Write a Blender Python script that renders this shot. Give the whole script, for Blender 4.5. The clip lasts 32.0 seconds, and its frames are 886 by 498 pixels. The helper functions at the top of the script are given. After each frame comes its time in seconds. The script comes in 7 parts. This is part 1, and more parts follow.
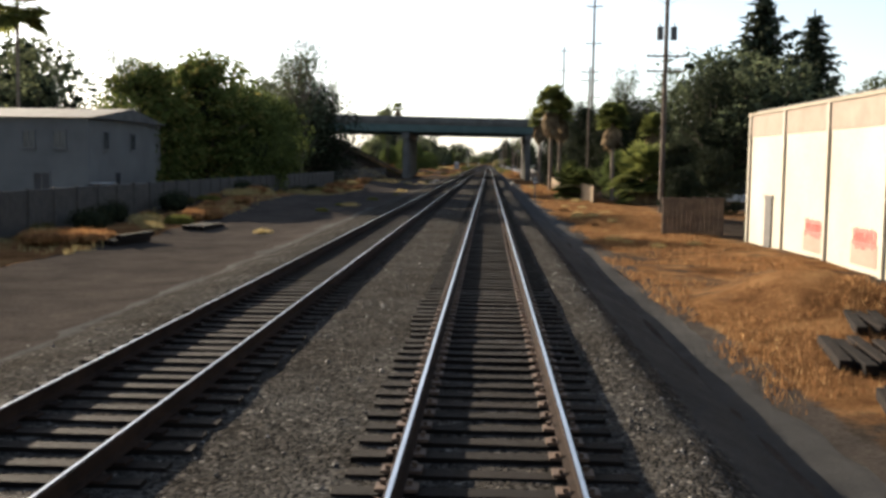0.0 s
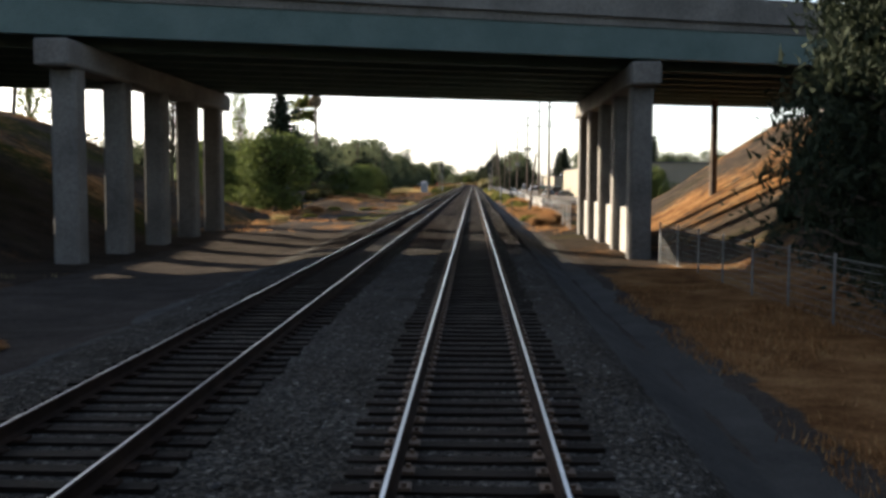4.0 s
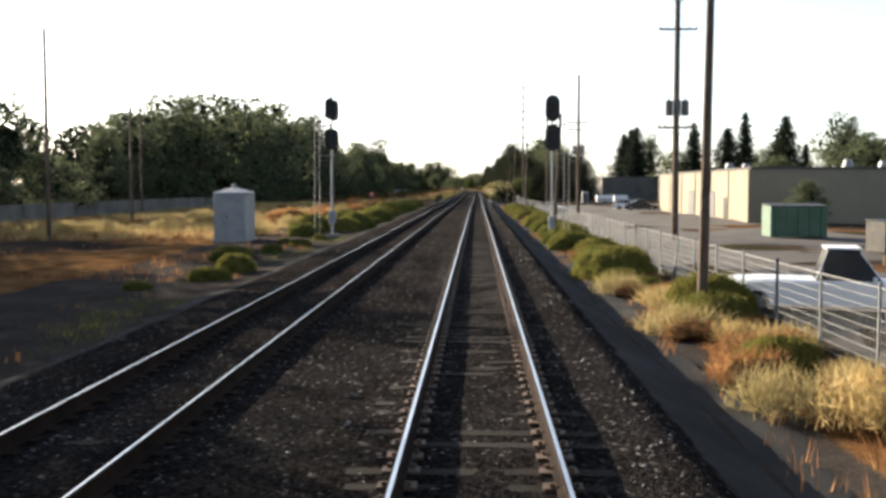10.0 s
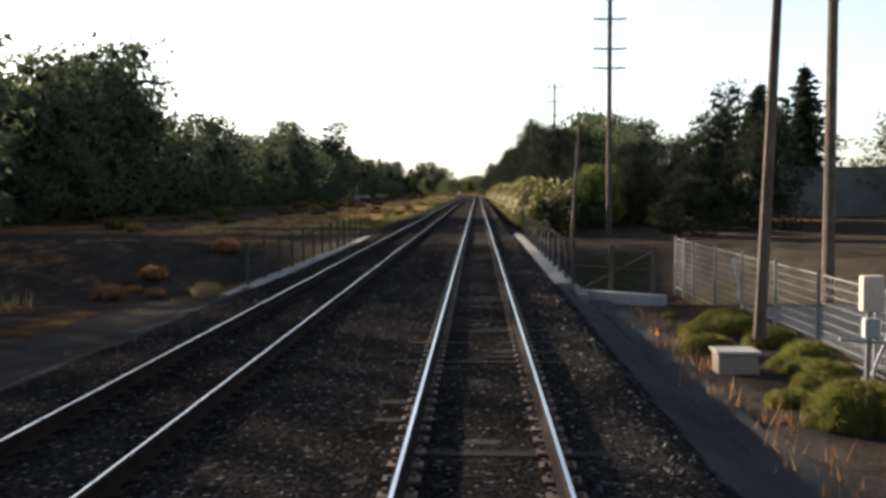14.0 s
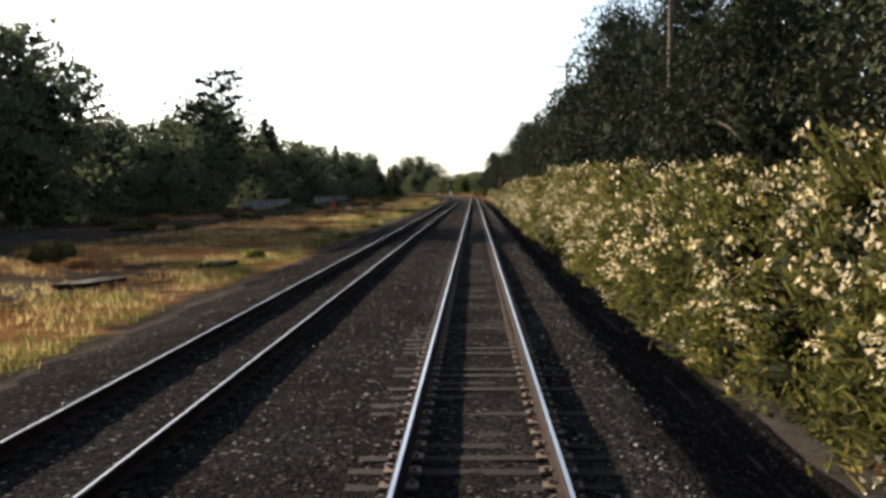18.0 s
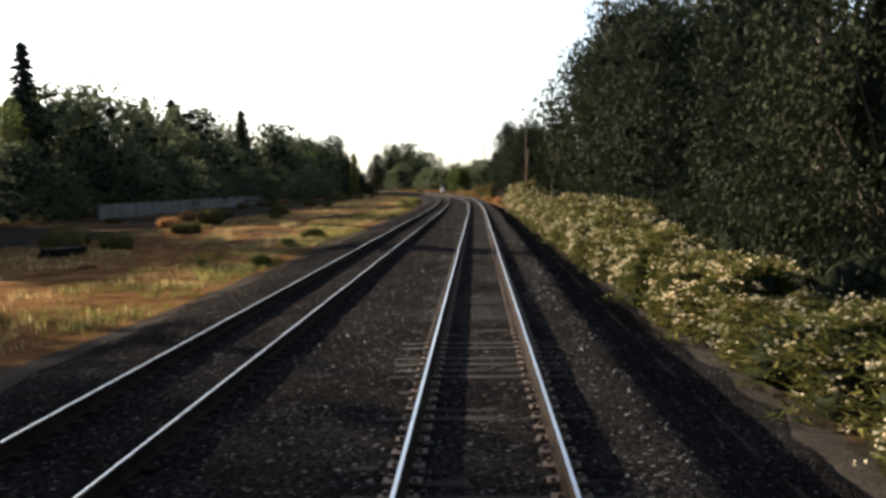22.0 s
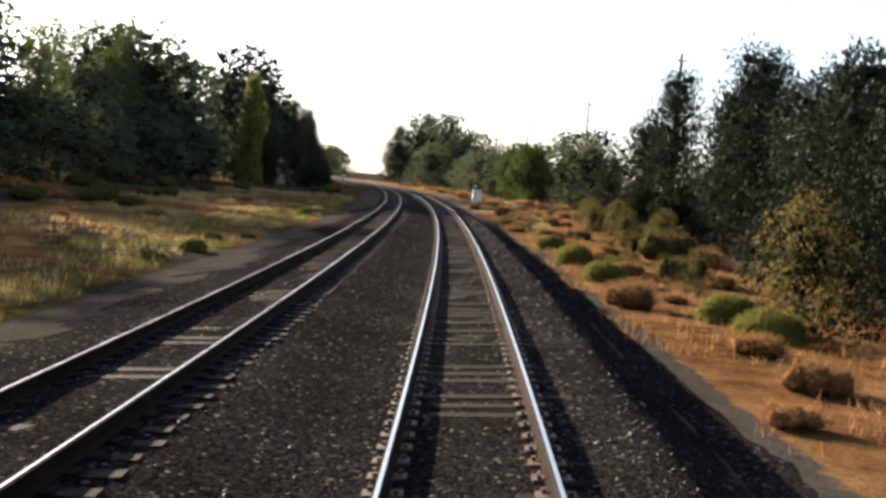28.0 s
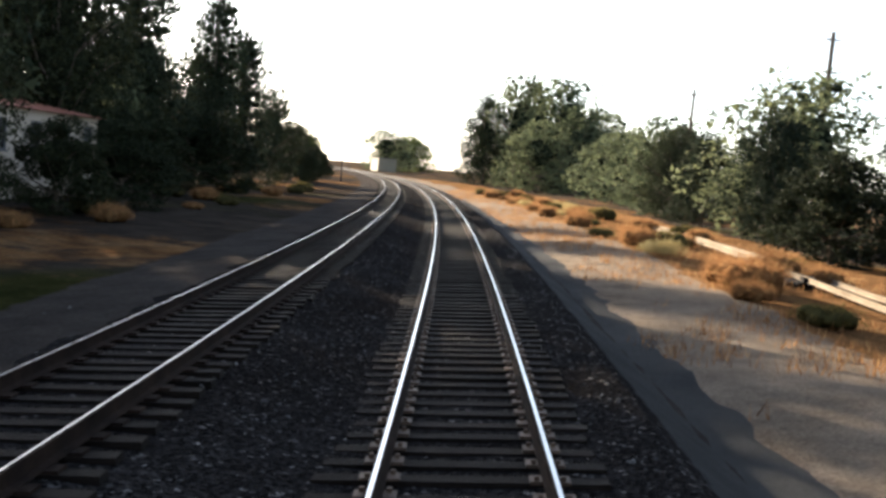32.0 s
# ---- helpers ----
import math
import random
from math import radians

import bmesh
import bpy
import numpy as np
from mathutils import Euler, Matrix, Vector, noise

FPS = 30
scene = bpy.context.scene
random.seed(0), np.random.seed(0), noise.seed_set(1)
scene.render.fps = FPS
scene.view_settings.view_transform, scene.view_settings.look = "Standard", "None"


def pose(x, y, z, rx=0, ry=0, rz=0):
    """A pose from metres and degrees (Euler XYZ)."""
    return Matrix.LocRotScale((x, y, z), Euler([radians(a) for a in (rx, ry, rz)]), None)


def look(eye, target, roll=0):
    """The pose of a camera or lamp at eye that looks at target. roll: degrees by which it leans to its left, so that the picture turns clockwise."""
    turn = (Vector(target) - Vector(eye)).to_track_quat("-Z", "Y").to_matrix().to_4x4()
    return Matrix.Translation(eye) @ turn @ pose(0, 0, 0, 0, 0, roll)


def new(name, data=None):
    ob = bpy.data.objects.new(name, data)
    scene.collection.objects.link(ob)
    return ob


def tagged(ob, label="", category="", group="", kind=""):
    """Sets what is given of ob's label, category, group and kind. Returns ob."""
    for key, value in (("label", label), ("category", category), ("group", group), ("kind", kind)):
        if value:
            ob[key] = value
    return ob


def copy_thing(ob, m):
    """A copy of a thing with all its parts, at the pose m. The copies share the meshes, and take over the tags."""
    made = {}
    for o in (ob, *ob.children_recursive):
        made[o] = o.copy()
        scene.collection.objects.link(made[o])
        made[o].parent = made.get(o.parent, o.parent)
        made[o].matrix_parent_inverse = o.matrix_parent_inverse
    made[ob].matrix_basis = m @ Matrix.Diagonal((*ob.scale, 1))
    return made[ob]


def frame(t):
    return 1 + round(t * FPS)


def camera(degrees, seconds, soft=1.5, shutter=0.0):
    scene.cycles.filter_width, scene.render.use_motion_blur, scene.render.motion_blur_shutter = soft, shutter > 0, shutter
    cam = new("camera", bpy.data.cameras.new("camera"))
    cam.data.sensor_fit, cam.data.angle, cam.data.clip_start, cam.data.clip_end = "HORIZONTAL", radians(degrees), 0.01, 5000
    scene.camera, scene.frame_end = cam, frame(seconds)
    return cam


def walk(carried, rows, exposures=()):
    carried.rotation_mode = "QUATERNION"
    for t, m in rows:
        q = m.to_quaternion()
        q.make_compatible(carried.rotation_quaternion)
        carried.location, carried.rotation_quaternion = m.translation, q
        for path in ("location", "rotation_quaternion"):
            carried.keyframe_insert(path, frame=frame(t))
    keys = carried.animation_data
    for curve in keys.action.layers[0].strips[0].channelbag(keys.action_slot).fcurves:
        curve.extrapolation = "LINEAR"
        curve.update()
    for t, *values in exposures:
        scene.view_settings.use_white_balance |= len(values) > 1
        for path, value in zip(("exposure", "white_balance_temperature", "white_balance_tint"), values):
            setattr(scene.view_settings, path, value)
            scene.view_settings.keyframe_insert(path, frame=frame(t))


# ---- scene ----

# ---------------------------------------------------------------- camera and walk
# The line of the right-hand track: straight along +y, then an easing curve to the left.
EASE, EASE_LEN, BEND = 865.7, 95.9, 1346.0
CANT = 4.42
EYE_UP, EYE_SIDE = 2.519, -0.034
SPEEDS = [37.0, 36.7, 36.55, 36.55, 36.56, 35.56, 34.23, 34.18, 34.28]  # metres a second, every 4 seconds


def line_table():
    x, y, a, step = 0.0, -400.0, 0.0, 1.0
    rows = []
    s = -400.0
    while s < 3200.0:
        rows.append((s, x, y, a))
        k = min(1.0, max(0.0, (s + step / 2 - EASE) / EASE_LEN)) / BEND
        if s > EASE + 640:
            k = 0.0
        a2 = a + k * step
        x -= math.sin((a + a2) / 2) * step
        y += math.cos((a + a2) / 2) * step
        a, s = a2, s + step
    return np.array(rows)


LINE = line_table()


def at_line(s, off=0.0, z=0.0):
    """The place off metres to the right of the line's middle at s metres along it, and the line's heading there."""
    i = min(max(s + 400.0, 0.0), len(LINE) - 1.001)
    k, w = int(i), i - int(i)
    _, x, y, a = LINE[k] * (1 - w) + LINE[k + 1] * w
    return Vector((x + off * math.cos(a), y + off * math.sin(a), z)), a


def lean(s):
    """The track's cant in degrees, towards the left in the curve."""
    return CANT * min(1.0, max(0.0, (s - EASE) / EASE_LEN))


def run(t):
    """Metres along the line after t seconds."""
    s, step = 0.0, 0.05
    for i in range(round(t / step)):
        u = (i + 0.5) * step / 4
        k = min(int(u), 7)
        s += step * (SPEEDS[k] + (SPEEDS[k + 1] - SPEEDS[k]) * (u - k))
    return s


cam = camera(48.3, 32.0, soft=3.2)
# seconds, pitch, roll and yaw against the line
WOBBLE = [
    (0.0, -5.06, -0.75, 2.63), (0.5, -5.39, -0.59, 2.46), (1.0, -5.16, -0.55, 2.41), (1.5, -4.97, -0.53, 2.33), (2.0, -5.02, -0.50, 2.23),
    (2.5, -4.79, -0.26, 1.73), (3.0, -4.80, -0.23, 1.85), (3.5, -4.34, -0.22, 1.78), (5.5, -3.61, 0.17, 1.88), (6.0, -3.62, 0.25, 1.95),
    (6.5, -3.69, 0.15, 1.89), (7.0, -3.72, 0.10, 1.92), (7.5, -3.67, 0.03, 1.93), (8.0, -3.61, -0.01, 1.89), (8.5, -3.57, 0.01, 1.92),
    (9.0, -3.60, 0.04, 1.94), (9.5, -3.60, 0.12, 1.90), (10.0, -3.63, 0.02, 1.95), (10.5, -3.56, 0.12, 1.94), (11.0, -3.64, 0.06, 1.93),
    (11.5, -3.54, 0.00, 1.94), (12.0, -3.30, -0.01, 1.86), (12.5, -3.26, -0.04, 1.96), (13.0, -3.42, -0.13, 1.94), (13.5, -3.36, -0.03, 1.91),
    (14.0, -3.42, 0.28, 1.97), (14.5, -3.51, 0.37, 1.90), (16.5, -3.53, 0.52, 1.93), (17.0, -3.46, 0.64, 1.88), (17.5, -3.43, 0.55, 1.90),
    (18.0, -3.44, 0.62, 1.81), (18.5, -3.48, 0.75, 1.86), (19.0, -3.52, 0.79, 1.86), (19.5, -3.49, 0.74, 1.85), (20.0, -3.47, 0.85, 1.88),
    (20.5, -3.46, 0.62, 1.90), (21.0, -3.48, 0.54, 1.95), (21.5, -3.50, 0.75, 1.97), (22.0, -3.72, 0.98, 1.92), (22.5, -3.61, 1.11, 1.93),
    (23.0, -3.55, 1.42, 1.77), (23.5, -3.69, 1.14, 1.80), (24.0, -3.65, 1.08, 1.75), (24.5, -3.70, 0.93, 1.60), (25.0, -3.52, 0.77, 1.58),
    (25.5, -3.65, 0.41, 1.47), (27.5, -4.05, -0.08, 1.63), (28.0, -4.08, -0.31, 1.61), (28.5, -4.11, -0.41, 1.64), (29.0, -4.20, -0.57, 1.58),
    (29.5, -4.27, -0.60, 1.59), (30.0, -4.35, -0.73, 1.57), (30.5, -4.26, -0.78, 1.52), (31.0, -4.43, -0.91, 1.53), (31.5, -4.55, -0.83, 1.51),
    (32.0, -4.60, -0.88, 1.52),
]


def ride(t, pitch, roll, yaw):
    s = run(t)
    p, a = at_line(s)
    q = radians(lean(s))
    dx = EYE_SIDE * math.cos(q) - EYE_UP * math.sin(q)
    dz = EYE_SIDE * math.sin(q) + EYE_UP * math.cos(q)
    return pose(p.x + dx * math.cos(a), p.y + dx * math.sin(a), dz, 90 + pitch, roll - lean(s), math.degrees(a) + yaw)


# the clip's camera adapts to the light on its way
LIGHT = [(0.0, 1.82), (1.0, 2.30), (2.0, 2.26), (3.5, 2.10), (6.0, 2.37), (8.0, 2.11), (10.0, 2.07), (13.0, 2.02), (14.5, 1.85), (17.0, 1.87), (20.0, 1.80), (21.0, 2.10), (22.0, 1.80), (24.0, 1.96), (25.0, 2.12), (28.0, 2.14), (29.0, 2.02), (30.0, 2.26), (31.0, 2.11), (32.0, 2.59)]
walk(cam, [(w[0], ride(*w)) for w in WOBBLE], LIGHT)

# ---------------------------------------------------------------- sky, sun
SUN_AZ, SUN_EL = 47.0, 15.6  # degrees left of straight ahead, and above the horizon
world = bpy.data.worlds.new("sky")
scene.world = world
world.use_nodes = True
wn = world.node_tree.nodes
sky = wn.new("ShaderNodeTexSky")
sky.sky_type = "NISHITA"
sky.sun_disc = False
sky.sun_elevation = radians(SUN_EL)
sky.sun_rotation = radians(-SUN_AZ)
sky.dust_density = 1.2
sky.air_density = 1.0
# haze whitens the sky
grey = wn.new("ShaderNodeRGBToBW")
pale = wn.new("ShaderNodeMix")
pale.data_type = "RGBA"
pale.inputs[0].default_value = 0.45
world.node_tree.links.new(sky.outputs[0], grey.inputs[0])
world.node_tree.links.new(sky.outputs[0], pale.inputs[6])
world.node_tree.links.new(grey.outputs[0], pale.inputs[7])
cool = wn.new("ShaderNodeMix")
cool.data_type, cool.blend_type = "RGBA", "MULTIPLY"
cool.inputs[0].default_value = 1.0
cool.inputs[7].default_value = (0.94, 1.0, 1.10, 1)
world.node_tree.links.new(pale.outputs[2], cool.inputs[6])
world.node_tree.links.new(cool.outputs[2], wn["Background"].inputs[0])
wn["Background"].inputs[1].default_value = 0.076
sun = new("sun", bpy.data.lights.new("sun", "SUN"))
sun.data.energy = 5.0
sun.data.angle = radians(0.6)
sun.data.color = (1.0, 0.85, 0.66)
sun.matrix_world = look((0, 0, 60), (math.sin(radians(SUN_AZ)), -math.cos(radians(SUN_AZ)), 60 - math.tan(radians(SUN_EL))))

# ---------------------------------------------------------------- materials


def material(name, build, rough=0.8, metal=0.0, bump=0.0, scale=1.0, spec=0.3):
    """A node material; build(nodes, links, add) returns the colour socket and, or None, the socket that the bump follows."""
    m = bpy.data.materials.new(name)
    m.use_nodes = True
    nodes, links = m.node_tree.nodes, m.node_tree.links
    shader = nodes["Principled BSDF"]
    shader.inputs["Roughness"].default_value = rough
    shader.inputs["Metallic"].default_value = metal
    shader.inputs["Specular IOR Level"].default_value = spec

    def add(kind, **kw):
        n = nodes.new(kind)
        for k, v in kw.items():
            n.inputs[k.replace("_", " ")].default_value = v
        return n

    colour, height = build(nodes, links, add)
    links.new(colour, shader.inputs["Base Color"])
    if bump and height is not None:
        b = add("ShaderNodeBump", Strength=bump, Distance=scale)
        links.new(height, b.inputs["Height"])
        links.new(b.outputs[0], shader.inputs["Normal"])
    return m


def ramp(nodes, links, fac, stops):
    r = nodes.new("ShaderNodeValToRGB")
    while len(r.color_ramp.elements) < len(stops):
        r.color_ramp.elements.new(0.5)
    for e, (p, c) in zip(r.color_ramp.elements, stops):
        e.position, e.color = p, (*c, 1)
    links.new(fac, r.inputs[0])
    return r.outputs[0]


def mix(nodes, links, fac, a, b, mode="MIX"):
    n = nodes.new("ShaderNodeMix")
    n.data_type, n.blend_type = "RGBA", mode
    for s, v in ((n.inputs[0], fac), (n.inputs[6], a), (n.inputs[7], b)):
        if isinstance(v, (int, float)):
            s.default_value = v
        elif isinstance(v, tuple):
            s.default_value = (*v, 1)
        else:
            links.new(v, s)
    return n.outputs[2]


def coords(nodes, kind="Object"):
    return nodes.new("ShaderNodeTexCoord").outputs[kind]


def noise_at(nodes, links, add, scale, detail=4.0, where=None, rough=0.6):
    n = add("ShaderNodeTexNoise", Scale=scale, Detail=detail, Roughness=rough)
    links.new(where if where is not None else coords(nodes), n.inputs["Vector"])
    return n.outputs["Fac"]


def plain(name, dark, light, scale=3.0, rough=0.8, metal=0.0, bump=0.15, fine=40.0, spec=0.3, stain=0.35):
    """Two tones mixed at a coarse and a fine scale, with stains, and a fine relief."""
    def build(nodes, links, add):
        a = noise_at(nodes, links, add, scale, 5)
        b = noise_at(nodes, links, add, fine, 3)
        c = ramp(nodes, links, a, [(0.3, dark), (0.7, light)])
        g = ramp(nodes, links, b, [(0.25, (1 - stain,) * 3), (0.7, (1, 1, 1))])
        return mix(nodes, links, 1.0, c, g, "MULTIPLY"), b
    return material(name, build, rough, metal, bump, 0.02, spec)


def leaves(name, dark, light, rough=0.85, warm=None, through_light=0.25):
    """Foliage: each leaf has its own tone; some light passes through."""
    m = bpy.data.materials.new(name)
    m.use_nodes = True
    nodes, links = m.node_tree.nodes, m.node_tree.links
    shader, out = nodes["Principled BSDF"], nodes["Material Output"]
    geo = nodes.new("ShaderNodeNewGeometry")
    info = nodes.new("ShaderNodeObjectInfo")
    stops = [(0.0, dark), (0.8, light)] + ([(1.0, warm)] if warm else [])
    col = ramp(nodes, links, geo.outputs["Random Per Island"], stops)
    tone = ramp(nodes, links, info.outputs["Random"], [(0.0, (0.72, 0.76, 0.74)), (1.0, (1.1, 1.05, 0.95))])
    col = mix(nodes, links, 1.0, col, tone, "MULTIPLY")
    links.new(col, shader.inputs["Base Color"])
    shader.inputs["Roughness"].default_value = rough
    shader.inputs["Specular IOR Level"].default_value = 0.04
    tr = nodes.new("ShaderNodeBsdfTranslucent")
    links.new(col, tr.inputs["Color"])
    ms = nodes.new("ShaderNodeMixShader")
    ms.inputs[0].default_value = through_light
    links.new(shader.outputs[0], ms.inputs[1])
    links.new(tr.outputs[0], ms.inputs[2])
    links.new(ms.outputs[0], out.inputs["Surface"])
    return m


def ballast_build(nodes, links, add):
    o = coords(nodes)
    v = add("ShaderNodeTexVoronoi", Scale=22.0)
    links.new(o, v.inputs["Vector"])
    big = noise_at(nodes, links, add, 0.35, 5, o)
    stone = ramp(nodes, links, v.outputs["Color"], [(0.0, (0.007, 0.0066, 0.0068)), (0.45, (0.017, 0.0160, 0.0161)), (0.85, (0.036, 0.0335, 0.0330)), (1.0, (0.26, 0.25, 0.24))])
    dirt = ramp(nodes, links, big, [(0.35, (0.8, 0.74, 0.70)), (0.65, (1.2, 1.18, 1.16))])
    h = ramp(nodes, links, v.outputs["Distance"], [(0.0, (1, 1, 1)), (0.6, (0, 0, 0))])
    at = nodes.new("ShaderNodeAttribute")
    at.attribute_name = "fine"
    edge = noise_at(nodes, links, add, 2.2, 6, o, 0.7)
    m = nodes.new("ShaderNodeMath")
    m.operation = "MULTIPLY_ADD"
    links.new(edge, m.inputs[0])
    m.inputs[1].default_value = 0.9
    links.new(at.outputs["Fac"], m.inputs[2])
    fine = ramp(nodes, links, m.outputs[0], [(0.80, (0, 0, 0)), (1.0, (1, 1, 1))])
    dust = noise_at(nodes, links, add, 40.0, 4, o, 0.8)
    cinder = mix(nodes, links, 1.0, ramp(nodes, links, big, [(0.3, (0.070, 0.070, 0.070)), (0.7, (0.12, 0.118, 0.114))]), ramp(nodes, links, dust, [(0.3, (0.55, 0.55, 0.55)), (0.7, (1.15, 1.15, 1.15))]), "MULTIPLY")
    return mix(nodes, links, fine, mix(nodes, links, 1.0, stone, dirt, "MULTIPLY"), cinder), mix(nodes, links, fine, h, dust)


BALLAST = material("ballast", ballast_build, 1.0, 0, 1.0, 0.08, 0.0)


def fresh_build(nodes, links, add):
    o = coords(nodes)
    v = add("ShaderNodeTexVoronoi", Scale=20.0)
    links.new(o, v.inputs["Vector"])
    big = noise_at(nodes, links, add, 0.5, 6, o, 0.7)
    stone = ramp(nodes, links, v.outputs["Color"], [(0.0, (0.018, 0.0175, 0.0168)), (0.5, (0.046, 0.0445, 0.042)), (0.85, (0.088, 0.083, 0.077)), (1.0, (0.27, 0.26, 0.245))])
    dirt = ramp(nodes, links, big, [(0.35, (0.75, 0.70, 0.64)), (0.65, (1.2, 1.19, 1.16))])
    h = ramp(nodes, links, v.outputs["Distance"], [(0.0, (1, 1, 1)), (0.6, (0, 0, 0))])
    at = nodes.new("ShaderNodeAttribute")
    at.attribute_name = "fine"
    edge = noise_at(nodes, links, add, 2.2, 6, o, 0.7)
    m = nodes.new("ShaderNodeMath")
    m.operation = "MULTIPLY_ADD"
    links.new(edge, m.inputs[0])
    m.inputs[1].default_value = 0.9
    links.new(at.outputs["Fac"], m.inputs[2])
    fine = ramp(nodes, links, m.outputs[0], [(0.80, (0, 0, 0)), (1.0, (1, 1, 1))])
    dust = noise_at(nodes, links, add, 40.0, 4, o, 0.8)
    cinder = mix(nodes, links, 1.0, ramp(nodes, links, big, [(0.3, (0.070, 0.070, 0.070)), (0.7, (0.12, 0.118, 0.114))]), ramp(nodes, links, dust, [(0.3, (0.55, 0.55, 0.55)), (0.7, (1.15, 1.15, 1.15))]), "MULTIPLY")
    return mix(nodes, links, fine, mix(nodes, links, 1.0, stone, dirt, "MULTIPLY"), cinder), mix(nodes, links, fine, h, dust)


FRESH_BALLAST = material("fresh_ballast", fresh_build, 1.0, 0, 1.0, 0.08, 0.0)


def mound_build(nodes, links, add):
    o = coords(nodes)
    info = nodes.new("ShaderNodeObjectInfo")
    a = noise_at(nodes, links, add, 2.5, 5, o, 0.7)
    b = noise_at(nodes, links, add, 38.0, 4, o, 0.8)
    c = ramp(nodes, links, a, [(0.3, (0.045, 0.052, 0.017)), (0.7, (0.12, 0.115, 0.036))])
    g = ramp(nodes, links, b, [(0.3, (0.35, 0.36, 0.34)), (0.65, (1.3, 1.28, 1.2))])
    t = ramp(nodes, links, info.outputs["Random"], [(0.0, (0.8, 0.85, 0.8)), (1.0, (1.25, 1.1, 0.9))])
    return mix(nodes, links, 1.0, mix(nodes, links, 1.0, c, g, "MULTIPLY"), t, "MULTIPLY"), b


MOUND = material("mound_weed", mound_build, 1.0, 0, 1.0, 0.06, 0.0)


def stone_build(nodes, links, add):
    geo = nodes.new("ShaderNodeNewGeometry")
    c = ramp(nodes, links, geo.outputs["Random Per Island"], [(0.0, (0.01, 0.0088, 0.0084)), (0.8, (0.038, 0.034, 0.032)), (1.0, (0.24, 0.228, 0.215))])
    n = noise_at(nodes, links, add, 60, 3)
    return mix(nodes, links, 0.25, c, ramp(nodes, links, n, [(0.3, (0.01, 0.009, 0.008)), (0.7, (0.06, 0.055, 0.05))])), n


STONE = material("stone", stone_build, 0.75, 0, 0.3, 0.01, 0.4)


def soil_build(nodes, links, add):
    """Dark earth, straw, gravel and sand; where each lies is stored on the ground's corners, with ragged edges."""
    o = coords(nodes)
    a = noise_at(nodes, links, add, 0.06, 6, o, 0.6)
    b = noise_at(nodes, links, add, 0.6, 6, o, 0.7)
    c = noise_at(nodes, links, add, 16.0, 5, o, 0.75)
    edge = noise_at(nodes, links, add, 0.9, 7, o, 0.7)

    def where(name, wide=0.10):
        at = nodes.new("ShaderNodeAttribute")
        at.attribute_name = name
        m = nodes.new("ShaderNodeMath")
        m.operation = "MULTIPLY_ADD"
        links.new(edge, m.inputs[0])
        m.inputs[1].default_value = 1.1
        links.new(at.outputs["Fac"], m.inputs[2])
        return ramp(nodes, links, m.outputs[0], [(0.98 - wide, (0, 0, 0)), (1.0, (1, 1, 1))])

    straw = ramp(nodes, links, b, [(0.3, (0.066, 0.034, 0.017)), (0.5, (0.19, 0.102, 0.046)), (0.72, (0.32, 0.20, 0.095))])
    earth = ramp(nodes, links, b, [(0.3, (0.030, 0.026, 0.023)), (0.7, (0.075, 0.062, 0.050))])
    weed = ramp(nodes, links, b, [(0.3, (0.0176, 0.0224, 0.0088)), (0.7, (0.0600, 0.0576, 0.0224))])
    grit = ramp(nodes, links, b, [(0.3, (0.046, 0.042, 0.039)), (0.7, (0.092, 0.082, 0.073))])
    sandy = ramp(nodes, links, b, [(0.3, (0.15, 0.12, 0.092)), (0.7, (0.31, 0.255, 0.20))])
    w = ramp(nodes, links, a, [(0.55, (0, 0, 0)), (0.66, (1, 1, 1))])
    base = mix(nodes, links, w, earth, weed)
    base = mix(nodes, links, where("straw", 0.2), base, straw)
    base = mix(nodes, links, where("grit"), base, grit)
    base = mix(nodes, links, where("sand"), base, sandy)
    g = ramp(nodes, links, c, [(0.3, (0.45, 0.43, 0.42)), (0.7, (1.25, 1.22, 1.2))])
    return mix(nodes, links, 1.0, base, g, "MULTIPLY"), c


SOIL = material("dry_soil", soil_build, 1.0, 0, 1.0, 0.10, 0.0)
SAND = plain("sandy_road", (0.17, 0.135, 0.10), (0.30, 0.245, 0.185), 0.4, 0.95, 0, 0.5, 25.0, 0.0, 0.35)
ASPHALT = plain("asphalt", (0.045, 0.039, 0.034), (0.080, 0.070, 0.061), 0.2, 0.9, 0, 0.4, 60.0, 0.3, 0.3)


def tie_build(nodes, links, add):
    o = coords(nodes)
    mp = nodes.new("ShaderNodeMapping")
    mp.inputs["Scale"].default_value = (1.2, 14, 14)
    links.new(o, mp.inputs["Vector"])
    n = noise_at(nodes, links, add, 3.0, 6, mp.outputs[0], 0.7)
    info = nodes.new("ShaderNodeObjectInfo")
    geo = nodes.new("ShaderNodeNewGeometry")
    c = ramp(nodes, links, n, [(0.3, (0.004, 0.0031, 0.0026)), (0.7, (0.0145, 0.0102, 0.0078))])
    t = ramp(nodes, links, info.outputs["Random"], [(0.0, (0.6, 0.6, 0.6)), (1.0, (1.2, 1.15, 1.1))])
    t2 = ramp(nodes, links, geo.outputs["Random Per Island"], [(0.0, (0.7, 0.7, 0.7)), (1.0, (1.15, 1.12, 1.1))])
    return mix(nodes, links, 1.0, mix(nodes, links, 1.0, c, t, "MULTIPLY"), t2, "MULTIPLY"), n


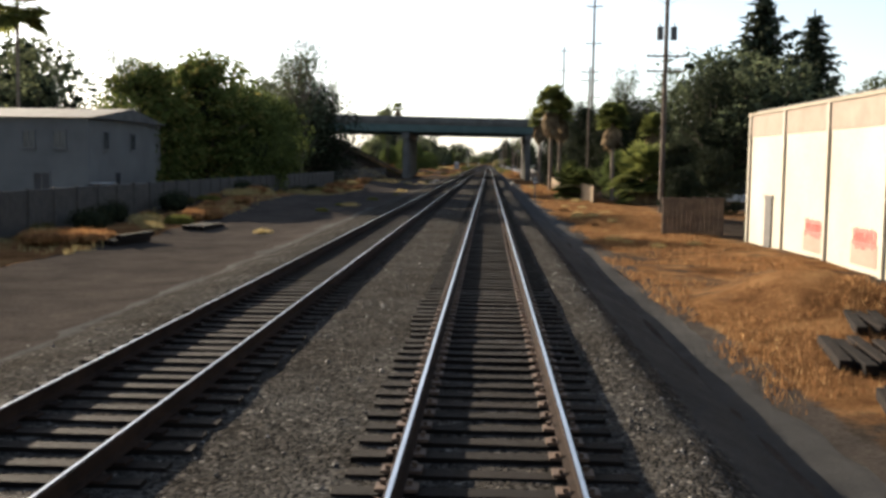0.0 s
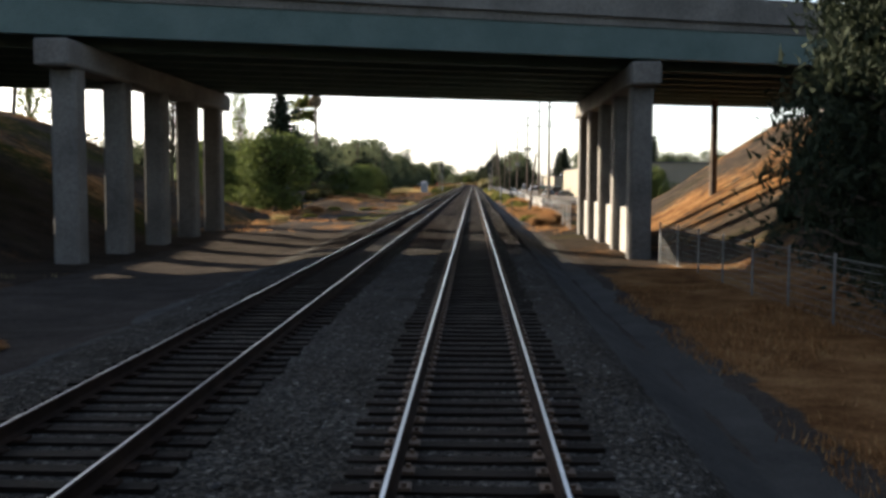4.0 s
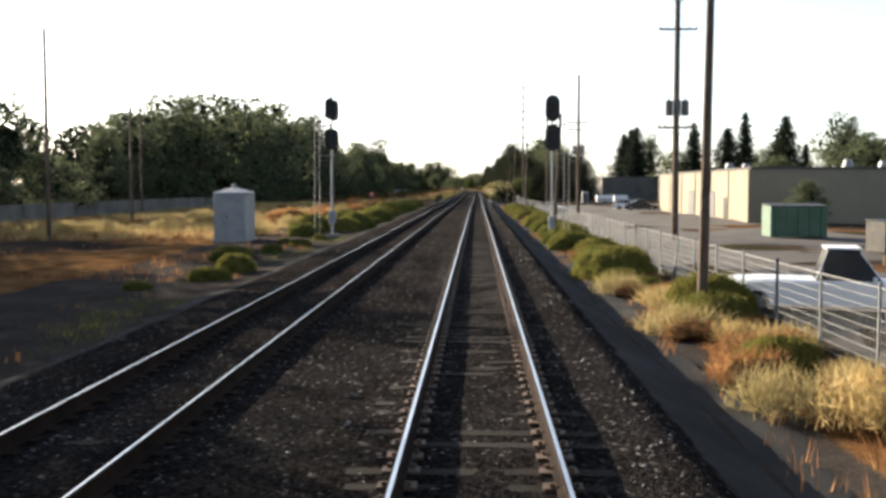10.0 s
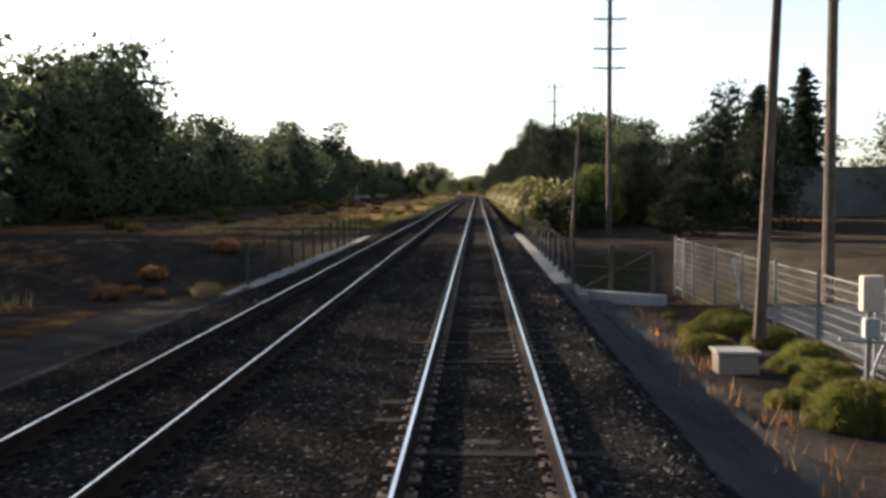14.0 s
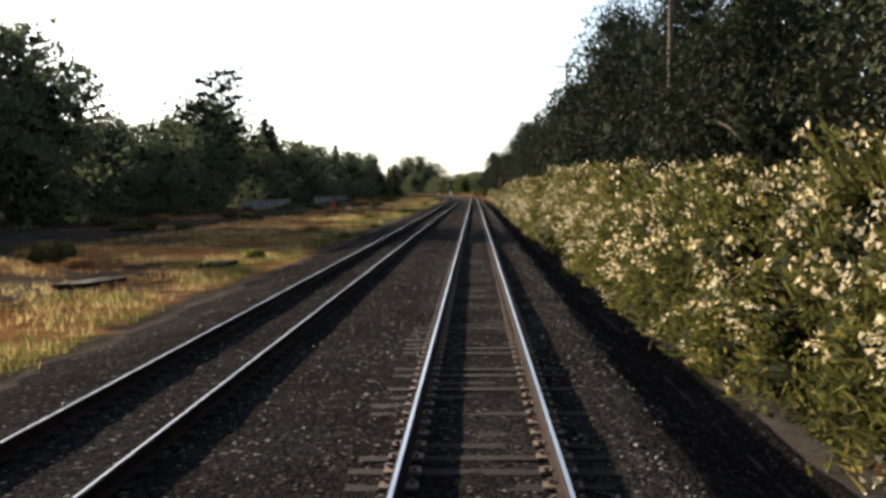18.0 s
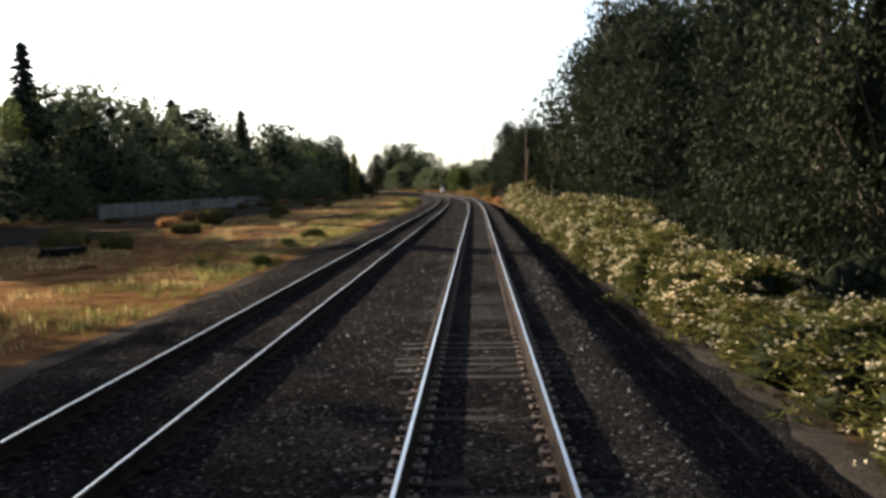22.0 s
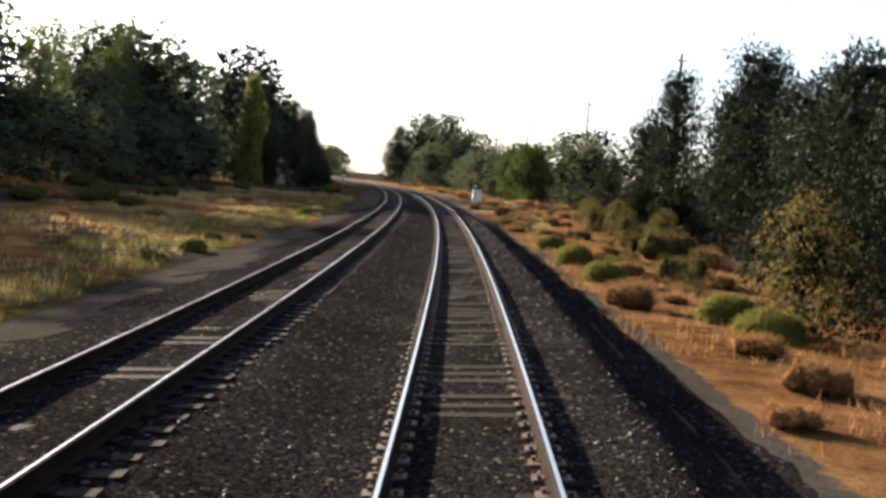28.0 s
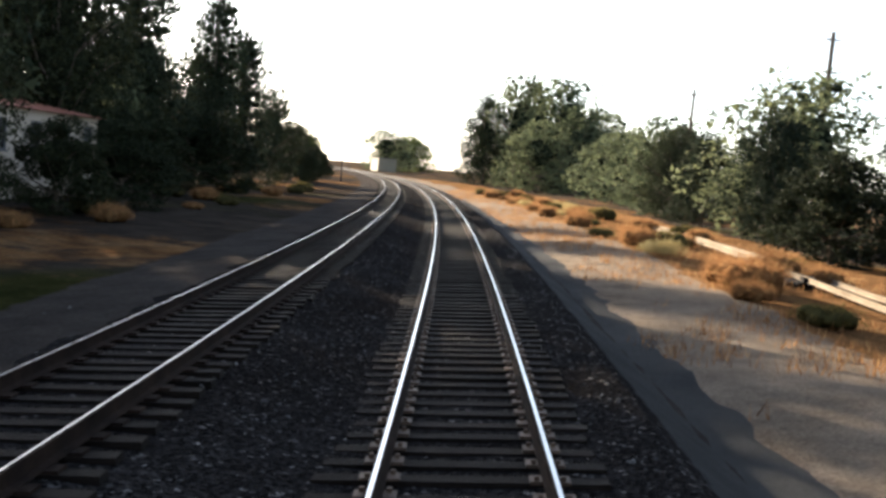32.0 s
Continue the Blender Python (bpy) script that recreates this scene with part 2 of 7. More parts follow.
TIE = material("old_tie_wood", tie_build, 0.9, 0, 0.6, 0.02, 0.1)
RUST = plain("rusted_steel", (0.013, 0.0088, 0.007), (0.034, 0.021, 0.015), 2.0, 0.95, 0.0, 0.2, 30.0, 0.06)
PLATE = plain("rusty_plate", (0.06, 0.036, 0.024), (0.15, 0.095, 0.062), 3.0, 0.7, 0.2, 0.2, 30.0)
POLISHED = plain("polished_railhead", (0.42, 0.42, 0.43), (0.62, 0.62, 0.63), 0.6, 0.28, 1.0, 0.02, 8.0, 0.5, 0.12)
CONCRETE = plain("concrete", (0.2340, 0.2223, 0.2028), (0.3588, 0.3432, 0.3159), 0.5, 0.9, 0, 0.15, 12.0, 0.3, 0.3)
DARK_CONCRETE = plain("weathered_concrete", (0.095, 0.088, 0.080), (0.18, 0.168, 0.152), 0.4, 0.9, 0, 0.2, 8.0, 0.3, 0.4)
GREEN_STEEL = plain("green_painted_steel", (0.055, 0.092, 0.086), (0.09, 0.13, 0.122), 0.5, 0.6, 0.1, 0.05, 20.0)
PALE_WALL = plain("white_painted_wall", (0.30, 0.265, 0.21), (0.37, 0.335, 0.275), 0.25, 0.85, 0, 0.08, 6.0, 0.3, 0.12)
WHITE_WALL = plain("cream_painted_wall", (0.185, 0.158, 0.112), (0.235, 0.205, 0.150), 0.25, 0.85, 0, 0.08, 6.0, 0.3, 0.12)
BROWN_BAND = plain("brown_band", (0.20, 0.15, 0.115), (0.27, 0.21, 0.165), 1.0, 0.85)
GREY_WALL = plain("grey_wall", (0.10, 0.098, 0.096), (0.15, 0.147, 0.143), 0.4, 0.85)
TAN_WALL = plain("tan_stucco", (0.42, 0.35, 0.28), (0.54, 0.46, 0.375), 0.5, 0.9)
ROOF = plain("grey_roofing", (0.06, 0.057, 0.055), (0.12, 0.113, 0.108), 1.0, 0.9)
RED_ROOF = plain("red_tile_roof", (0.30, 0.10, 0.065), (0.42, 0.16, 0.10), 2.0, 0.8)
PANE = plain("window_glass", (0.02, 0.024, 0.03), (0.04, 0.046, 0.055), 1.0, 0.12, 0, 0.0, 5.0, 0.6, 0.1)
POLE_WOOD = plain("pole_wood", (0.058, 0.041, 0.030), (0.135, 0.098, 0.072), 2.0, 0.9, 0, 0.5, 30.0)
REDWOOD = plain("reddish_pole_wood", (0.16, 0.075, 0.045), (0.27, 0.14, 0.085), 2.0, 0.9, 0, 0.5, 30.0)
FENCE_WOOD = plain("fence_boards", (0.16, 0.105, 0.058), (0.26, 0.185, 0.108), 1.5, 0.9, 0, 0.4, 25.0)
ZINC = plain("galvanised_steel", (0.13, 0.135, 0.138), (0.21, 0.215, 0.218), 3.0, 0.6, 0.4, 0.05, 30.0)
ALU = plain("silver_painted_steel", (0.24, 0.25, 0.265), (0.33, 0.34, 0.355), 2.0, 0.55, 0.2, 0.05, 30.0)
BLACK = plain("black_painted_steel", (0.012, 0.012, 0.013), (0.03, 0.03, 0.031), 4.0, 0.6)
DARK_IRON = plain("dark_iron", (0.03, 0.028, 0.026), (0.07, 0.062, 0.055), 3.0, 0.7, 0.2)
INSULATOR = plain("brown_porcelain", (0.10, 0.05, 0.035), (0.16, 0.085, 0.06), 5.0, 0.3, 0, 0.0, 20.0, 0.5)
WIRE = plain("cable", (0.02, 0.02, 0.02), (0.05, 0.05, 0.05), 5.0, 0.6)
SIGN_WHITE = plain("white_sign", (0.5280, 0.5280, 0.5120), (0.6400, 0.6400, 0.6240), 4.0, 0.6)
SIGN_RED = plain("red_sign", (0.34, 0.045, 0.03), (0.46, 0.07, 0.05), 4.0, 0.6)
GREEN_PAINT = plain("green_container_paint", (0.05, 0.10, 0.065), (0.09, 0.155, 0.10), 1.0, 0.6)
WHITE_PAINT = plain("white_vehicle_paint", (0.66, 0.67, 0.68), (0.76, 0.77, 0.78), 1.0, 0.3, 0, 0.0, 8.0, 0.5, 0.08)
DARK_PAINT = plain("dark_vehicle_paint", (0.02, 0.022, 0.027), (0.04, 0.043, 0.05), 1.0, 0.25, 0.2, 0.0, 8.0, 0.5, 0.08)
SILVER_PAINT = plain("silver_vehicle_paint", (0.38, 0.39, 0.40), (0.46, 0.47, 0.48), 1.0, 0.3, 0.5, 0.0, 8.0, 0.5, 0.08)
RUBBER = plain("tyre_rubber", (0.012, 0.012, 0.012), (0.025, 0.025, 0.025), 5.0, 0.85)
GRAFFITI_RED = plain("red_spray_paint", (0.46, 0.05, 0.04), (0.62, 0.10, 0.08), 2.0, 0.7)
GRAFFITI_WHITE = plain("white_spray_paint", (0.62, 0.63, 0.62), (0.78, 0.78, 0.76), 2.0, 0.7)
BARK = plain("bark", (0.055, 0.042, 0.032), (0.14, 0.108, 0.082), 3.0, 0.95, 0, 0.8, 18.0)
PALM_BARK = plain("palm_bark", (0.13, 0.095, 0.068), (0.26, 0.20, 0.15), 3.0, 0.95, 0, 0.8, 18.0)
LENS_RED = bpy.data.materials.new("lit_red_lens")
LENS_RED.use_nodes = True
LENS_RED.node_tree.nodes["Principled BSDF"].inputs["Base Color"].default_value = (0.5, 0.02, 0.01, 1)
LENS_RED.node_tree.nodes["Principled BSDF"].inputs["Emission Color"].default_value = (1.0, 0.05, 0.03, 1)
LENS_RED.node_tree.nodes["Principled BSDF"].inputs["Emission Strength"].default_value = 4.0

# near-black filling of the crowns: the shade among the leaves is in its colour
INNER_SHADED = plain("inner_twigs", (0.012, 0.015, 0.010), (0.028, 0.033, 0.019), 1.5, 1.0, 0, 0.6, 14.0, 0.0, 0.5)
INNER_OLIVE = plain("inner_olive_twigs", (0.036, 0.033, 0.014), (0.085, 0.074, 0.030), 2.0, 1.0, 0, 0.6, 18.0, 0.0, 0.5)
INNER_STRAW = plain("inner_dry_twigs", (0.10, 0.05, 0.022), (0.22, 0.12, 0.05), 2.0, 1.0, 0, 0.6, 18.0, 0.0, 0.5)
# leaves of the far dark trees, paled and greyed to stand in for haze
LEAF_HAZED = leaves("dark_leaves", (0.044, 0.056, 0.037), (0.105, 0.122, 0.070), through_light=0.4)
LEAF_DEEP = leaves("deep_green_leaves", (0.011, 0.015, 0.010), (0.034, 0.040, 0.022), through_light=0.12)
LEAF_GREEN = leaves("green_leaves", (0.042, 0.058, 0.020), (0.115, 0.138, 0.044), through_light=0.35)
LEAF_LIGHT = leaves("light_leaves", (0.06, 0.078, 0.022), (0.15, 0.17, 0.052), warm=(0.25, 0.19, 0.065), through_light=0.4)
LEAF_GREY = leaves("grey_green_leaves", (0.04, 0.05, 0.034), (0.11, 0.125, 0.078), through_light=0.25)
NEEDLE = leaves("needles", (0.013, 0.019, 0.014), (0.038, 0.047, 0.030), through_light=0.1)
LEAF_OLIVE = leaves("olive_leaves", (0.036, 0.036, 0.014), (0.125, 0.105, 0.038), warm=(0.22, 0.13, 0.05), through_light=0.4)
FROND = leaves("palm_fronds", (0.055, 0.066, 0.022), (0.165, 0.178, 0.054), through_light=0.4)
DEAD_FROND = leaves("dead_fronds", (0.10, 0.07, 0.045), (0.22, 0.16, 0.10), through_light=0.15)
OLEANDER = leaves("oleander_leaves", (0.030, 0.036, 0.012), (0.105, 0.105, 0.032), warm=(0.21, 0.17, 0.055), through_light=0.35)
PETAL = leaves("white_petals", (0.52, 0.42, 0.27), (0.74, 0.65, 0.47), through_light=0.35)
WEED = leaves("green_weeds", (0.055, 0.064, 0.019), (0.155, 0.155, 0.046), warm=(0.26, 0.215, 0.075), through_light=0.45)
STRAW = leaves("dry_straw", (0.11, 0.055, 0.027), (0.32, 0.165, 0.075), warm=(0.45, 0.29, 0.15), through_light=0.4)
GOLD = leaves("golden_grass", (0.2890, 0.2125, 0.0935), (0.4590, 0.3570, 0.1785), warm=(0.5100, 0.4250, 0.2380), through_light=0.4)

# ---------------------------------------------------------------- mesh helpers


def link_mesh(name, verts, faces, mats, mat_index=None, smooth=False):
    me = bpy.data.meshes.new(name)
    me.from_pydata([tuple(v) for v in verts], [], [tuple(f) for f in faces])
    for m in mats if isinstance(mats, (list, tuple)) else [mats]:
        me.materials.append(m)
    if mat_index is not None:
        me.polygons.foreach_set("material_index", mat_index)
    if smooth:
        me.polygons.foreach_set("use_smooth", [True] * len(me.polygons))
    me.update()
    return new(name, me)


def part(name, bm, mat, parent, label="", smooth=False):
    """Links a bmesh as one mesh object under a thing or a part."""
    me = bpy.data.meshes.new(name)
    bm.to_mesh(me)
    bm.free()
    for m in mat if isinstance(mat, (list, tuple)) else [mat]:
        me.materials.append(m)
    if smooth:
        me.polygons.foreach_set("use_smooth", [True] * len(me.polygons))
    ob = new(name, me)
    ob.parent = parent
    if label:
        tagged(ob, label)
    return ob


def thing(name, label, category, at=None, group="", kind=""):
    ob = new(name)
    ob.empty_display_size = 0.2
    if at is not None:
        ob.matrix_basis = at
    return tagged(ob, label, category, group, kind)


def box(bm, size, at=(0, 0, 0), rot=(0, 0, 0), bevel=0.0):
    """A box centred at a place."""
    m = pose(*at, *rot) @ Matrix.Diagonal((*size, 1))
    r = bmesh.ops.create_cube(bm, size=1.0, matrix=m)
    if bevel:
        edges = {e for v in r["verts"] for e in v.link_edges}
        bmesh.ops.bevel(bm, geom=list(edges), offset=bevel, segments=1, affect="EDGES")
    return bm


def rod(bm, a, b, r1, r2=None, n=8, caps=True):
    """A tapered bar from a to b."""
    a, b = Vector(a), Vector(b)
    d = b - a
    m = Matrix.Translation((a + b) / 2) @ d.to_track_quat("Z", "Y").to_matrix().to_4x4()
    bmesh.ops.create_cone(bm, cap_ends=caps, segments=n, radius1=r1, radius2=r1 if r2 is None else r2, depth=d.length, matrix=m)
    return bm


def bx(size, at=(0, 0, 0), rot=(0, 0, 0), bevel=0.0):
    return box(bmesh.new(), size, at, rot, bevel)


def rd(a, b, r1, r2=None, n=8):
    return rod(bmesh.new(), a, b, r1, r2, n)


def stand(s, off, z=0.0, turn=0.0):
    """A pose at a place beside the line, turned with it."""
    p, a = at_line(s, off, z)
    return pose(p.x, p.y, z, 0, 0, math.degrees(a) + turn)


# ---------------------------------------------------------------- ground
LEFT_Z, RIGHT_Z = -0.62, -0.95


def bump_noise(x, y, size):
    return noise.noise((x / size, y / size, 0.3))


def creek(s, off):
    """How deep the creek bed under the small bridge lies."""
    d = abs(s - 560.0 - 0.1 * off)
    side = max(0.0, min(1.0, (off - 3.2) / 3.0)) if off > 0 else max(0.0, min(1.0, (-off - 7.8) / 3.0))
    if off > 12:
        side *= max(0.0, min(1.0, (17.0 - off) / 5.0))
    return -2.6 * side * max(0.0, min(1.0, (17.0 - d) / 7.0))


def ground_z(s, off):
    if off > 1.2:
        k = min(1.0, max(0.0, (off - 1.8) / 1.5))
        z = -0.36 + (RIGHT_Z + 0.36) * k
    elif off < -5.3:
        k = min(1.0, max(0.0, (-off - 5.9) / 2.2))
        z = -0.36 + (LEFT_Z + 0.36) * k
    else:
        return -0.36
    far = abs(off - (1.2 if off > 0 else -5.3))
    k = min(1.0, far / 6.0)
    z += k * (0.16 * bump_noise(s, off, 5.0) + 0.22 * bump_noise(s + 80, off, 19.0)) + 0.05 * min(1.0, far / 2) * bump_noise(s, off, 1.3)
    # earth mounds beside the line
    for ms, mo, mr, mh in ((25.0, 7.9, 2.8, 0.85), (58.0, 8.8, 6.0, 0.6), (272.0, -16.5, 6.0, 0.9), (300, -22, 12, 0.7), (118.0, -14.0, 9.0, 0.7), (66.0, -15.5, 12.0, 0.8)):
        d2 = ((s - ms) / (mr * 1.6)) ** 2 + ((off - mo) / mr) ** 2
        if d2 < 1:
            z += mh * (1 - d2) ** 2
    # banks under the road bridge
    if 150 < s < 246:
        e = max(0.0, min(1.0, (46 - abs(s - 199)) / 18.0))
        if off < -18:
            z += e * min(8.6, (-18 - off) * 0.5) * max(0.0, min(1.0, (off + 85) / 25))
        if off > 11:
            z += e * min(8.6, (off - 11) * 0.62) * max(0.0, min(1.0, (85 - off) / 25))
    if s > 1040 and off > 3:
        z += 0.5 * min(1.0, (s - 1040) / 60) * min(1.0, (off - 3) / 4)
    return z + creek(s, off)


def band(x, lo, hi, soft):
    """1 between lo and hi, falling off outside."""
    return max(0.0, min(1.0, min(x - lo, hi - x) / soft + 0.5))


def cover(s, off):
    """How much straw, gravel and sand lies on the ground there."""
    n = bump_noise(s, off, 9.0)
    straw = 0.18 + 0.5 * n
    straw += 0.6 * max((0.5 + 0.5 * band(s, 62, 178, 20)) * band(s, 0, 178, 8) * band(off, 4.2, 12.0, 0.8), band(s, 222, 262, 8) * band(off, 4.6, 8, 0.8), band(s, 372, 398, 6) * band(off, 4.4, 7, 0.8), band(s, 424, 545, 10) * band(off, -42, -13, 2.0), 0.9 * band(s, 0, 126, 12) * band(off, -17.5, -12.6, 1.0))
    straw += 0.7 * max(band(s, 943, 1140, 10) * band(off, 4.4, 14, 0.8), band(s, 1118, 1400, 8) * band(off, 7.2, 20, 0.8))
    straw += (0.40 + 0.35 * n) * max(band(s, 590, 1125, 14) * band(off, -24, -8.6, 1.2), band(s, 270, 420, 10) * band(off, -22, -14, 2))
    # straw taken away by the small bridge: dark earth stands in for shade there
    straw -= 0.9 * band(s, 540, 592, 8) * band(off, 3, 40, 3)
    grit = max(band(off, -9.6 if s < 580 else -7.9, -5, 0.8), band(off, 1, 4.7, 0.9), band(s, 20, 466, 6) * band(off, -13.8, -7, 1.2))
    sand = max(band(s, 1110, 1420, 10) * band(off, 4.2, 8.4, 1.6), band(s, 470, 560, 6) * band(off, 26, 60, 2))
    far = band(off, -75, 75, 30)
    return 0.3 + (straw - 0.3) * far, grit, sand


def build_ground():
    offs = [-140, -110, -85, -70, -60, -52, -46, -41, -37, -33, -30, -27, -24.5, -22.5, -21, -19.5, -18, -16.8, -15.6, -14.4, -13.2, -12, -11, -10, -9.2, -8.4, -7.8, -7.2, -6.6, -6, -5.4,
            1.2, 1.8, 2.4, 3, 3.6, 4.2, 5, 5.8, 6.6, 7.4, 8.4, 9.4, 10.6, 12, 13.5, 15, 17, 19, 21.5, 24, 27, 31, 36, 42, 50, 60, 75, 100, 140]
    ss = list(np.arange(-60, 1260, 1.6)) + list(np.arange(1260, 1720, 10.0))
    verts, faces = [], []
    n = len(offs) + 2
    for row, s in enumerate([-4000.0] + ss + [6000.0]):
        t = min(max(s, ss[0]), ss[-1])
        line = []
        for off in offs:
            p, a = at_line(t, off)
            line.append((p.x, p.y, ground_z(t, off)))
        if row == 0:
            line = [(x, -4000.0, z) for x, y, z in line]
        elif row == len(ss) + 1:
            line = [(x - 600.0, 6000.0, z) for x, y, z in line]
        verts.append((-4000.0, line[0][1], -0.6))
        verts.extend(line)
        verts.append((4000.0, line[-1][1], -0.9))
        if row:
            b = (row - 1) * n
            faces.extend((b + i, b + i + 1, b + n + i + 1, b + n + i) for i in range(n - 1))
    ob = link_mesh("ground", verts, faces, SOIL, smooth=True)
    kinds = [[0.0] * len(verts) for k in range(3)]
    for row, s in enumerate(ss):
        for i, off in enumerate(offs):
            for k, x in enumerate(cover(s, off)):
                kinds[k][(row + 1) * n + 1 + i] = x
    for name, values in zip(("straw", "grit", "sand"), kinds):
        ob.data.attributes.new(name, "FLOAT", "POINT").data.foreach_set("value", values)
    tagged(ob, "dry bare earth with straw grass and low weeds", "ground", kind="structure")


build_ground()


def strip(name, s0, s1, cols, mat, label, category, step=1.0, wob=0.0, slope=True, group=""):
    """A sheet along the line: cols are (offset, height) from left to right."""
    verts, faces = [], []
    n = len(cols)
    k = max(1, round((s1 - s0) / step))
    for i in range(k + 1):
        s = s0 + (s1 - s0) * i / k
        for off, z in cols:
            o = off + wob * bump_noise(s, off * 7, 2.5)
            p, a = at_line(s, o)
            verts.append((p.x, p.y, (ground_z(s, o) + z if slope else z + wob * 0.15 * bump_noise(s, off * 3, 1.1))))
        if i:
            b = (i - 1) * n
            faces.extend((b + j, b + j + 1, b + n + j + 1, b + n + j) for j in range(n - 1))
    return tagged(link_mesh(name, verts, faces, mat, smooth=True), label, category, group, "structure")


def bed_z(s, off):
    """Top of the ballast; it leans with each track in the curve."""
    q = math.tan(radians(lean(s)))
    z = -0.25 + 0.040 * band(s, 195, 1092, 16)
    k = max(0.0, min(1.0, (off + 2.85) / 1.6))
    return z + (off + 4.13 * (1 - k)) * q


def build_ballast(s0, s1, mat, label):
    offs = [-8.0, -7.3, -6.6, -6.2, -5.6, -4.9, -4.1, -3.3, -2.6, -2.3, -1.8, -1.4, -0.7, 0, 0.7, 1.35, 1.75, 2.05, 2.3, 2.7, 3.1, 3.45, 4.0, 4.5]
    verts, faces = [], []
    n = len(offs)
    for i, s in enumerate(np.arange(s0, s1, 0.8)):
        for off in offs:
            wob = 0.28 * bump_noise(s, off * 5, 1.7) if off in (offs[0], offs[-1]) else 0.0
            o = off + wob * 2
            p, a = at_line(s, o)
            z = bed_z(s, o)
            if off > 2.05:
                z = bed_z(s, 2.05) + (ground_z(s, 3.45) + 0.02 - bed_z(s, 2.05)) * (off - 2.05) / 1.4 if off < 3.5 else ground_z(s, o) + (0.07 if off < 4.2 else -0.06)
            if off < -6.0:
                z = bed_z(s, -6.0) + (ground_z(s, -8.0) - 0.05 - bed_z(s, -6.0)) * (-6.0 - off) / 2.0
            z += 0.03 * bump_noise(s, off, 0.7)
            verts.append((p.x, p.y, z))
        if i:
            b = (i - 1) * n
            faces.extend((b + j, b + j + 1, b + n + j + 1, b + n + j) for j in range(n - 1))
    ob = link_mesh("ballast", verts, faces, mat, smooth=True)
    # fine cinder covers the outer slopes
    fine = []
    for s in np.arange(s0, s1, 0.8):
        k = 1.0 - 0.75 * band(s, 585, 1090, 30)
        fine += [k * max(band(off, 2.45, 9, 0.5), band(off, -9, -6.9, 0.5) * 0.7) for off in offs]
    ob.data.attributes.new("fine", "FLOAT", "POINT").data.foreach_set("value", fine)
    tagged(ob, label, "ballast", kind="structure")


build_ballast(-60, 188.8, FRESH_BALLAST, "light grey crushed stone track ballast")
build_ballast(188, 1500, BALLAST, "dark brown-grey crushed stone track ballast")
# service road on the left, parking ground on the right, sandy road near the end
strip("parking_ground", 300, 548, [(7.6, 0.04), (12, 0.05), (20, 0.05), (26, 0.04)], ASPHALT, "worn asphalt yard behind the wire fence", "pavement", 3.0, 0.2)

# ---------------------------------------------------------------- the two tracks
PITCH = 0.495
RAIL_PROFILE = [(-0.07, -0.186), (0.07, -0.186), (0.07, -0.172), (0.012, -0.150), (0.010, -0.045), (0.037, -0.032), (0.037, -0.010), (0.024, 0.0), (-0.024, 0.0), (-0.037, -0.010), (-0.037, -0.032), (-0.010, -0.045), (-0.012, -0.150), (-0.07, -0.172)]


def track_frame(s, mid):
    p, a = at_line(s, mid)
    return p, a, radians(lean(s))


def build_rail(mid, off, parent, head):
    verts, faces, idx = [], [], []
    n = len(RAIL_PROFILE)
    ss = list(np.arange(-60, 1500, 3.0))
    for i, s in enumerate(ss):
        p, a, q = track_frame(s, mid)
        for x, z in RAIL_PROFILE:
            u = off + (x if z < 0 else math.copysign(head, x))
            o, h = u * math.cos(q) - z * math.sin(q), u * math.sin(q) + z * math.cos(q)
            verts.append((p.x + o * math.cos(a), p.y + o * math.sin(a), h))
        if i:
            b = (i - 1) * n
            for j in range(n):
                k = (j + 1) % n
                faces.append((b + j, b + k, b + n + k, b + n + j))
                idx.append(1 if j == 7 else 0)
    ob = link_mesh("rail", verts, faces, [RUST, POLISHED], idx)
    ob.parent = parent
    tagged(ob, "rusty steel rail with a bright worn top")


TIE_BOX = [(-1.30, -0.11, -0.33), (1.30, -0.11, -0.33), (1.30, 0.11, -0.33), (-1.30, 0.11, -0.33), (-1.29, -0.10, -0.207), (1.29, -0.10, -0.207), (1.29, 0.10, -0.207), (-1.29, 0.10, -0.207)]
BOX_FACES = [(0, 1, 5, 4), (1, 2, 6, 5), (2, 3, 7, 6), (3, 0, 4, 7), (4, 5, 6, 7)]


def tie_matrix(s, mid, rng):
    p, a, q = track_frame(s, mid)
    return (Matrix.Translation((p.x + rng.uniform(-0.04, 0.04), p.y, rng.uniform(-0.015, 0.006) - (0.02 if mid < -1 and 200 < s < 1000 else 0.0))) @ Matrix.Rotation(a + rng.uniform(-0.02, 0.02), 4, "Z")
            @ Matrix.Rotation(-q, 4, "Y") @ Matrix.Diagonal((rng.uniform(0.96, 1.03), rng.uniform(0.9, 1.08), 1, 1)))


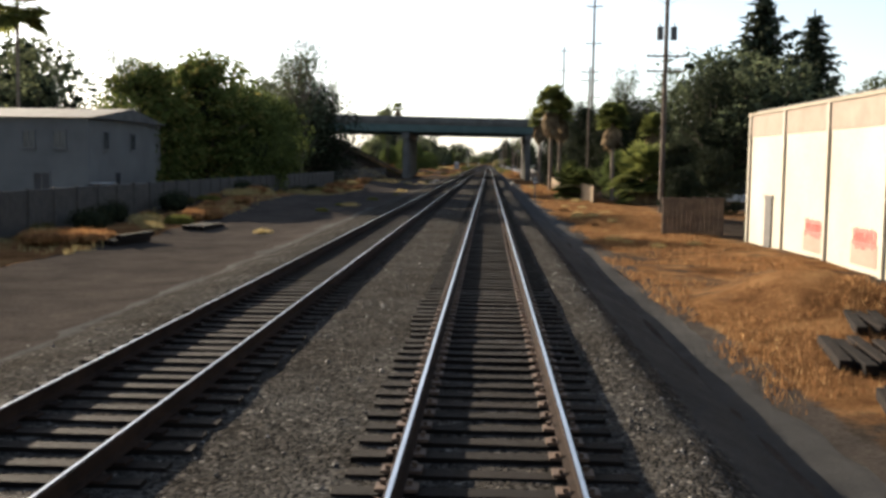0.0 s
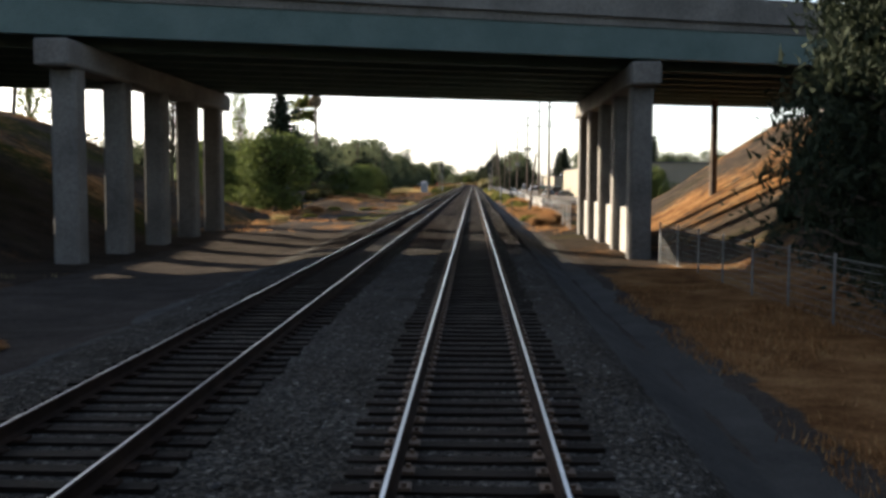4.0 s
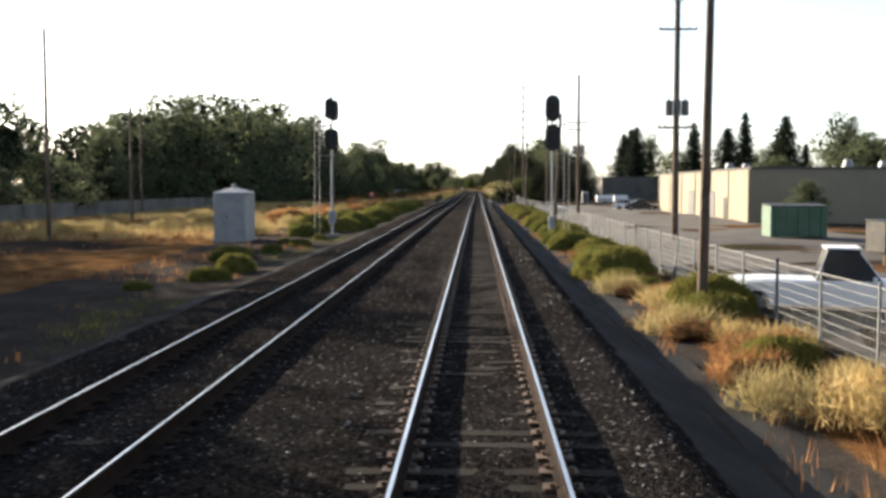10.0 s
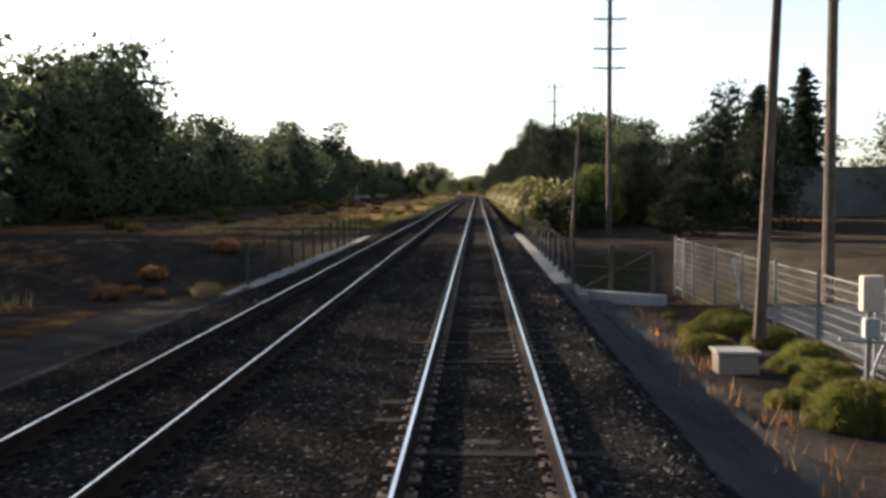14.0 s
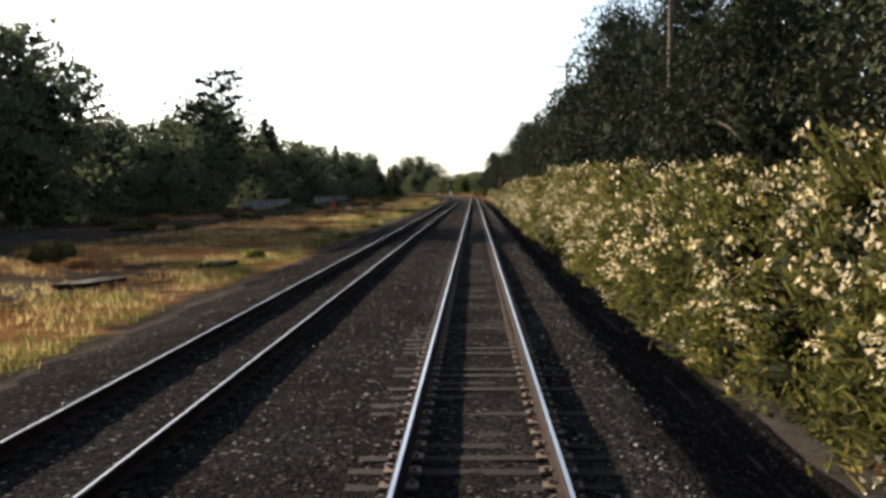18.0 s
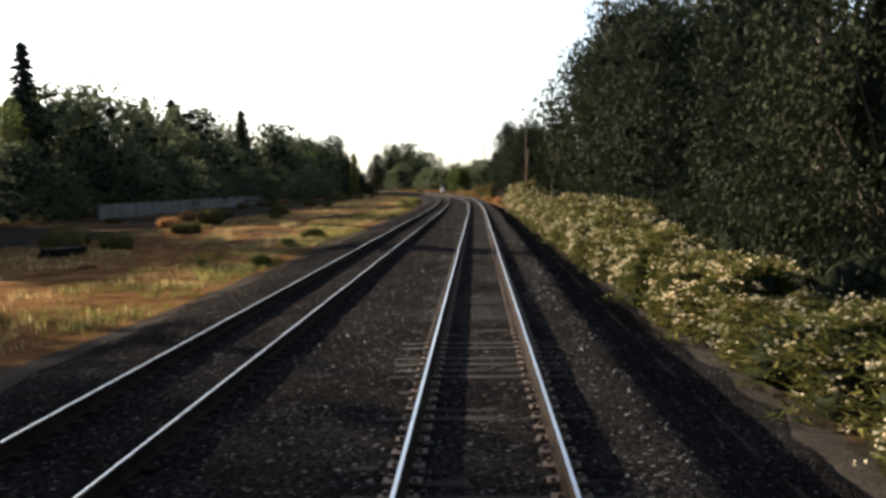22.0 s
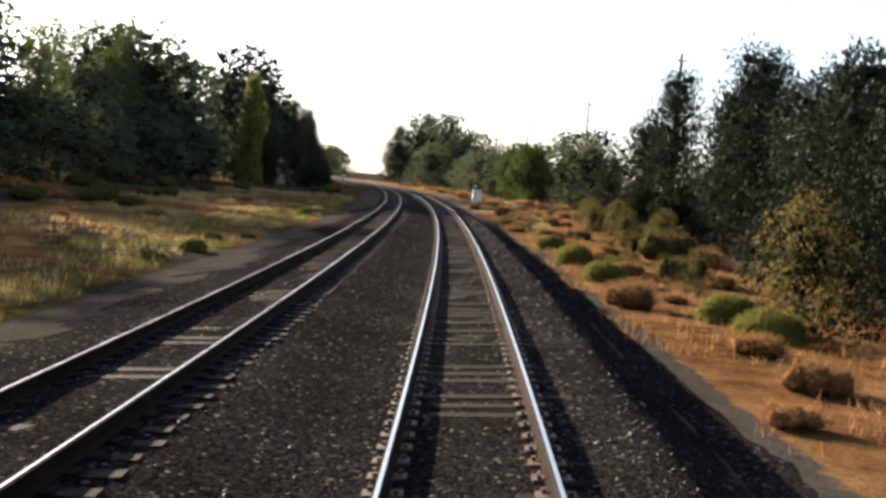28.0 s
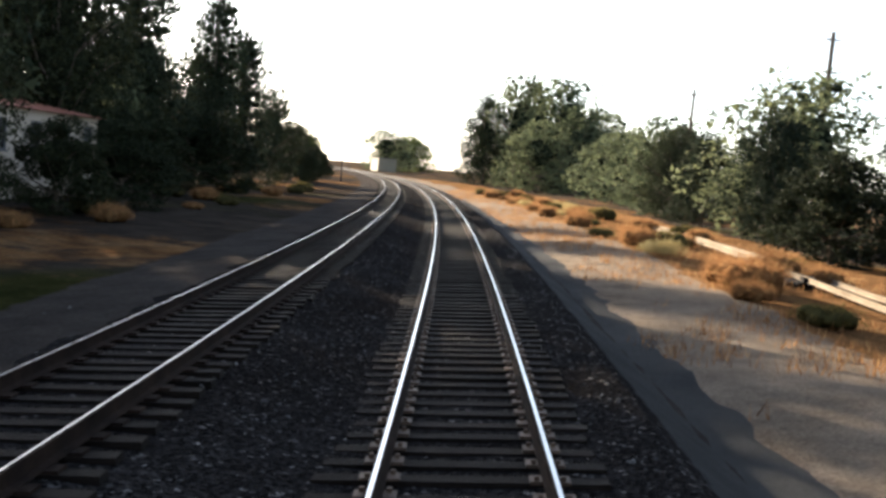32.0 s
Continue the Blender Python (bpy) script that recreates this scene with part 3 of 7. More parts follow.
def build_track(mid, near0, near1, plates, head):
    rng = random.Random(int(mid * 10) + 77)
    track = thing("railway_track", "railway track of steel rails on old wooden sleepers", "railway track", kind="structure")
    build_rail(mid, -0.7525, track, head)
    build_rail(mid, 0.7525, track, head)
    tie_mesh = bpy.data.meshes.new("sleeper")
    tie_mesh.from_pydata(TIE_BOX, [], BOX_FACES)
    tie_mesh.materials.append(TIE)
    verts, faces, pv, pf = [], [], [], []
    s = -40.0
    while s < 1480:
        m = tie_matrix(s, mid, rng)
        if near0 <= s < near1:
            ob = new("sleeper", tie_mesh)
            ob.parent = track
            ob.matrix_basis = m
        else:
            b = len(verts)
            verts.extend(tuple(m @ Vector(v)) for v in TIE_BOX)
            faces.extend(tuple(b + i for i in f) for f in BOX_FACES)
        if plates:
            p, a, q = track_frame(s, mid)
            m2 = Matrix.Translation((p.x, p.y, 0)) @ Matrix.Rotation(a, 4, "Z") @ Matrix.Rotation(-q, 4, "Y")
            for off in (-0.7525, 0.7525):
                parts = [(off, 0, 0.18, 0.095, -0.209, -0.180)]
                for sx in (-1, 1) if plates > 1 else ():
                    parts.append((off + sx * (0.115 + rng.uniform(-0.01, 0.01)), rng.choice((-0.05, 0.05)), 0.022, 0.022, -0.18, -0.14))
                for cx, cy, hx, hy, z0, z1 in parts:
                    b = len(pv)
                    for z in (z0, z1):
                        for dx, dy in ((-hx, -hy), (hx, -hy), (hx, hy), (-hx, hy)):
                            pv.append(tuple(m2 @ Vector((cx + dx, cy + dy, z))))
                    pf.extend(tuple(b + i for i in f) for f in BOX_FACES)
        s += PITCH
    ob = link_mesh("sleepers", verts, faces, TIE)
    ob.parent = track
    tagged(ob, "weathered wooden sleepers", kind="stuff")
    if pv:
        # the left track's plates take the darker rust, with their shade in the colour
        ob = link_mesh("tie_plates", pv, pf, PLATE if plates > 1 else RUST)
        ob.parent = track
        tagged(ob, "rusty tie plates and spikes", kind="stuff")


build_track(0.0, 4.0, 130.0, 2, 0.019)
build_track(-4.13, 4.0, 130.0, 1, 0.011)


def build_stones():
    """Loose stones on the ballast, denser between and beside the tracks."""
    rng = np.random.default_rng(5)
    n = 38000
    s = rng.uniform(0, 1330, n)
    off = np.where(rng.random(n) < 0.45, np.where(rng.random(n) < 0.5, rng.uniform(-2.9, -0.75, n), rng.normal(1.95, 0.22, n)), np.where(rng.random(n) < 0.55, rng.uniform(0.8, 2.5, n), rng.uniform(-7.6, -0.9, n)))
    size = rng.gamma(6.0, 0.0032, n) + 0.012
    octa = np.array([(1, 0, 0), (0, 1, 0), (-1, 0, 0), (0, -1, 0), (0, 0, 1), (0, 0, -1)], float)
    tri = np.array([(0, 1, 4), (1, 2, 4), (2, 3, 4), (3, 0, 4), (1, 0, 5), (2, 1, 5), (3, 2, 5), (0, 3, 5)])
    base = np.zeros((n, 3))
    for i in range(n):
        p, a = at_line(s[i], off[i])
        z = bed_z(s[i], off[i])
        if off[i] > 2.05:
            z = bed_z(s[i], 2.05) + (RIGHT_Z - 0.05 - bed_z(s[i], 2.05)) * (off[i] - 2.05) / 1.4
        if off[i] < -6.0:
            z = bed_z(s[i], -6.0) + (LEFT_Z - 0.05 - bed_z(s[i], -6.0)) * (-6.0 - off[i]) / 2.0
        base[i] = p.x, p.y, z
    shape = octa[None] * (rng.uniform(0.6, 1.4, (n, 6, 1)) * size[:, None, None])
    ang = rng.uniform(0, 6.28, n)
    c, d = np.cos(ang)[:, None], np.sin(ang)[:, None]
    x, y = shape[:, :, 0] * c - shape[:, :, 1] * d, shape[:, :, 0] * d + shape[:, :, 1] * c
    z = shape[:, :, 2] * 0.8 + rng.normal(0, 0.3, (n, 1)) * x
    v = np.stack([x, y, z], 2) + base[:, None]
    f = tri[None] + (np.arange(n) * 6)[:, None, None]
    ob = fast_mesh("ballast_stones", v.reshape(-1, 3), f.reshape(-1, 3), STONE)
    tagged(ob, "loose grey ballast stones", "stones", kind="stuff")


def fast_mesh(name, v, f, mats, mat_index=None):
    """A mesh from arrays of corners and of equal-sided faces."""
    me = bpy.data.meshes.new(name)
    k = f.shape[1]
    me.vertices.add(len(v))
    me.vertices.foreach_set("co", np.asarray(v, np.float32).ravel())
    me.loops.add(len(f) * k)
    me.loops.foreach_set("vertex_index", np.asarray(f, np.int32).ravel())
    me.polygons.add(len(f))
    me.polygons.foreach_set("loop_start", np.arange(len(f), dtype=np.int32) * k)
    me.polygons.foreach_set("loop_total", np.full(len(f), k, np.int32))
    for m in mats if isinstance(mats, (list, tuple)) else [mats]:
        me.materials.append(m)
    if mat_index is not None:
        me.polygons.foreach_set("material_index", mat_index)
    me.update(calc_edges=True)
    return new(name, me)


build_stones()

# ---------------------------------------------------------------- plants


def cards(rng, centres, size, aspect, droop=0.0, up=0.0, outward=None):
    """Pointed leaves, a triangle each, round given points."""
    n = len(centres)
    d = rng.normal(size=(n, 3))
    if outward is not None:
        d += outward * 1.2
    d[:, 2] += up - droop
    d /= np.linalg.norm(d, axis=1)[:, None] + 1e-9
    e = np.cross(d, rng.normal(size=(n, 3)))
    e /= np.linalg.norm(e, axis=1)[:, None] + 1e-9
    ln = size * rng.uniform(0.6, 1.4, n)[:, None]
    w = ln * aspect
    v = np.stack([centres - d * ln * 0.4 - e * w * 0.5, centres - d * ln * 0.4 + e * w * 0.5, centres + d * ln * 0.6], 1).reshape(-1, 3)
    f = np.arange(3 * n).reshape(n, 3)
    return v, f


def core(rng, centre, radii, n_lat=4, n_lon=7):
    """A lumpy closed filler body for the twigs and inner leaves in the middle of a clump."""
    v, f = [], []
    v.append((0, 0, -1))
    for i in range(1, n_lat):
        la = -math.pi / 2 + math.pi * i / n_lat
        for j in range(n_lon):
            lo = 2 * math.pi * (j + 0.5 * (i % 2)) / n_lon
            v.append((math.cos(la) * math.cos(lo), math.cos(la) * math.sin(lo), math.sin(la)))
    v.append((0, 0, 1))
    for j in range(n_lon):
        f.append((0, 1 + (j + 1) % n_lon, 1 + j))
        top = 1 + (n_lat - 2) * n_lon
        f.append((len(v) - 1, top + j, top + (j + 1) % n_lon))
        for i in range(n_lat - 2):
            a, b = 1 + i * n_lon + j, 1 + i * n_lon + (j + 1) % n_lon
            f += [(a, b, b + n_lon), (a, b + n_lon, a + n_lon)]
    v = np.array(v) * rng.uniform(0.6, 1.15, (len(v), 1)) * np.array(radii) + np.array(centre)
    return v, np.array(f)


def join(pieces):
    vs, fs, k = [], [], 0
    for v, f in pieces:
        vs.append(v)
        fs.append(f + k)
        k += len(v)
    return np.concatenate(vs), np.concatenate(fs)


def ball_points(rng, n, shell=0.5):
    p = rng.normal(size=(n, 3))
    p /= np.linalg.norm(p, axis=1)[:, None] + 1e-9
    return p * (shell + (1 - shell) * rng.random((n, 1)) ** 0.5)


def limb_mesh(bm, a, b, r1, r2, rng, bends=3, n=6):
    """A bent limb from a to b."""
    a, b = Vector(a), Vector(b)
    pts = [a]
    for i in range(1, bends):
        j = (b - a).length * 0.06
        pts.append(a.lerp(b, i / bends) + Vector((rng.uniform(-j, j), rng.uniform(-j, j), rng.uniform(-j, j))))
    pts.append(b)
    for i in range(len(pts) - 1):
        rod(bm, pts[i], pts[i + 1], r1 + (r2 - r1) * i / bends, r1 + (r2 - r1) * (i + 1) / bends, n)


def plant(name, label, category, trunk, crowns, group="", limbs=None):
    ob = thing(name, label, category, group=group)
    if trunk is not None:
        part("trunk", trunk, crowns[0][4], ob)
    if limbs is not None:
        tagged(part("branchwork", limbs, crowns[0][4], ob, "bent brown branchwork inside the crown"), kind="stuff")
    for cname, v, f, mat, *rest in crowns:
        if len(rest) > 1:  # the inner bodies follow the leaves
            idx = np.zeros(len(f), np.int32)
            idx[rest[1]:] = 1
            c = fast_mesh(cname, v, f, [mat, rest[2]], idx)
        else:
            c = fast_mesh(cname, v, f, mat)
        c.parent = ob
    return ob


def broad_tree(seed, h, w, leaf, mat, name="broadleaf_tree", label="dark broadleaf tree with a dense uneven crown", n=13500, clumps=80, low=0.05, size=0.31, tall=False):
    rng, pr = np.random.default_rng(seed), random.Random(seed)
    bm = bmesh.new()
    limb_mesh(bm, (0, 0, -0.4), (0, 0, h * 0.55), 0.035 * h * 0.6, 0.02 * h * 0.5, pr)
    arms = bmesh.new()
    pts, out, cores = [], [], []
    for i in range(clumps):
        t = (i + 0.5) / clumps
        zc = h * (low + (0.9 - low) * t)
        prof = math.sin(math.pi * min(1.0, 0.18 + 0.80 * t)) ** 0.6 if not tall else (0.55 + 0.45 * math.sin(math.pi * t))
        ang = i * 2.4 + pr.uniform(-0.5, 0.5)
        rad = w * 0.5 * prof * pr.uniform(0.3, 0.95)
        c = Vector((math.cos(ang) * rad, math.sin(ang) * rad, zc + pr.uniform(-0.05, 0.05) * h))
        r = w * (0.15 if not tall else 0.165) * pr.uniform(0.6, 1.3)
        if i % 2 == 0:
            limb_mesh(arms, (0, 0, max(h * 0.2, zc - h * 0.22)), c, 0.008 * h, 0.003 * h, pr, 2, 5)
        k = n // clumps
        q = ball_points(rng, k, 0.42) * np.array([r, r, r * (0.8 if not tall else 1.5)]) * 1.12
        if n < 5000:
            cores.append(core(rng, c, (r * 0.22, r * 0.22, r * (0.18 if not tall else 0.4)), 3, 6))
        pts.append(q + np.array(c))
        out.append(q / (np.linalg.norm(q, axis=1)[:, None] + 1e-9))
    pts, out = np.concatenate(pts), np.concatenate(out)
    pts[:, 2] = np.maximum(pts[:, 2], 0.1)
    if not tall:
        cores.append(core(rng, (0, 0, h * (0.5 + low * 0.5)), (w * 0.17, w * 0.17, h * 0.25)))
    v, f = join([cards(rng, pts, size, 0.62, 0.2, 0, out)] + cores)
    return plant(name, label, "tree", bm, [("crown", v, f, leaf, mat, len(pts), INNER_SHADED)], limbs=arms)


def conifer(seed, h, w, n=3600, label="tall dark conifer with drooping tiers"):
    rng, pr = np.random.default_rng(seed), random.Random(seed)
    bm = bmesh.new()
    rod(bm, (0, 0, -0.4), (0, 0, h), 0.02 * h, 0.003 * h, 7)
    arms = bmesh.new()
    pts, out = [], []
    tiers = 24
    for i in range(tiers):
        t = i / tiers
        z = h * (0.10 + 0.88 * t)
        reach = w * 0.5 * (1 - t) ** 0.85 * pr.uniform(0.75, 1.15) + 0.2
        for b in range(6):
            ang = b * 1.047 + i * 0.7 + pr.uniform(-0.3, 0.3)
            r2 = reach * pr.uniform(0.65, 1.1)
            tip = Vector((math.cos(ang) * r2, math.sin(ang) * r2, z - 0.18 * r2 + pr.uniform(-0.2, 0.2)))
            if b % 2 == 0 and t < 0.8:
                rod(arms, (0, 0, z), tip, 0.004 * h, 0.001 * h, 4)
            k = max(6, int(n / tiers / 6 * (1.5 - t)))
            u = rng.random((k, 1)) ** 0.7
            q = np.array([0, 0, z]) * (1 - u) + np.array(tip) * u + rng.normal(size=(k, 3)) * np.array([0.16, 0.16, 0.09]) * (reach * 0.6 + 0.3)
            pts.append(q)
            out.append(np.repeat(np.array([[math.cos(ang), math.sin(ang), -0.2]]), k, 0))
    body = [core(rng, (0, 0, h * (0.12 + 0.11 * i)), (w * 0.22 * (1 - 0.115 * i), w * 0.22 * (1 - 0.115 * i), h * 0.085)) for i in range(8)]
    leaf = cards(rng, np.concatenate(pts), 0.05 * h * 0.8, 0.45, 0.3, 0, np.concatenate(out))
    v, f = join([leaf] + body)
    return plant("conifer", label, "tree", bm, [("crown", v, f, NEEDLE, BARK, len(leaf[1]), INNER_SHADED)], limbs=arms)


def pine(seed, h, w, n=14000, label="big dark pine with layered ragged crown", base=0.2):
    rng, pr = np.random.default_rng(seed), random.Random(seed)
    bm = bmesh.new()
    limb_mesh(bm, (0, 0, -0.4), (0, 0, h * 0.92), 0.02 * h, 0.004 * h, pr, 4, 7)
    arms = bmesh.new()
    pts, out, bodies = [], [], []
    m = 34
    for i in range(m):
        t = i / m
        z = h * (base + (0.97 - base) * t)
        ang = i * 2.4 + pr.uniform(-0.4, 0.4)
        reach = w * 0.5 * (1 - 0.72 * t ** 1.6) * pr.uniform(0.45, 1.1)
        tip = Vector((math.cos(ang) * reach, math.sin(ang) * reach, z + reach * 0.12))
        limb_mesh(arms, (0, 0, z - reach * 0.15), tip, 0.006 * h * (1.1 - t), 0.002 * h, pr, 2, 5)
        for kk in range(3):
            u = (0.45, 0.8, 1.05)[kk]
            c = Vector((0, 0, z - reach * 0.1)).lerp(tip, u)
            r = w * 0.145 * pr.uniform(0.7, 1.35)
            bodies.append(core(rng, c, (r * 0.26, r * 0.26, r * 0.18), 3, 6))
            k = n // (m * 3)
            q = ball_points(rng, k, 0.3) * np.array([r * 1.3, r * 1.3, r * 0.95])
            pts.append(q + np.array(c))
            out.append(q / (np.linalg.norm(q, axis=1)[:, None] + 1e-9) + np.array([0, 0, 0.5]))
    bodies.append(core(rng, (0, 0, h * 0.5), (w * 0.08, w * 0.08, h * 0.3)))
    pts = np.concatenate(pts)
    v, f = join([cards(rng, pts, 0.42 if n > 4000 else 0.6, 0.34 if n > 4000 else 0.36, 0, 0.2, np.concatenate(out))] + bodies)
    return plant("pine", label, "tree", bm, [("crown", v, f, NEEDLE, BARK, len(pts), INNER_SHADED)], limbs=arms)


def fan_frond(rng, pr, root, way, length, dead=False):
    """One fan leaf: a stalk and a spread of blades; returns quads."""
    way = way.normalized()
    side = way.cross(Vector((0, 0, 1)))
    side = side.normalized() if side.length > 0.05 else Vector((1, 0, 0))
    top = side.cross(way)
    hub = root + way * length * 0.5
    vs = [root - side * 0.03, root + side * 0.03, hub + side * 0.02, hub - side * 0.02]
    fs = [(0, 1, 2, 3)]
    m = 11
    for i in range(m):
        a = (i / (m - 1) - 0.5) * 2.5
        d = (way * math.cos(a) + side * math.sin(a)).normalized()
        tip = hub + d * length * 0.55 * (1.0 - 0.1 * abs(a)) - Vector((0, 0, 1)) * length * (0.10 if not dead else 0.2)
        midp = hub.lerp(tip, 0.55) + top * length * 0.03
        wd = side * math.cos(a) - way * math.sin(a)
        b = len(vs)
        vs += [hub, midp + wd * length * 0.055, tip, midp - wd * length * 0.055]
        fs.append((b, b + 1, b + 2, b + 3))
    return vs, fs


def fan_palm(seed, h, skirt=1.5, fronds=34, length=1.5, name="fan_palm", label="tall fan palm with a shaggy skirt of dead leaves", r=0.24):
    rng, pr = np.random.default_rng(seed), random.Random(seed)
    bm = bmesh.new()
    bend = pr.uniform(-0.02, 0.02) * h
    segs = 7
    pts = [Vector((bend * (i / segs) ** 2, 0, -0.4 + (h + 0.4) * i / segs)) for i in range(segs + 1)]
    for i in range(segs):
        rod(bm, pts[i], pts[i + 1], r * (1.25 if i == 0 else 1.05), r * 0.95, 9)
    top = pts[-1]

    def spread(count, zlo, zhi, ln, dead, drop):
        vs, fs = [], []
        for i in range(count):
            ang = i * 2.4 + pr.uniform(-0.2, 0.2)
            el = pr.uniform(zlo, zhi)
            way = Vector((math.cos(ang) * math.cos(el), math.sin(ang) * math.cos(el), math.sin(el)))
            root = top - Vector((0, 0, pr.uniform(0, drop)))
            v, f = fan_frond(rng, pr, root, way, ln * pr.uniform(0.8, 1.15), dead)
            b = len(vs)
            vs += v
            fs += [tuple(b + k for k in q) for q in f]
        return np.array([tuple(x) for x in vs]), np.array(fs)

    v, f = spread(fronds, -0.35 if h > 3 and skirt else -0.75, 1.35, length, False, 0.25 if h > 3 else 0.9)
    crowns = [("fronds", v, f, FROND, PALM_BARK)]
    if skirt > 0:
        v2, f2 = spread(int(fronds * 0.9), -1.45, -0.85, length * 0.9, True, skirt)
        crowns.append(("dead_skirt", v2, f2, DEAD_FROND, PALM_BARK))
    return plant(name, label, "palm", bm, crowns)


def shrub(seed, w, h, leaf, n=1300, size=0.2, aspect=0.35, name="shrub", label="low green shrub", upright=0.6, lumps=7, blossom=0, group="", solid=True, inner=INNER_SHADED):
    rng, pr = np.random.default_rng(seed), random.Random(seed)
    pts, out, bodies = [], [], []
    for i in range(lumps):
        ang, rad = i * 2.4, w * 0.32 * (i / lumps) ** 0.5
        c = np.array([math.cos(ang) * rad, math.sin(ang) * rad, h * 0.35])
        r = w * 0.34 * pr.uniform(0.75, 1.15)
        q = ball_points(rng, n // lumps, 0.72)
        q[:, 2] = np.abs(q[:, 2] + 0.25) - 0.25
        hh = h * 0.62 * pr.uniform(0.8, 1.12)
        pts.append(q * np.array([r, r, hh]) + c)
        out.append(q)
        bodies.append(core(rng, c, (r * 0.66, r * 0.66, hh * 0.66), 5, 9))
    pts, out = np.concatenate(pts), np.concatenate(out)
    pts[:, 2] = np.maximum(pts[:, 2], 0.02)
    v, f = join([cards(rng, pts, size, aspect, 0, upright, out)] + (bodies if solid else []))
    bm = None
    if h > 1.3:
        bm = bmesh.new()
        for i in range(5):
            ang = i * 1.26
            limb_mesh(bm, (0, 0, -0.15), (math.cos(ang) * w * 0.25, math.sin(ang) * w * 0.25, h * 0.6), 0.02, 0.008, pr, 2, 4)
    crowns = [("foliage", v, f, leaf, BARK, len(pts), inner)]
    if blossom:
        keep = rng.choice(len(pts), blossom, replace=False)
        cc = pts[keep] * np.array([1.07, 1.07, 1.04])
        # clusters of small petals
        cc = np.repeat(cc, 4, 0) + rng.normal(size=(blossom * 4, 3)) * 0.07
        v2, f2 = cards(rng, cc, 0.085, 0.9, 0, 0.3, None)
        crowns.append(("blossoms", v2, f2, PETAL, BARK))
    return plant(name, label, "bush", bm, crowns, group)


def mound(seed, w, h, name, label, n=2000):
    """A smooth rounded cushion of fine stems."""
    rng = np.random.default_rng(seed)
    ph = rng.uniform(0, 6.28, 5)
    rows, cols = 9, 22
    v, f = [], []

    def at(la, lo):
        r = 1 + 0.10 * math.sin(2 * lo + ph[0]) + 0.07 * math.sin(3 * lo + ph[1] + 3 * la) + 0.05 * math.sin(5 * lo + ph[2] + 5 * la) + 0.03 * math.sin(9 * lo + ph[3] - 7 * la)
        return (w * 0.5 * r * math.cos(la) ** 0.75, lo, h * (0.86 + 0.14 * r) * math.sin(la))

    for i in range(rows):
        la = -0.12 + (math.pi / 2 + 0.07) * i / (rows - 1)
        for j in range(cols):
            r, lo, z = at(min(la, 1.52), 2 * math.pi * j / cols)
            j = rng.uniform(0.93, 1.06)
            v.append((r * math.cos(lo) * j, r * math.sin(lo) * j, z * j))
    for i in range(rows - 1):
        for j in range(cols):
            a, b = i * cols + j, i * cols + (j + 1) % cols
            f += [(a, b, b + cols), (a, b + cols, a + cols)]
    la = np.arcsin(rng.random(n) * 0.99)
    pts = np.array([at(x, y) for x, y in zip(la, rng.uniform(0, 6.28, n))])
    q = np.stack([pts[:, 0] * np.cos(pts[:, 1]), pts[:, 0] * np.sin(pts[:, 1]), pts[:, 2]], 1)
    out = q / (np.linalg.norm(q, axis=1)[:, None] + 1e-9) * 1.5
    v, f = join([cards(rng, q, 0.24, 0.09, 0, 0.9, out), (np.array(v), np.array(f))])
    ob = plant(name, label, "bush", None, [("foliage", v, f, WEED, BARK, n, MOUND)])
    for p in ob.children[0].data.polygons:
        p.use_smooth = p.material_index == 1
    return ob


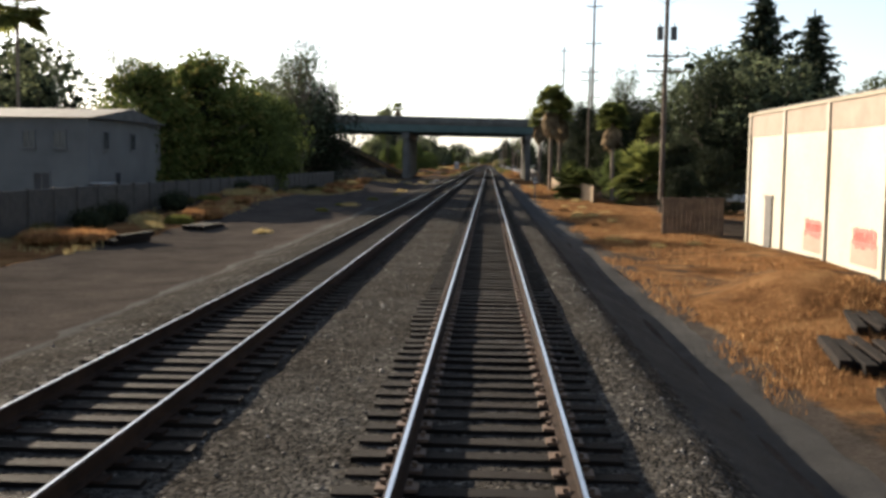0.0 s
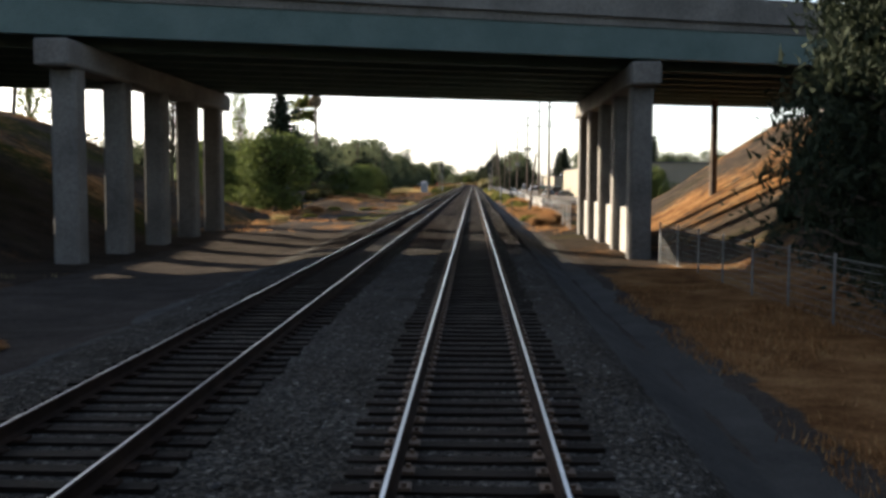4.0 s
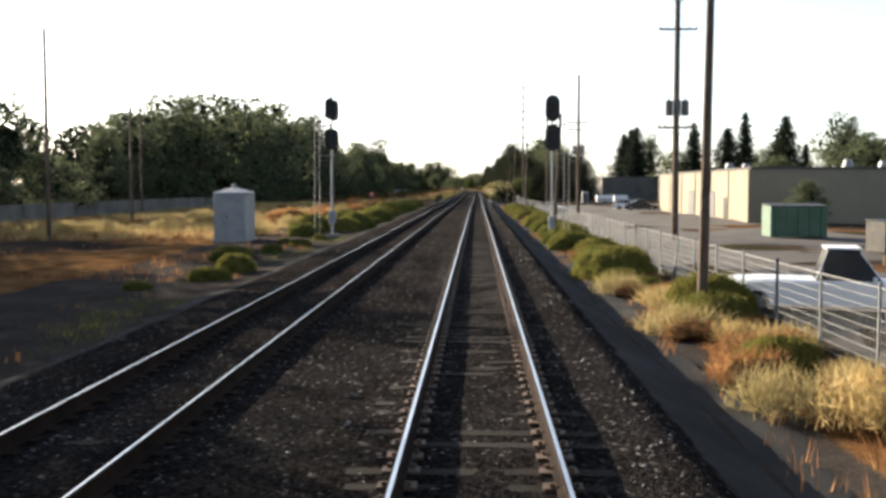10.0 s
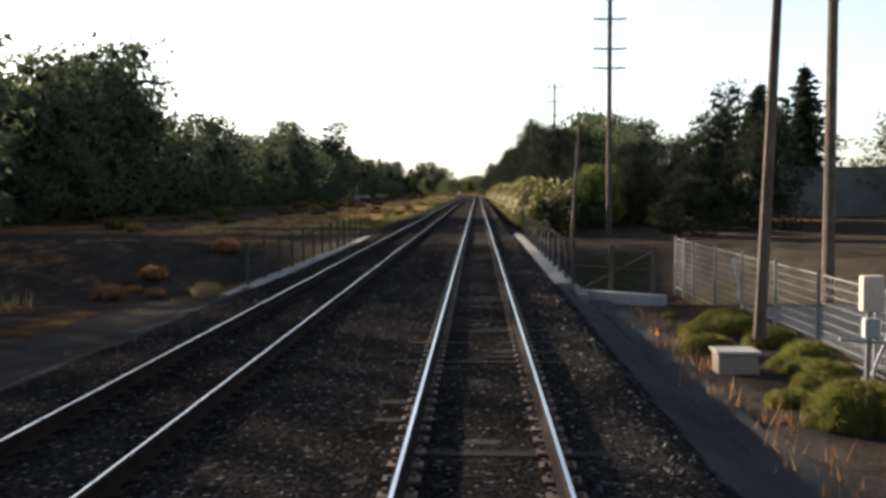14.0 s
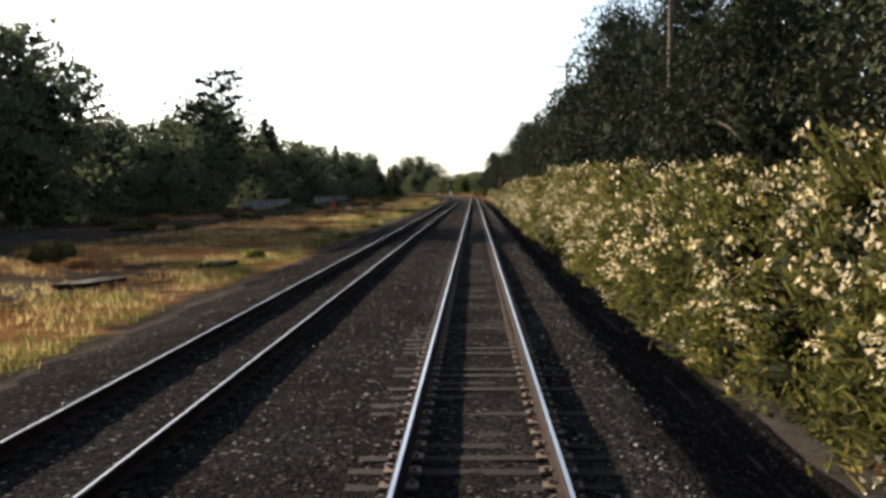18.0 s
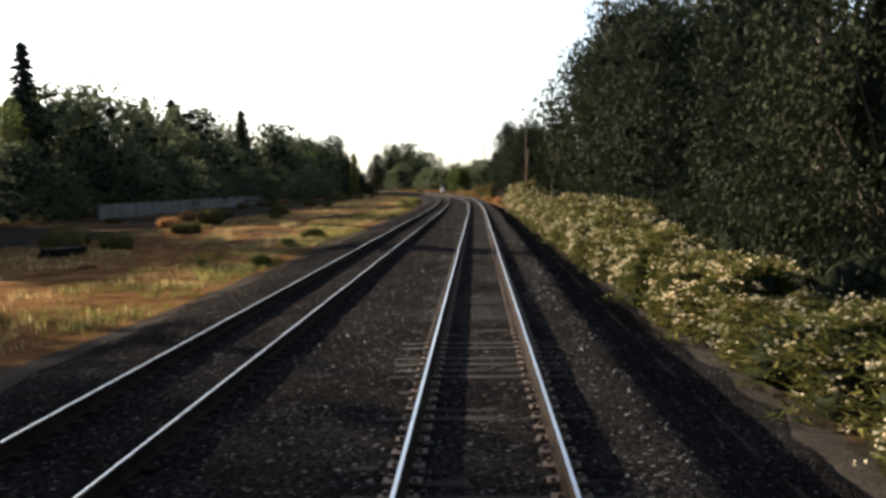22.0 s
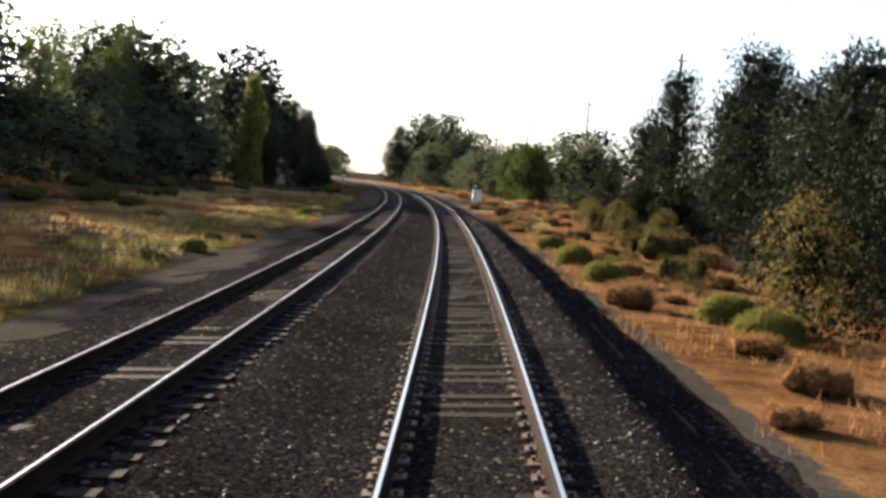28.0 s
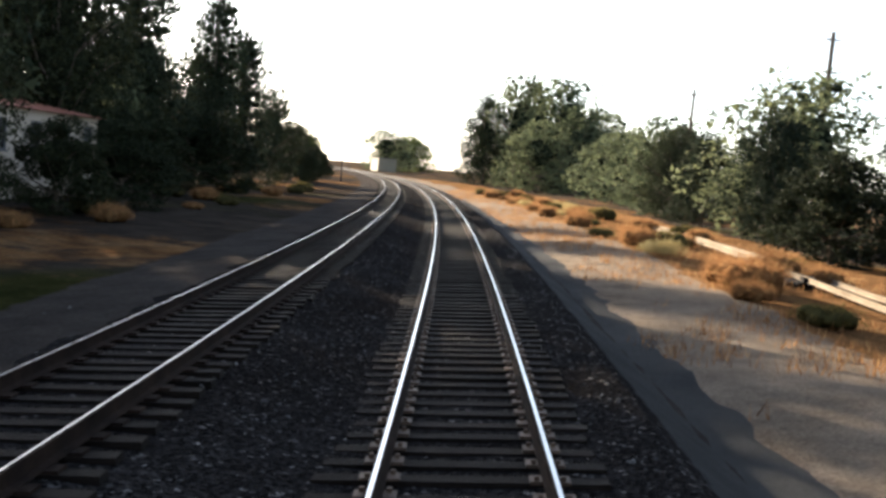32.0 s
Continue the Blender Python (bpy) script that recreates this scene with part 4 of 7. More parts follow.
def hedge_bush(seed, w, h, n, blossom, name, label):
    """A dense upright bush, leafy down to the ground."""
    rng, pr = np.random.default_rng(seed), random.Random(seed)
    ph = rng.uniform(0, 6.28, 4)

    def place(k, depth):
        u, z = rng.uniform(0, 6.28, k), rng.random(k) ** 0.85
        r = w * 0.5 * (1 - 0.55 * z ** 3.5) * (0.82 + 0.18 * np.sin(3 * u + ph[0] + 4 * z) + 0.12 * np.sin(5 * u + ph[1] - 7 * z) + 0.07 * np.sin(11 * z + ph[2]))
        top = h * (1 + 0.08 * np.sin(2 * u + ph[3]) + 0.06 * np.sin(5 * u + ph[1]))
        # some of them close the top
        lid = rng.random(k) < 0.22
        r = np.where(lid, r * np.sqrt(rng.random(k)), r * (1 - depth * rng.random(k)))
        zz = np.where(lid, top * (0.9 + 0.1 * rng.random(k)), z * top * 0.95)
        d = np.stack([np.cos(u), np.sin(u), np.where(lid, 1.0, 0.15)], 1)
        return np.stack([np.cos(u) * r, np.sin(u) * r, zz], 1), d

    pts, out = place(n, 0.35)
    leaf = cards(rng, pts, 0.25, 0.27, 0, 0.5, out)
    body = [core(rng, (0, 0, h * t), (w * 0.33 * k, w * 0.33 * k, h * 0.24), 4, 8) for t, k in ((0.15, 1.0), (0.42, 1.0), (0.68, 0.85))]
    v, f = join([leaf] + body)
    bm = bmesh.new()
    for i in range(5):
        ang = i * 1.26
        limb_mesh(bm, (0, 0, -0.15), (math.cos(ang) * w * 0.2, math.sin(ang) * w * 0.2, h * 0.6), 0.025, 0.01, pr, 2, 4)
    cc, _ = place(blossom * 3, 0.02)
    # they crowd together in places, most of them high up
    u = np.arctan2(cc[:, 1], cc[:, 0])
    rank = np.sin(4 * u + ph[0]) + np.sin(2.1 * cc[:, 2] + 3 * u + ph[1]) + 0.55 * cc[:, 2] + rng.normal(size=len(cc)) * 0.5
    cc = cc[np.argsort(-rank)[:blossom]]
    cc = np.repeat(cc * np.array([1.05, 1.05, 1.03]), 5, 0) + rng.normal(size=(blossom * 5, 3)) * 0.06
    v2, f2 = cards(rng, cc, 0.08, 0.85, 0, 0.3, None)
    return plant(name, label, "bush", bm, [("foliage", v, f, OLEANDER, BARK, len(pts), INNER_SHADED), ("blossoms", v2, f2, PETAL, BARK)])


# prototypes stand far behind the start, out of sight, and serve as the first of their kind there
TREES = {
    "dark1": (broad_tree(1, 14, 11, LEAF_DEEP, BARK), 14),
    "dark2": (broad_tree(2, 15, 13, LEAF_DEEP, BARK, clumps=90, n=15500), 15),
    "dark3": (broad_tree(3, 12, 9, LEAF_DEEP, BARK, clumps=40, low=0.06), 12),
    "green1": (broad_tree(4, 10, 9, LEAF_GREEN, BARK, label="green broadleaf tree with sunlit leaves", low=0.1), 10),
    "green2": (broad_tree(5, 9, 10, LEAF_GREEN, BARK, label="wide green broadleaf tree", low=0.06, clumps=48), 9),
    "light1": (broad_tree(6, 9, 6.5, LEAF_LIGHT, BARK, label="light yellow-green tree with fine leaves", low=0.08, size=0.3), 9),
    "olive": (broad_tree(70, 5.5, 5.2, LEAF_OLIVE, BARK, label="small olive-coloured tree leafy to the ground", low=0.04, clumps=46, n=4200, size=0.17), 5.5),
    "gum1": (broad_tree(7, 20, 8.5, LEAF_GREY, BARK, label="tall loose eucalyptus with grey-green leaves", low=0.25, clumps=56, tall=True, n=6400, name="eucalyptus"), 20),
    "gum2": (broad_tree(8, 18, 6, LEAF_GREEN, BARK, label="slender tall tree with feathery foliage", low=0.15, clumps=60, tall=True, n=5200, name="poplar"), 18),
    "cone1": (conifer(9, 18, 10.0), 18),
    "cone2": (conifer(10, 16, 6.6), 16),
    "pine1": (pine(11, 17, 12), 17),
    "pine2": (pine(12, 14, 11, base=0.08), 14),
    "palm1": (fan_palm(13, 16, 0.9, length=1.9, fronds=60), 16),
    "palm2": (fan_palm(14, 20, 0.0, length=3.9, fronds=80, label="tall slender fan palm with a bare trunk", r=0.2), 20),
    "palm3": (fan_palm(15, 9, 1.3, length=2.2, fronds=100), 9),
    "palm4": (fan_palm(16, 1.6, 0.9, length=1.9, fronds=90, label="short bushy fan palm with leaves down to the ground", r=0.22), 3),
}
# coarser copies for farther off; the broadleaf ones carry distance haze in their leaves
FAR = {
    "dark1": (broad_tree(51, 14, 11, LEAF_HAZED, BARK, n=4600, clumps=44, size=0.45), 14),
    "dark2": (broad_tree(52, 15, 13, LEAF_HAZED, BARK, n=4800, clumps=48, size=0.47), 15),
    "dark3": (broad_tree(53, 12, 9, LEAF_HAZED, BARK, n=4200, clumps=40, low=0.06, size=0.43), 12),
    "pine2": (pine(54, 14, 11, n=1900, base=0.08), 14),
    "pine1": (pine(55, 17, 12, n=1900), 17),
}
USED = {}


def tree(kind, s, off, top, wide=1.0, turn=None):
    """A tree of a kind whose top reaches that height."""
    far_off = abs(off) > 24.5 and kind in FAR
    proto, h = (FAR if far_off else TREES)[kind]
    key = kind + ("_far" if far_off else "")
    z = ground_z(s, off)
    k = (top - z) / (h * (1.0 if "palm" not in kind else 1.07))
    p, a = at_line(s, off)
    t = (s * 7.3 + off * 11.7) % 360 if turn is None else turn
    m = pose(p.x, p.y, z, 0, 0, t) @ Matrix.Diagonal((k * wide, k * wide, k, 1))
    if key in USED:
        return copy_thing(proto, m)
    USED[key] = True
    proto.matrix_basis = m
    return proto


# left of the line, up to the road bridge
for row in (("palm2", 87, -42, 17.0, 1), ("dark2", 107, -52, 16.5, 1.2), ("dark1", 96, -44, 14, 1.2), ("gum1", 124, -46, 17, 0.8), ("dark3", 130, -40, 11, 1.2), ("light1", 78, -27, 10.3, 1.1), ("light1", 84, -24.5, 9.6, 1.1),
            ("green1", 90, -23, 9.4, 1), ("green2", 86, -20.5, 7.4, 0.9), ("green1", 98, -22, 9.0, 1), ("gum1", 122, -23, 20.0, 1.3), ("gum1", 130, -26, 19.0, 1.3), ("dark2", 126, -22, 12.5, 1.0), ("dark1", 128, -23, 10.5, 1.0), ("dark2", 136, -29, 12.0, 1.0),
            ("dark3", 108, -27, 9.0, 1.1), ("dark1", 150, -36, 15.0, 0.8), ("dark3", 62, -45, 10, 1.2)):
    tree(*row)
# beyond the bridge, left
for row in (("gum1", 222, -35, 22.5, 0.75), ("gum1", 221, -22.5, 17.8, 0.5), ("gum2", 238, -41, 17.5, 0.8), ("gum2", 274, -30, 20.0, 0.7), ("green1", 246, -20, 7.6, 1.2), ("green2", 256, -24, 7.0, 1), ("dark3", 262, -30, 9.0, 1.1), ("green2", 238, -24, 7, 1),
            ("cone1", 314, -32.5, 18.9, 1.35), ("palm1", 349, -32, 22.6, 1), ("palm2", 379, -40, 25.3, 1.0), ("green1", 293, -34, 8.8, 1.1), ("dark1", 336, -34, 12.0, 1.0), ("dark3", 315, -27, 9.0, 1.4), ("dark2", 322, -36, 9.5, 1.2),
            ("dark1", 375, -37, 13.4, 0.8), ("green2", 316, -22, 5.4, 1.3), ("green2", 327, -22, 5.8, 1.3), ("green1", 340, -22, 5.6, 1.4), ("green2", 352, -22, 6.8, 1.3), ("dark3", 364, -24, 7.5, 1.3), ("dark1", 387, -36, 13.0, 0.8)):
    tree(*row)
for row in (("dark3", 380, -24, 6.5, 1.3), ("dark2", 398, -29, 10.0, 1.0), ("dark1", 408, -32, 10.4, 1.1), ("dark3", 392, -23, 6.0, 1.4), ("dark1", 446, -49, 16.4, 0.9), ("pine2", 430, -45, 12.5, 1), ("green2", 404, -24, 5.0, 1.2), ("dark2", 421, -40, 13.2, 0.9)):
    tree(*row)
# the long wood on the left: height of its edge by metres along the line
WOOD = [(448, 10.0), (464, 10.4), (480, 10.3), (490, 10.3), (500, 11.6), (510, 13.0), (518, 16.1), (528, 16.0), (538, 12.6), (546, 16.4), (555, 18.2), (568, 18.1), (580, 18.6), (590, 19.7), (602, 20.4), (612, 15.5), (619, 16.0), (626, 18.5), (635, 20.0), (644, 20.8), (652, 18.2),
        (660, 13.0), (668, 13.0), (683, 16.2), (691, 15.6), (707, 12.6), (716, 12.6), (722, 11.6), (731, 13.2), (747, 16.0), (755, 18.8), (763, 18.7), (776, 18.0), (786, 14.0), (796, 11.3), (806, 13.6), (816, 13.4)]
rt = random.Random(41)
for i, (s, top) in enumerate(WOOD):
    kind = ("dark1", "dark2", "pine2", "dark3", "dark2", "dark1")[i % 6]
    tree(kind, s, -47, top, rt.uniform(0.75, 0.95))
    tree(("dark3", "dark2")[i % 2], s + 5, -43 - rt.uniform(0, 3), min(top * 0.5, rt.uniform(5.0, 8.0)), 1.5)
    if i % 2:
        tree("dark2", s + 3, -58, top * 0.85, 1.0)
for row in (("dark3", 824, -46, 14.0, 1.1), ("pine1", 833, -49, 19.0, 0.9), ("pine1", 842, -47, 22.6, 1.05), ("dark2", 836, -51, 17.5, 0.9), ("dark1", 846, -52, 16.0, 0.9), ("dark2", 852, -48, 17.0, 0.8), ("dark3", 866, -46, 13.8, 1.2), ("dark1", 874, -47, 11.5, 1.0)):
    tree(*row)
for row in (("cone1", 886, -48, 18.3, 1), ("cone2", 915, -52, 20.5, 1.0), ("dark2", 925, -48, 13, 1.2), ("cone2", 972, -55, 14.0, 1), ("cone2", 990, -55, 15.0, 1.1), ("cone1", 1007, -58, 19.0, 0.8), ("gum1", 1110, -60, 27.5, 0.8),
            ("gum2", 1104, -52, 21, 1), ("gum2", 1122, -44, 23.0, 1), ("gum2", 1130, -38, 23.5, 0.9), ("gum2", 1134, -42, 26.0, 0.9), ("gum1", 1142, -48, 22.5, 0.9), ("gum2", 1118, -36, 19, 1), ("pine2", 1146, -38, 13.0, 1), ("cone2", 1009, -45, 14.5, 1.2)):
    tree(*row)
for i, s in enumerate(np.arange(886, 1150, 10.0)):
    kind = ("dark2", "dark1", "gum2", "dark3", "pine2")[i % 5]
    off = -52 + (s - 886) * 0.06
    tree(kind, s, off - rt.uniform(-2, 6), rt.uniform(12.5, 17.5), rt.uniform(0.9, 1.2))
    tree(("dark3", "dark1")[i % 2], s + 5, off + 4, rt.uniform(5.5, 8.5), 1.5)
for row in (("dark3", 1152, -15.5, 4.5, 1.2), ("dark1", 1158, -18.5, 9.0, 0.8), ("dark3", 1164, -16.5, 5.5, 1.1), ("pine2", 1160, -24, 11.0, 0.9), ("dark3", 1171, -16.0, 4.6, 1.2), ("dark2", 1176, -17.5, 9.5, 0.8), ("dark3", 1182, -15.5, 5.0, 1.2), ("dark3", 1190, -15.5, 5.5, 1.2), ("dark1", 1150, -22, 8.0, 0.9)):
    tree(*row)
for row in (("gum2", 1096, -36, 16.0, 1), ("gum2", 1124, -36, 21, 1), ("dark2", 1158, -36, 15, 0.8), ("light1", 1134, -22.5, 11.5, 0.32), ("pine1", 1165, -30, 18, 0.9), ("pine1", 1187, -25, 17.5, 0.8), ("pine2", 1204, -24, 16, 0.9),
            ("pine1", 1178, -27, 19.7, 0.8), ("dark2", 1192, -31, 17, 0.9), ("pine1", 1199, -34, 17, 1), ("pine1", 1212, -22, 16, 0.8), ("dark2", 1206, -28, 17, 0.8), ("dark1", 1220, -23, 13, 0.9), ("pine1", 1226, -19, 15.5, 0.75), ("pine2", 1237, -18.4, 16.0, 0.7), ("dark3", 1215, -17, 8, 1.3), ("dark2", 1200, -22.5, 15.5, 0.85), ("dark1", 1217, -24, 14.5, 0.9), ("dark2", 1231, -21.5, 13.0, 0.9), ("dark1", 1248, -17, 12.5, 0.85), ("dark3", 1268, -16.5, 10.0, 1.0), ("dark3", 1262, -16, 7.5, 1.2),
            ("dark3", 1280, -15, 6.5, 1.2), ("dark1", 1176, -22, 9.0, 1.1), ("dark3", 1300, -15, 6, 1.2), ("dark3", 1330, -16, 6, 1.2), ("dark3", 1202, -17.5, 6.5, 1.2), ("dark3", 1150, -24, 7.5, 1.2)):
    tree(*row)
# right of the line, up to the bridge
for row in (("palm4", 86, 13.4, 4.6, 1.0), ("palm4", 98, 8.5, 0.95, 1.3), ("palm3", 97, 12.0, 7.4, 0.9), ("palm3", 101, 16.5, 7.8, 0.9), ("dark2", 110, 25, 13.5, 1.1), ("dark1", 98, 28, 12.5, 1.2), ("gum1", 150, 27, 17.5, 0.9), ("dark2", 128, 30, 15, 1.1), ("palm3", 123.5, 7.6, 12.4, 0.85), ("palm3", 126, 8.9, 11.2, 0.85), ("palm3", 165, 8.4, 12.2, 0.8), ("cone1", 112, 30, 20.5, 1), ("cone1", 120, 38, 19.2, 1.0), ("dark2", 99, 22, 14.0, 1.0), ("dark3", 86, 16.5, 7.5, 1.1),
            ("gum1", 139, 18.5, 18.4, 0.9), ("dark1", 118, 17.0, 11.5, 1.1), ("dark2", 132, 17.5, 13.5, 1.0), ("dark1", 146, 17, 13, 1.0), ("dark2", 152, 24, 15.0, 1.0), ("pine1", 180, 13, 13.5, 0.8), ("pine2", 173, 11.0, 13.0, 0.9), ("dark3", 168, 15.0, 9.0, 1.0), ("dark2", 176, 22, 14.5, 0.9), ("green2", 104, 13.5, 4.5, 0.9), ("pine2", 140, 13.0, 13.0, 0.9), ("pine2", 146, 14.0, 12.0, 0.9), ("dark1", 176, 12.5, 11.5, 0.8), ("dark3", 169, 11, 6.5, 1.0), ("dark3", 144.5, 8.6, 2.7, 0.85),
            ("dark3", 72, 16, 6.0, 1.0), ("green1", 138, 11.5, 3.0, 1.1), ("dark3", 64, 12.5, 4.0, 1.0), ("green2", 157, 12.5, 4.5, 1.0)):
    tree(*row)
# right, beyond the bridge: yard trees and the far skyline
for row in (("green1", 279, 19, 5.8, 1.35), ("green2", 272, 22, 5.2, 1.2), ("green2", 258, 19, 4.6, 1.0), ("dark3", 455, 29, 3.4, 1.1), ("cone2", 490, 62, 14.2, 1), ("dark3", 468, 62, 13.0, 0.9), ("dark2", 480, 70, 11, 1.2), ("cone1", 569, 62, 15.8, 1), ("cone1", 577, 64, 14, 1), ("dark3", 715, 60, 22.0, 0.6), ("dark1", 537, 62, 14.4, 0.7),
            ("cone1", 615, 62, 16.0, 1.2), ("cone2", 599, 62, 15.0, 1), ("cone1", 679, 46, 17.8, 1), ("cone1", 655, 46, 18.5, 1.0), ("cone1", 691, 50, 19.8, 1), ("cone2", 607, 52, 13.6, 1.2), ("dark2", 640, 56, 11.0, 1.3), ("dark3", 560, 58, 9, 1.5), ("dark2", 520, 60, 9, 1.4), ("dark3", 440, 64, 9, 1.5)):
    tree(*row)
for row in (("green1", 622, 24, 5.2, 1.2), ("dark2", 619, 21, 9.8, 1.0), ("pine2", 615, 25.5, 14.0, 0.8), ("dark1", 607, 22, 13.0, 1.0), ("dark2", 598, 24.5, 10.5, 0.9), ("dark1", 606, 14.5, 7.6, 1.1), ("dark2", 618, 15.5, 9.0, 1.0), ("dark1", 600, 19, 7.4, 1.1), ("dark3", 588, 16, 5.6, 1.3), ("dark2", 651, 15, 13.0, 1.0), ("dark1", 632, 13.5, 10.0, 1.1), ("green1", 602, 10.5, 4.6, 1.1), ("green2", 610, 12, 5.6, 1), ("dark3", 640, 12.0, 8.0, 1.2),
            ("dark2", 664, 13, 12.5, 1.0), ("dark2", 656, 11.5, 14.0, 1.0), ("dark1", 670, 12, 15.0, 1.0), ("dark2", 676, 13, 15.0, 0.9), ("dark1", 714, 13, 15.0, 1.0), ("dark2", 736, 12.5, 17.5, 1.0), ("dark1", 756, 13, 18.0, 1.0), ("dark1", 686, 13, 14.6, 1.0), ("dark2", 704, 13, 14.5, 1.0), ("pine1", 726, 14, 16.5, 1.0), ("pine1", 748, 13, 19.0, 1.0), ("pine2", 764, 12.5, 17, 1.0), ("dark2", 784, 12.5, 17.0, 0.9), ("dark3", 676, 10.5, 8.0, 1.2)):
    tree(*row)
for row in (("dark2", 776, 11.5, 16.5, 0.8), ("dark1", 785, 12.0, 16.5, 0.85), ("dark2", 768, 13.5, 17.5, 0.9), ("dark1", 792, 14.0, 13.5, 0.9), ("dark3", 812, 17, 6.5, 1.2), ("dark3", 824, 14, 6.4, 1.2), ("dark2", 825, 9.6, 11.0, 0.75), ("dark1", 830, 13.5, 11.5, 0.9), ("dark2", 838, 12.5, 9.5, 1.1), ("pine1", 848, 13, 13.5, 1.2), ("pine1", 871, 13, 15.8, 1.2), ("pine2", 859, 12, 14.5, 1.1), ("pine1", 886, 12.5, 18.0, 1.1), ("dark2", 879, 14, 15.5, 1.0), ("dark2", 896, 13.5, 19.0, 1.0), ("dark2", 907, 13.5, 21.0, 0.9), ("pine1", 899, 16.5, 19.0, 1.1), ("dark2", 892, 17.5, 17.5, 1.0), ("dark1", 909, 18, 19.5, 1.0), ("pine2", 966, 21, 9.4, 0.9), ("pine2", 972, 24, 10.4, 0.9), ("pine2", 958, 19.5, 8.2, 0.9), ("pine1", 950, 19, 9.2, 1.0), ("dark2", 977, 17.5, 13.0, 0.8), ("pine2", 986, 18, 16.0, 0.9),
            ("dark2", 991, 14.5, 16.5, 0.9), ("dark2", 1003, 14.5, 18.0, 0.9), ("dark3", 978, 12.5, 8.5, 1.1), ("dark3", 968, 13, 6.5, 1.0), ("dark3", 984, 10.5, 6.5, 1.1), ("pine2", 994, 12.5, 15.5, 1.1), ("pine2", 1008, 12.5, 16.0, 1.0), ("pine1", 1022, 12, 16.5, 0.9), ("dark2", 1034, 13, 8.5, 1.0), ("pine2", 1048, 15, 9.5, 1.2), ("pine2", 1040, 13.0, 9.5, 1.1), ("pine1", 1057, 15.0, 10.5, 1.0), ("dark2", 1068, 18, 9.5, 1.1), ("dark1", 1050, 19, 9.0, 1.3), ("olive", 1033.5, 9.2, 3.0, 0.8), ("olive", 1066, 10.6, 2.6, 1.1), ("olive", 1072, 11.2, 3.1, 1.1), ("olive", 1077.5, 10.6, 2.4, 1.2), ("olive", 1083, 11.6, 3.0, 1.1), ("olive", 1061, 11.6, 2.9, 1.1), ("dark3", 1068, 14.0, 5.5, 1.0), ("dark3", 1079, 14.2, 5.0, 1.1), ("olive", 1090, 12.4, 2.8, 1.2), ("olive", 1043.5, 9.0, 1.5, 1.1), ("olive", 1055, 8.8, 1.4, 1.1), ("pine1", 1064, 17, 10.5, 0.9),
            ("dark3", 853, 13.5, 9.0, 0.9), ("dark3", 880, 13, 9, 0.9), ("dark3", 902, 13, 9, 0.9), ("dark3", 986, 9.5, 5.5, 1.0), ("dark3", 1000, 9.0, 4.5, 1.0), ("dark3", 1014, 9.0, 4.5, 1.1)):
    tree(*row)
for row in (("pine1", 1078, 16, 11.8, 0.8), ("pine2", 1093, 18, 10.8, 1.0), ("pine2", 1072, 19, 11.5, 1.0), ("dark2", 1170, 26, 10.9, 1.1), ("dark1", 1133, 24, 9.5, 1.1), ("dark2", 1150, 25, 10.4, 1.1), ("dark1", 1191, 24, 11.0, 1.0), ("green1", 1151, 16.5, 8.8, 0.9), ("green1", 1157, 15, 8.4, 0.9),
            ("dark2", 1214, 25, 10.6, 1.2), ("pine2", 1226, 22, 9.0, 1.2), ("dark3", 1195, 20, 8.0, 1.3), ("pine2", 1208, 21, 9.5, 1.1), ("dark2", 1242, 24, 10.4, 1.1), ("dark1", 1256, 27, 11.0, 1.1), ("dark2", 1380, 24, 25.5, 0.75), ("dark1", 1396, 40, 27.0, 0.8), ("dark2", 1350, 30, 13.0, 1.2), ("dark1", 1376, 31, 27.0, 0.65), ("dark2", 1388, 46, 26.0, 0.8), ("pine2", 1400, 26, 16.0, 1), ("dark1", 1371, 45, 19, 1.1), ("gum1", 1421, 62, 26.5, 1.2), ("dark2", 1430, 70, 22, 1.2), ("dark1", 1416, 36, 15, 1.2),
            ("dark2", 1300, 34, 10.5, 1.3), ("dark1", 1330, 40, 11.5, 1.3), ("dark2", 1270, 32, 9.5, 1.2), ("dark1", 1400, 54, 13, 1.4)):
    tree(*row)
# far woods that close the view ahead
for i in range(26):
    s = 1480 + (i % 5) * 45
    off = -150 + i * 15
    if -18 < off < 22 and s < 1600:
        s += 200
    tree(("dark2", "dark1", "green2", "pine2")[i % 4], s, off, 13 + (i * 7 % 9), 1.5)
# a denser row behind the trees on the right
for i, (s, top) in enumerate(((667, 12.0), (676, 12.5), (686, 12.8), (697, 14.0), (708, 15.5), (720, 16.5), (732, 18.0), (744, 19.0), (756, 19.0), (768, 18.5), (838, 9.5), (850, 10.0), (862, 11.0), (874, 12.5), (885, 17.0), (894, 19.0), (903, 20.0), (912, 20.0))):
    tree(("dark2", "dark1")[i % 2], s, 25.0 + i % 3, top, 0.85)
# right-hand distance
for i in range(16):
    tree(("dark2", "cone2", "dark1")[i % 3], 300 + i * 27, 84 + (i * 13 % 20), 9 + (i * 5 % 7), 1.3)
for i in range(10):
    tree(("dark2", "dark1", "pine2")[i % 3], 20 + i * 20, 52 + (i * 13 % 16), 12 + (i * 5 % 6), 1.2)
for i in range(20):
    tree(("dark2", "dark1", "pine2")[i % 3], 190 + i * 12, -66 - (i * 13 % 14), 9 + (i * 5 % 4), 1.2)

# ---------------------------------------------------------------- the road bridge over the line
ROAD_TILT = 0.32  # it crosses slightly askew


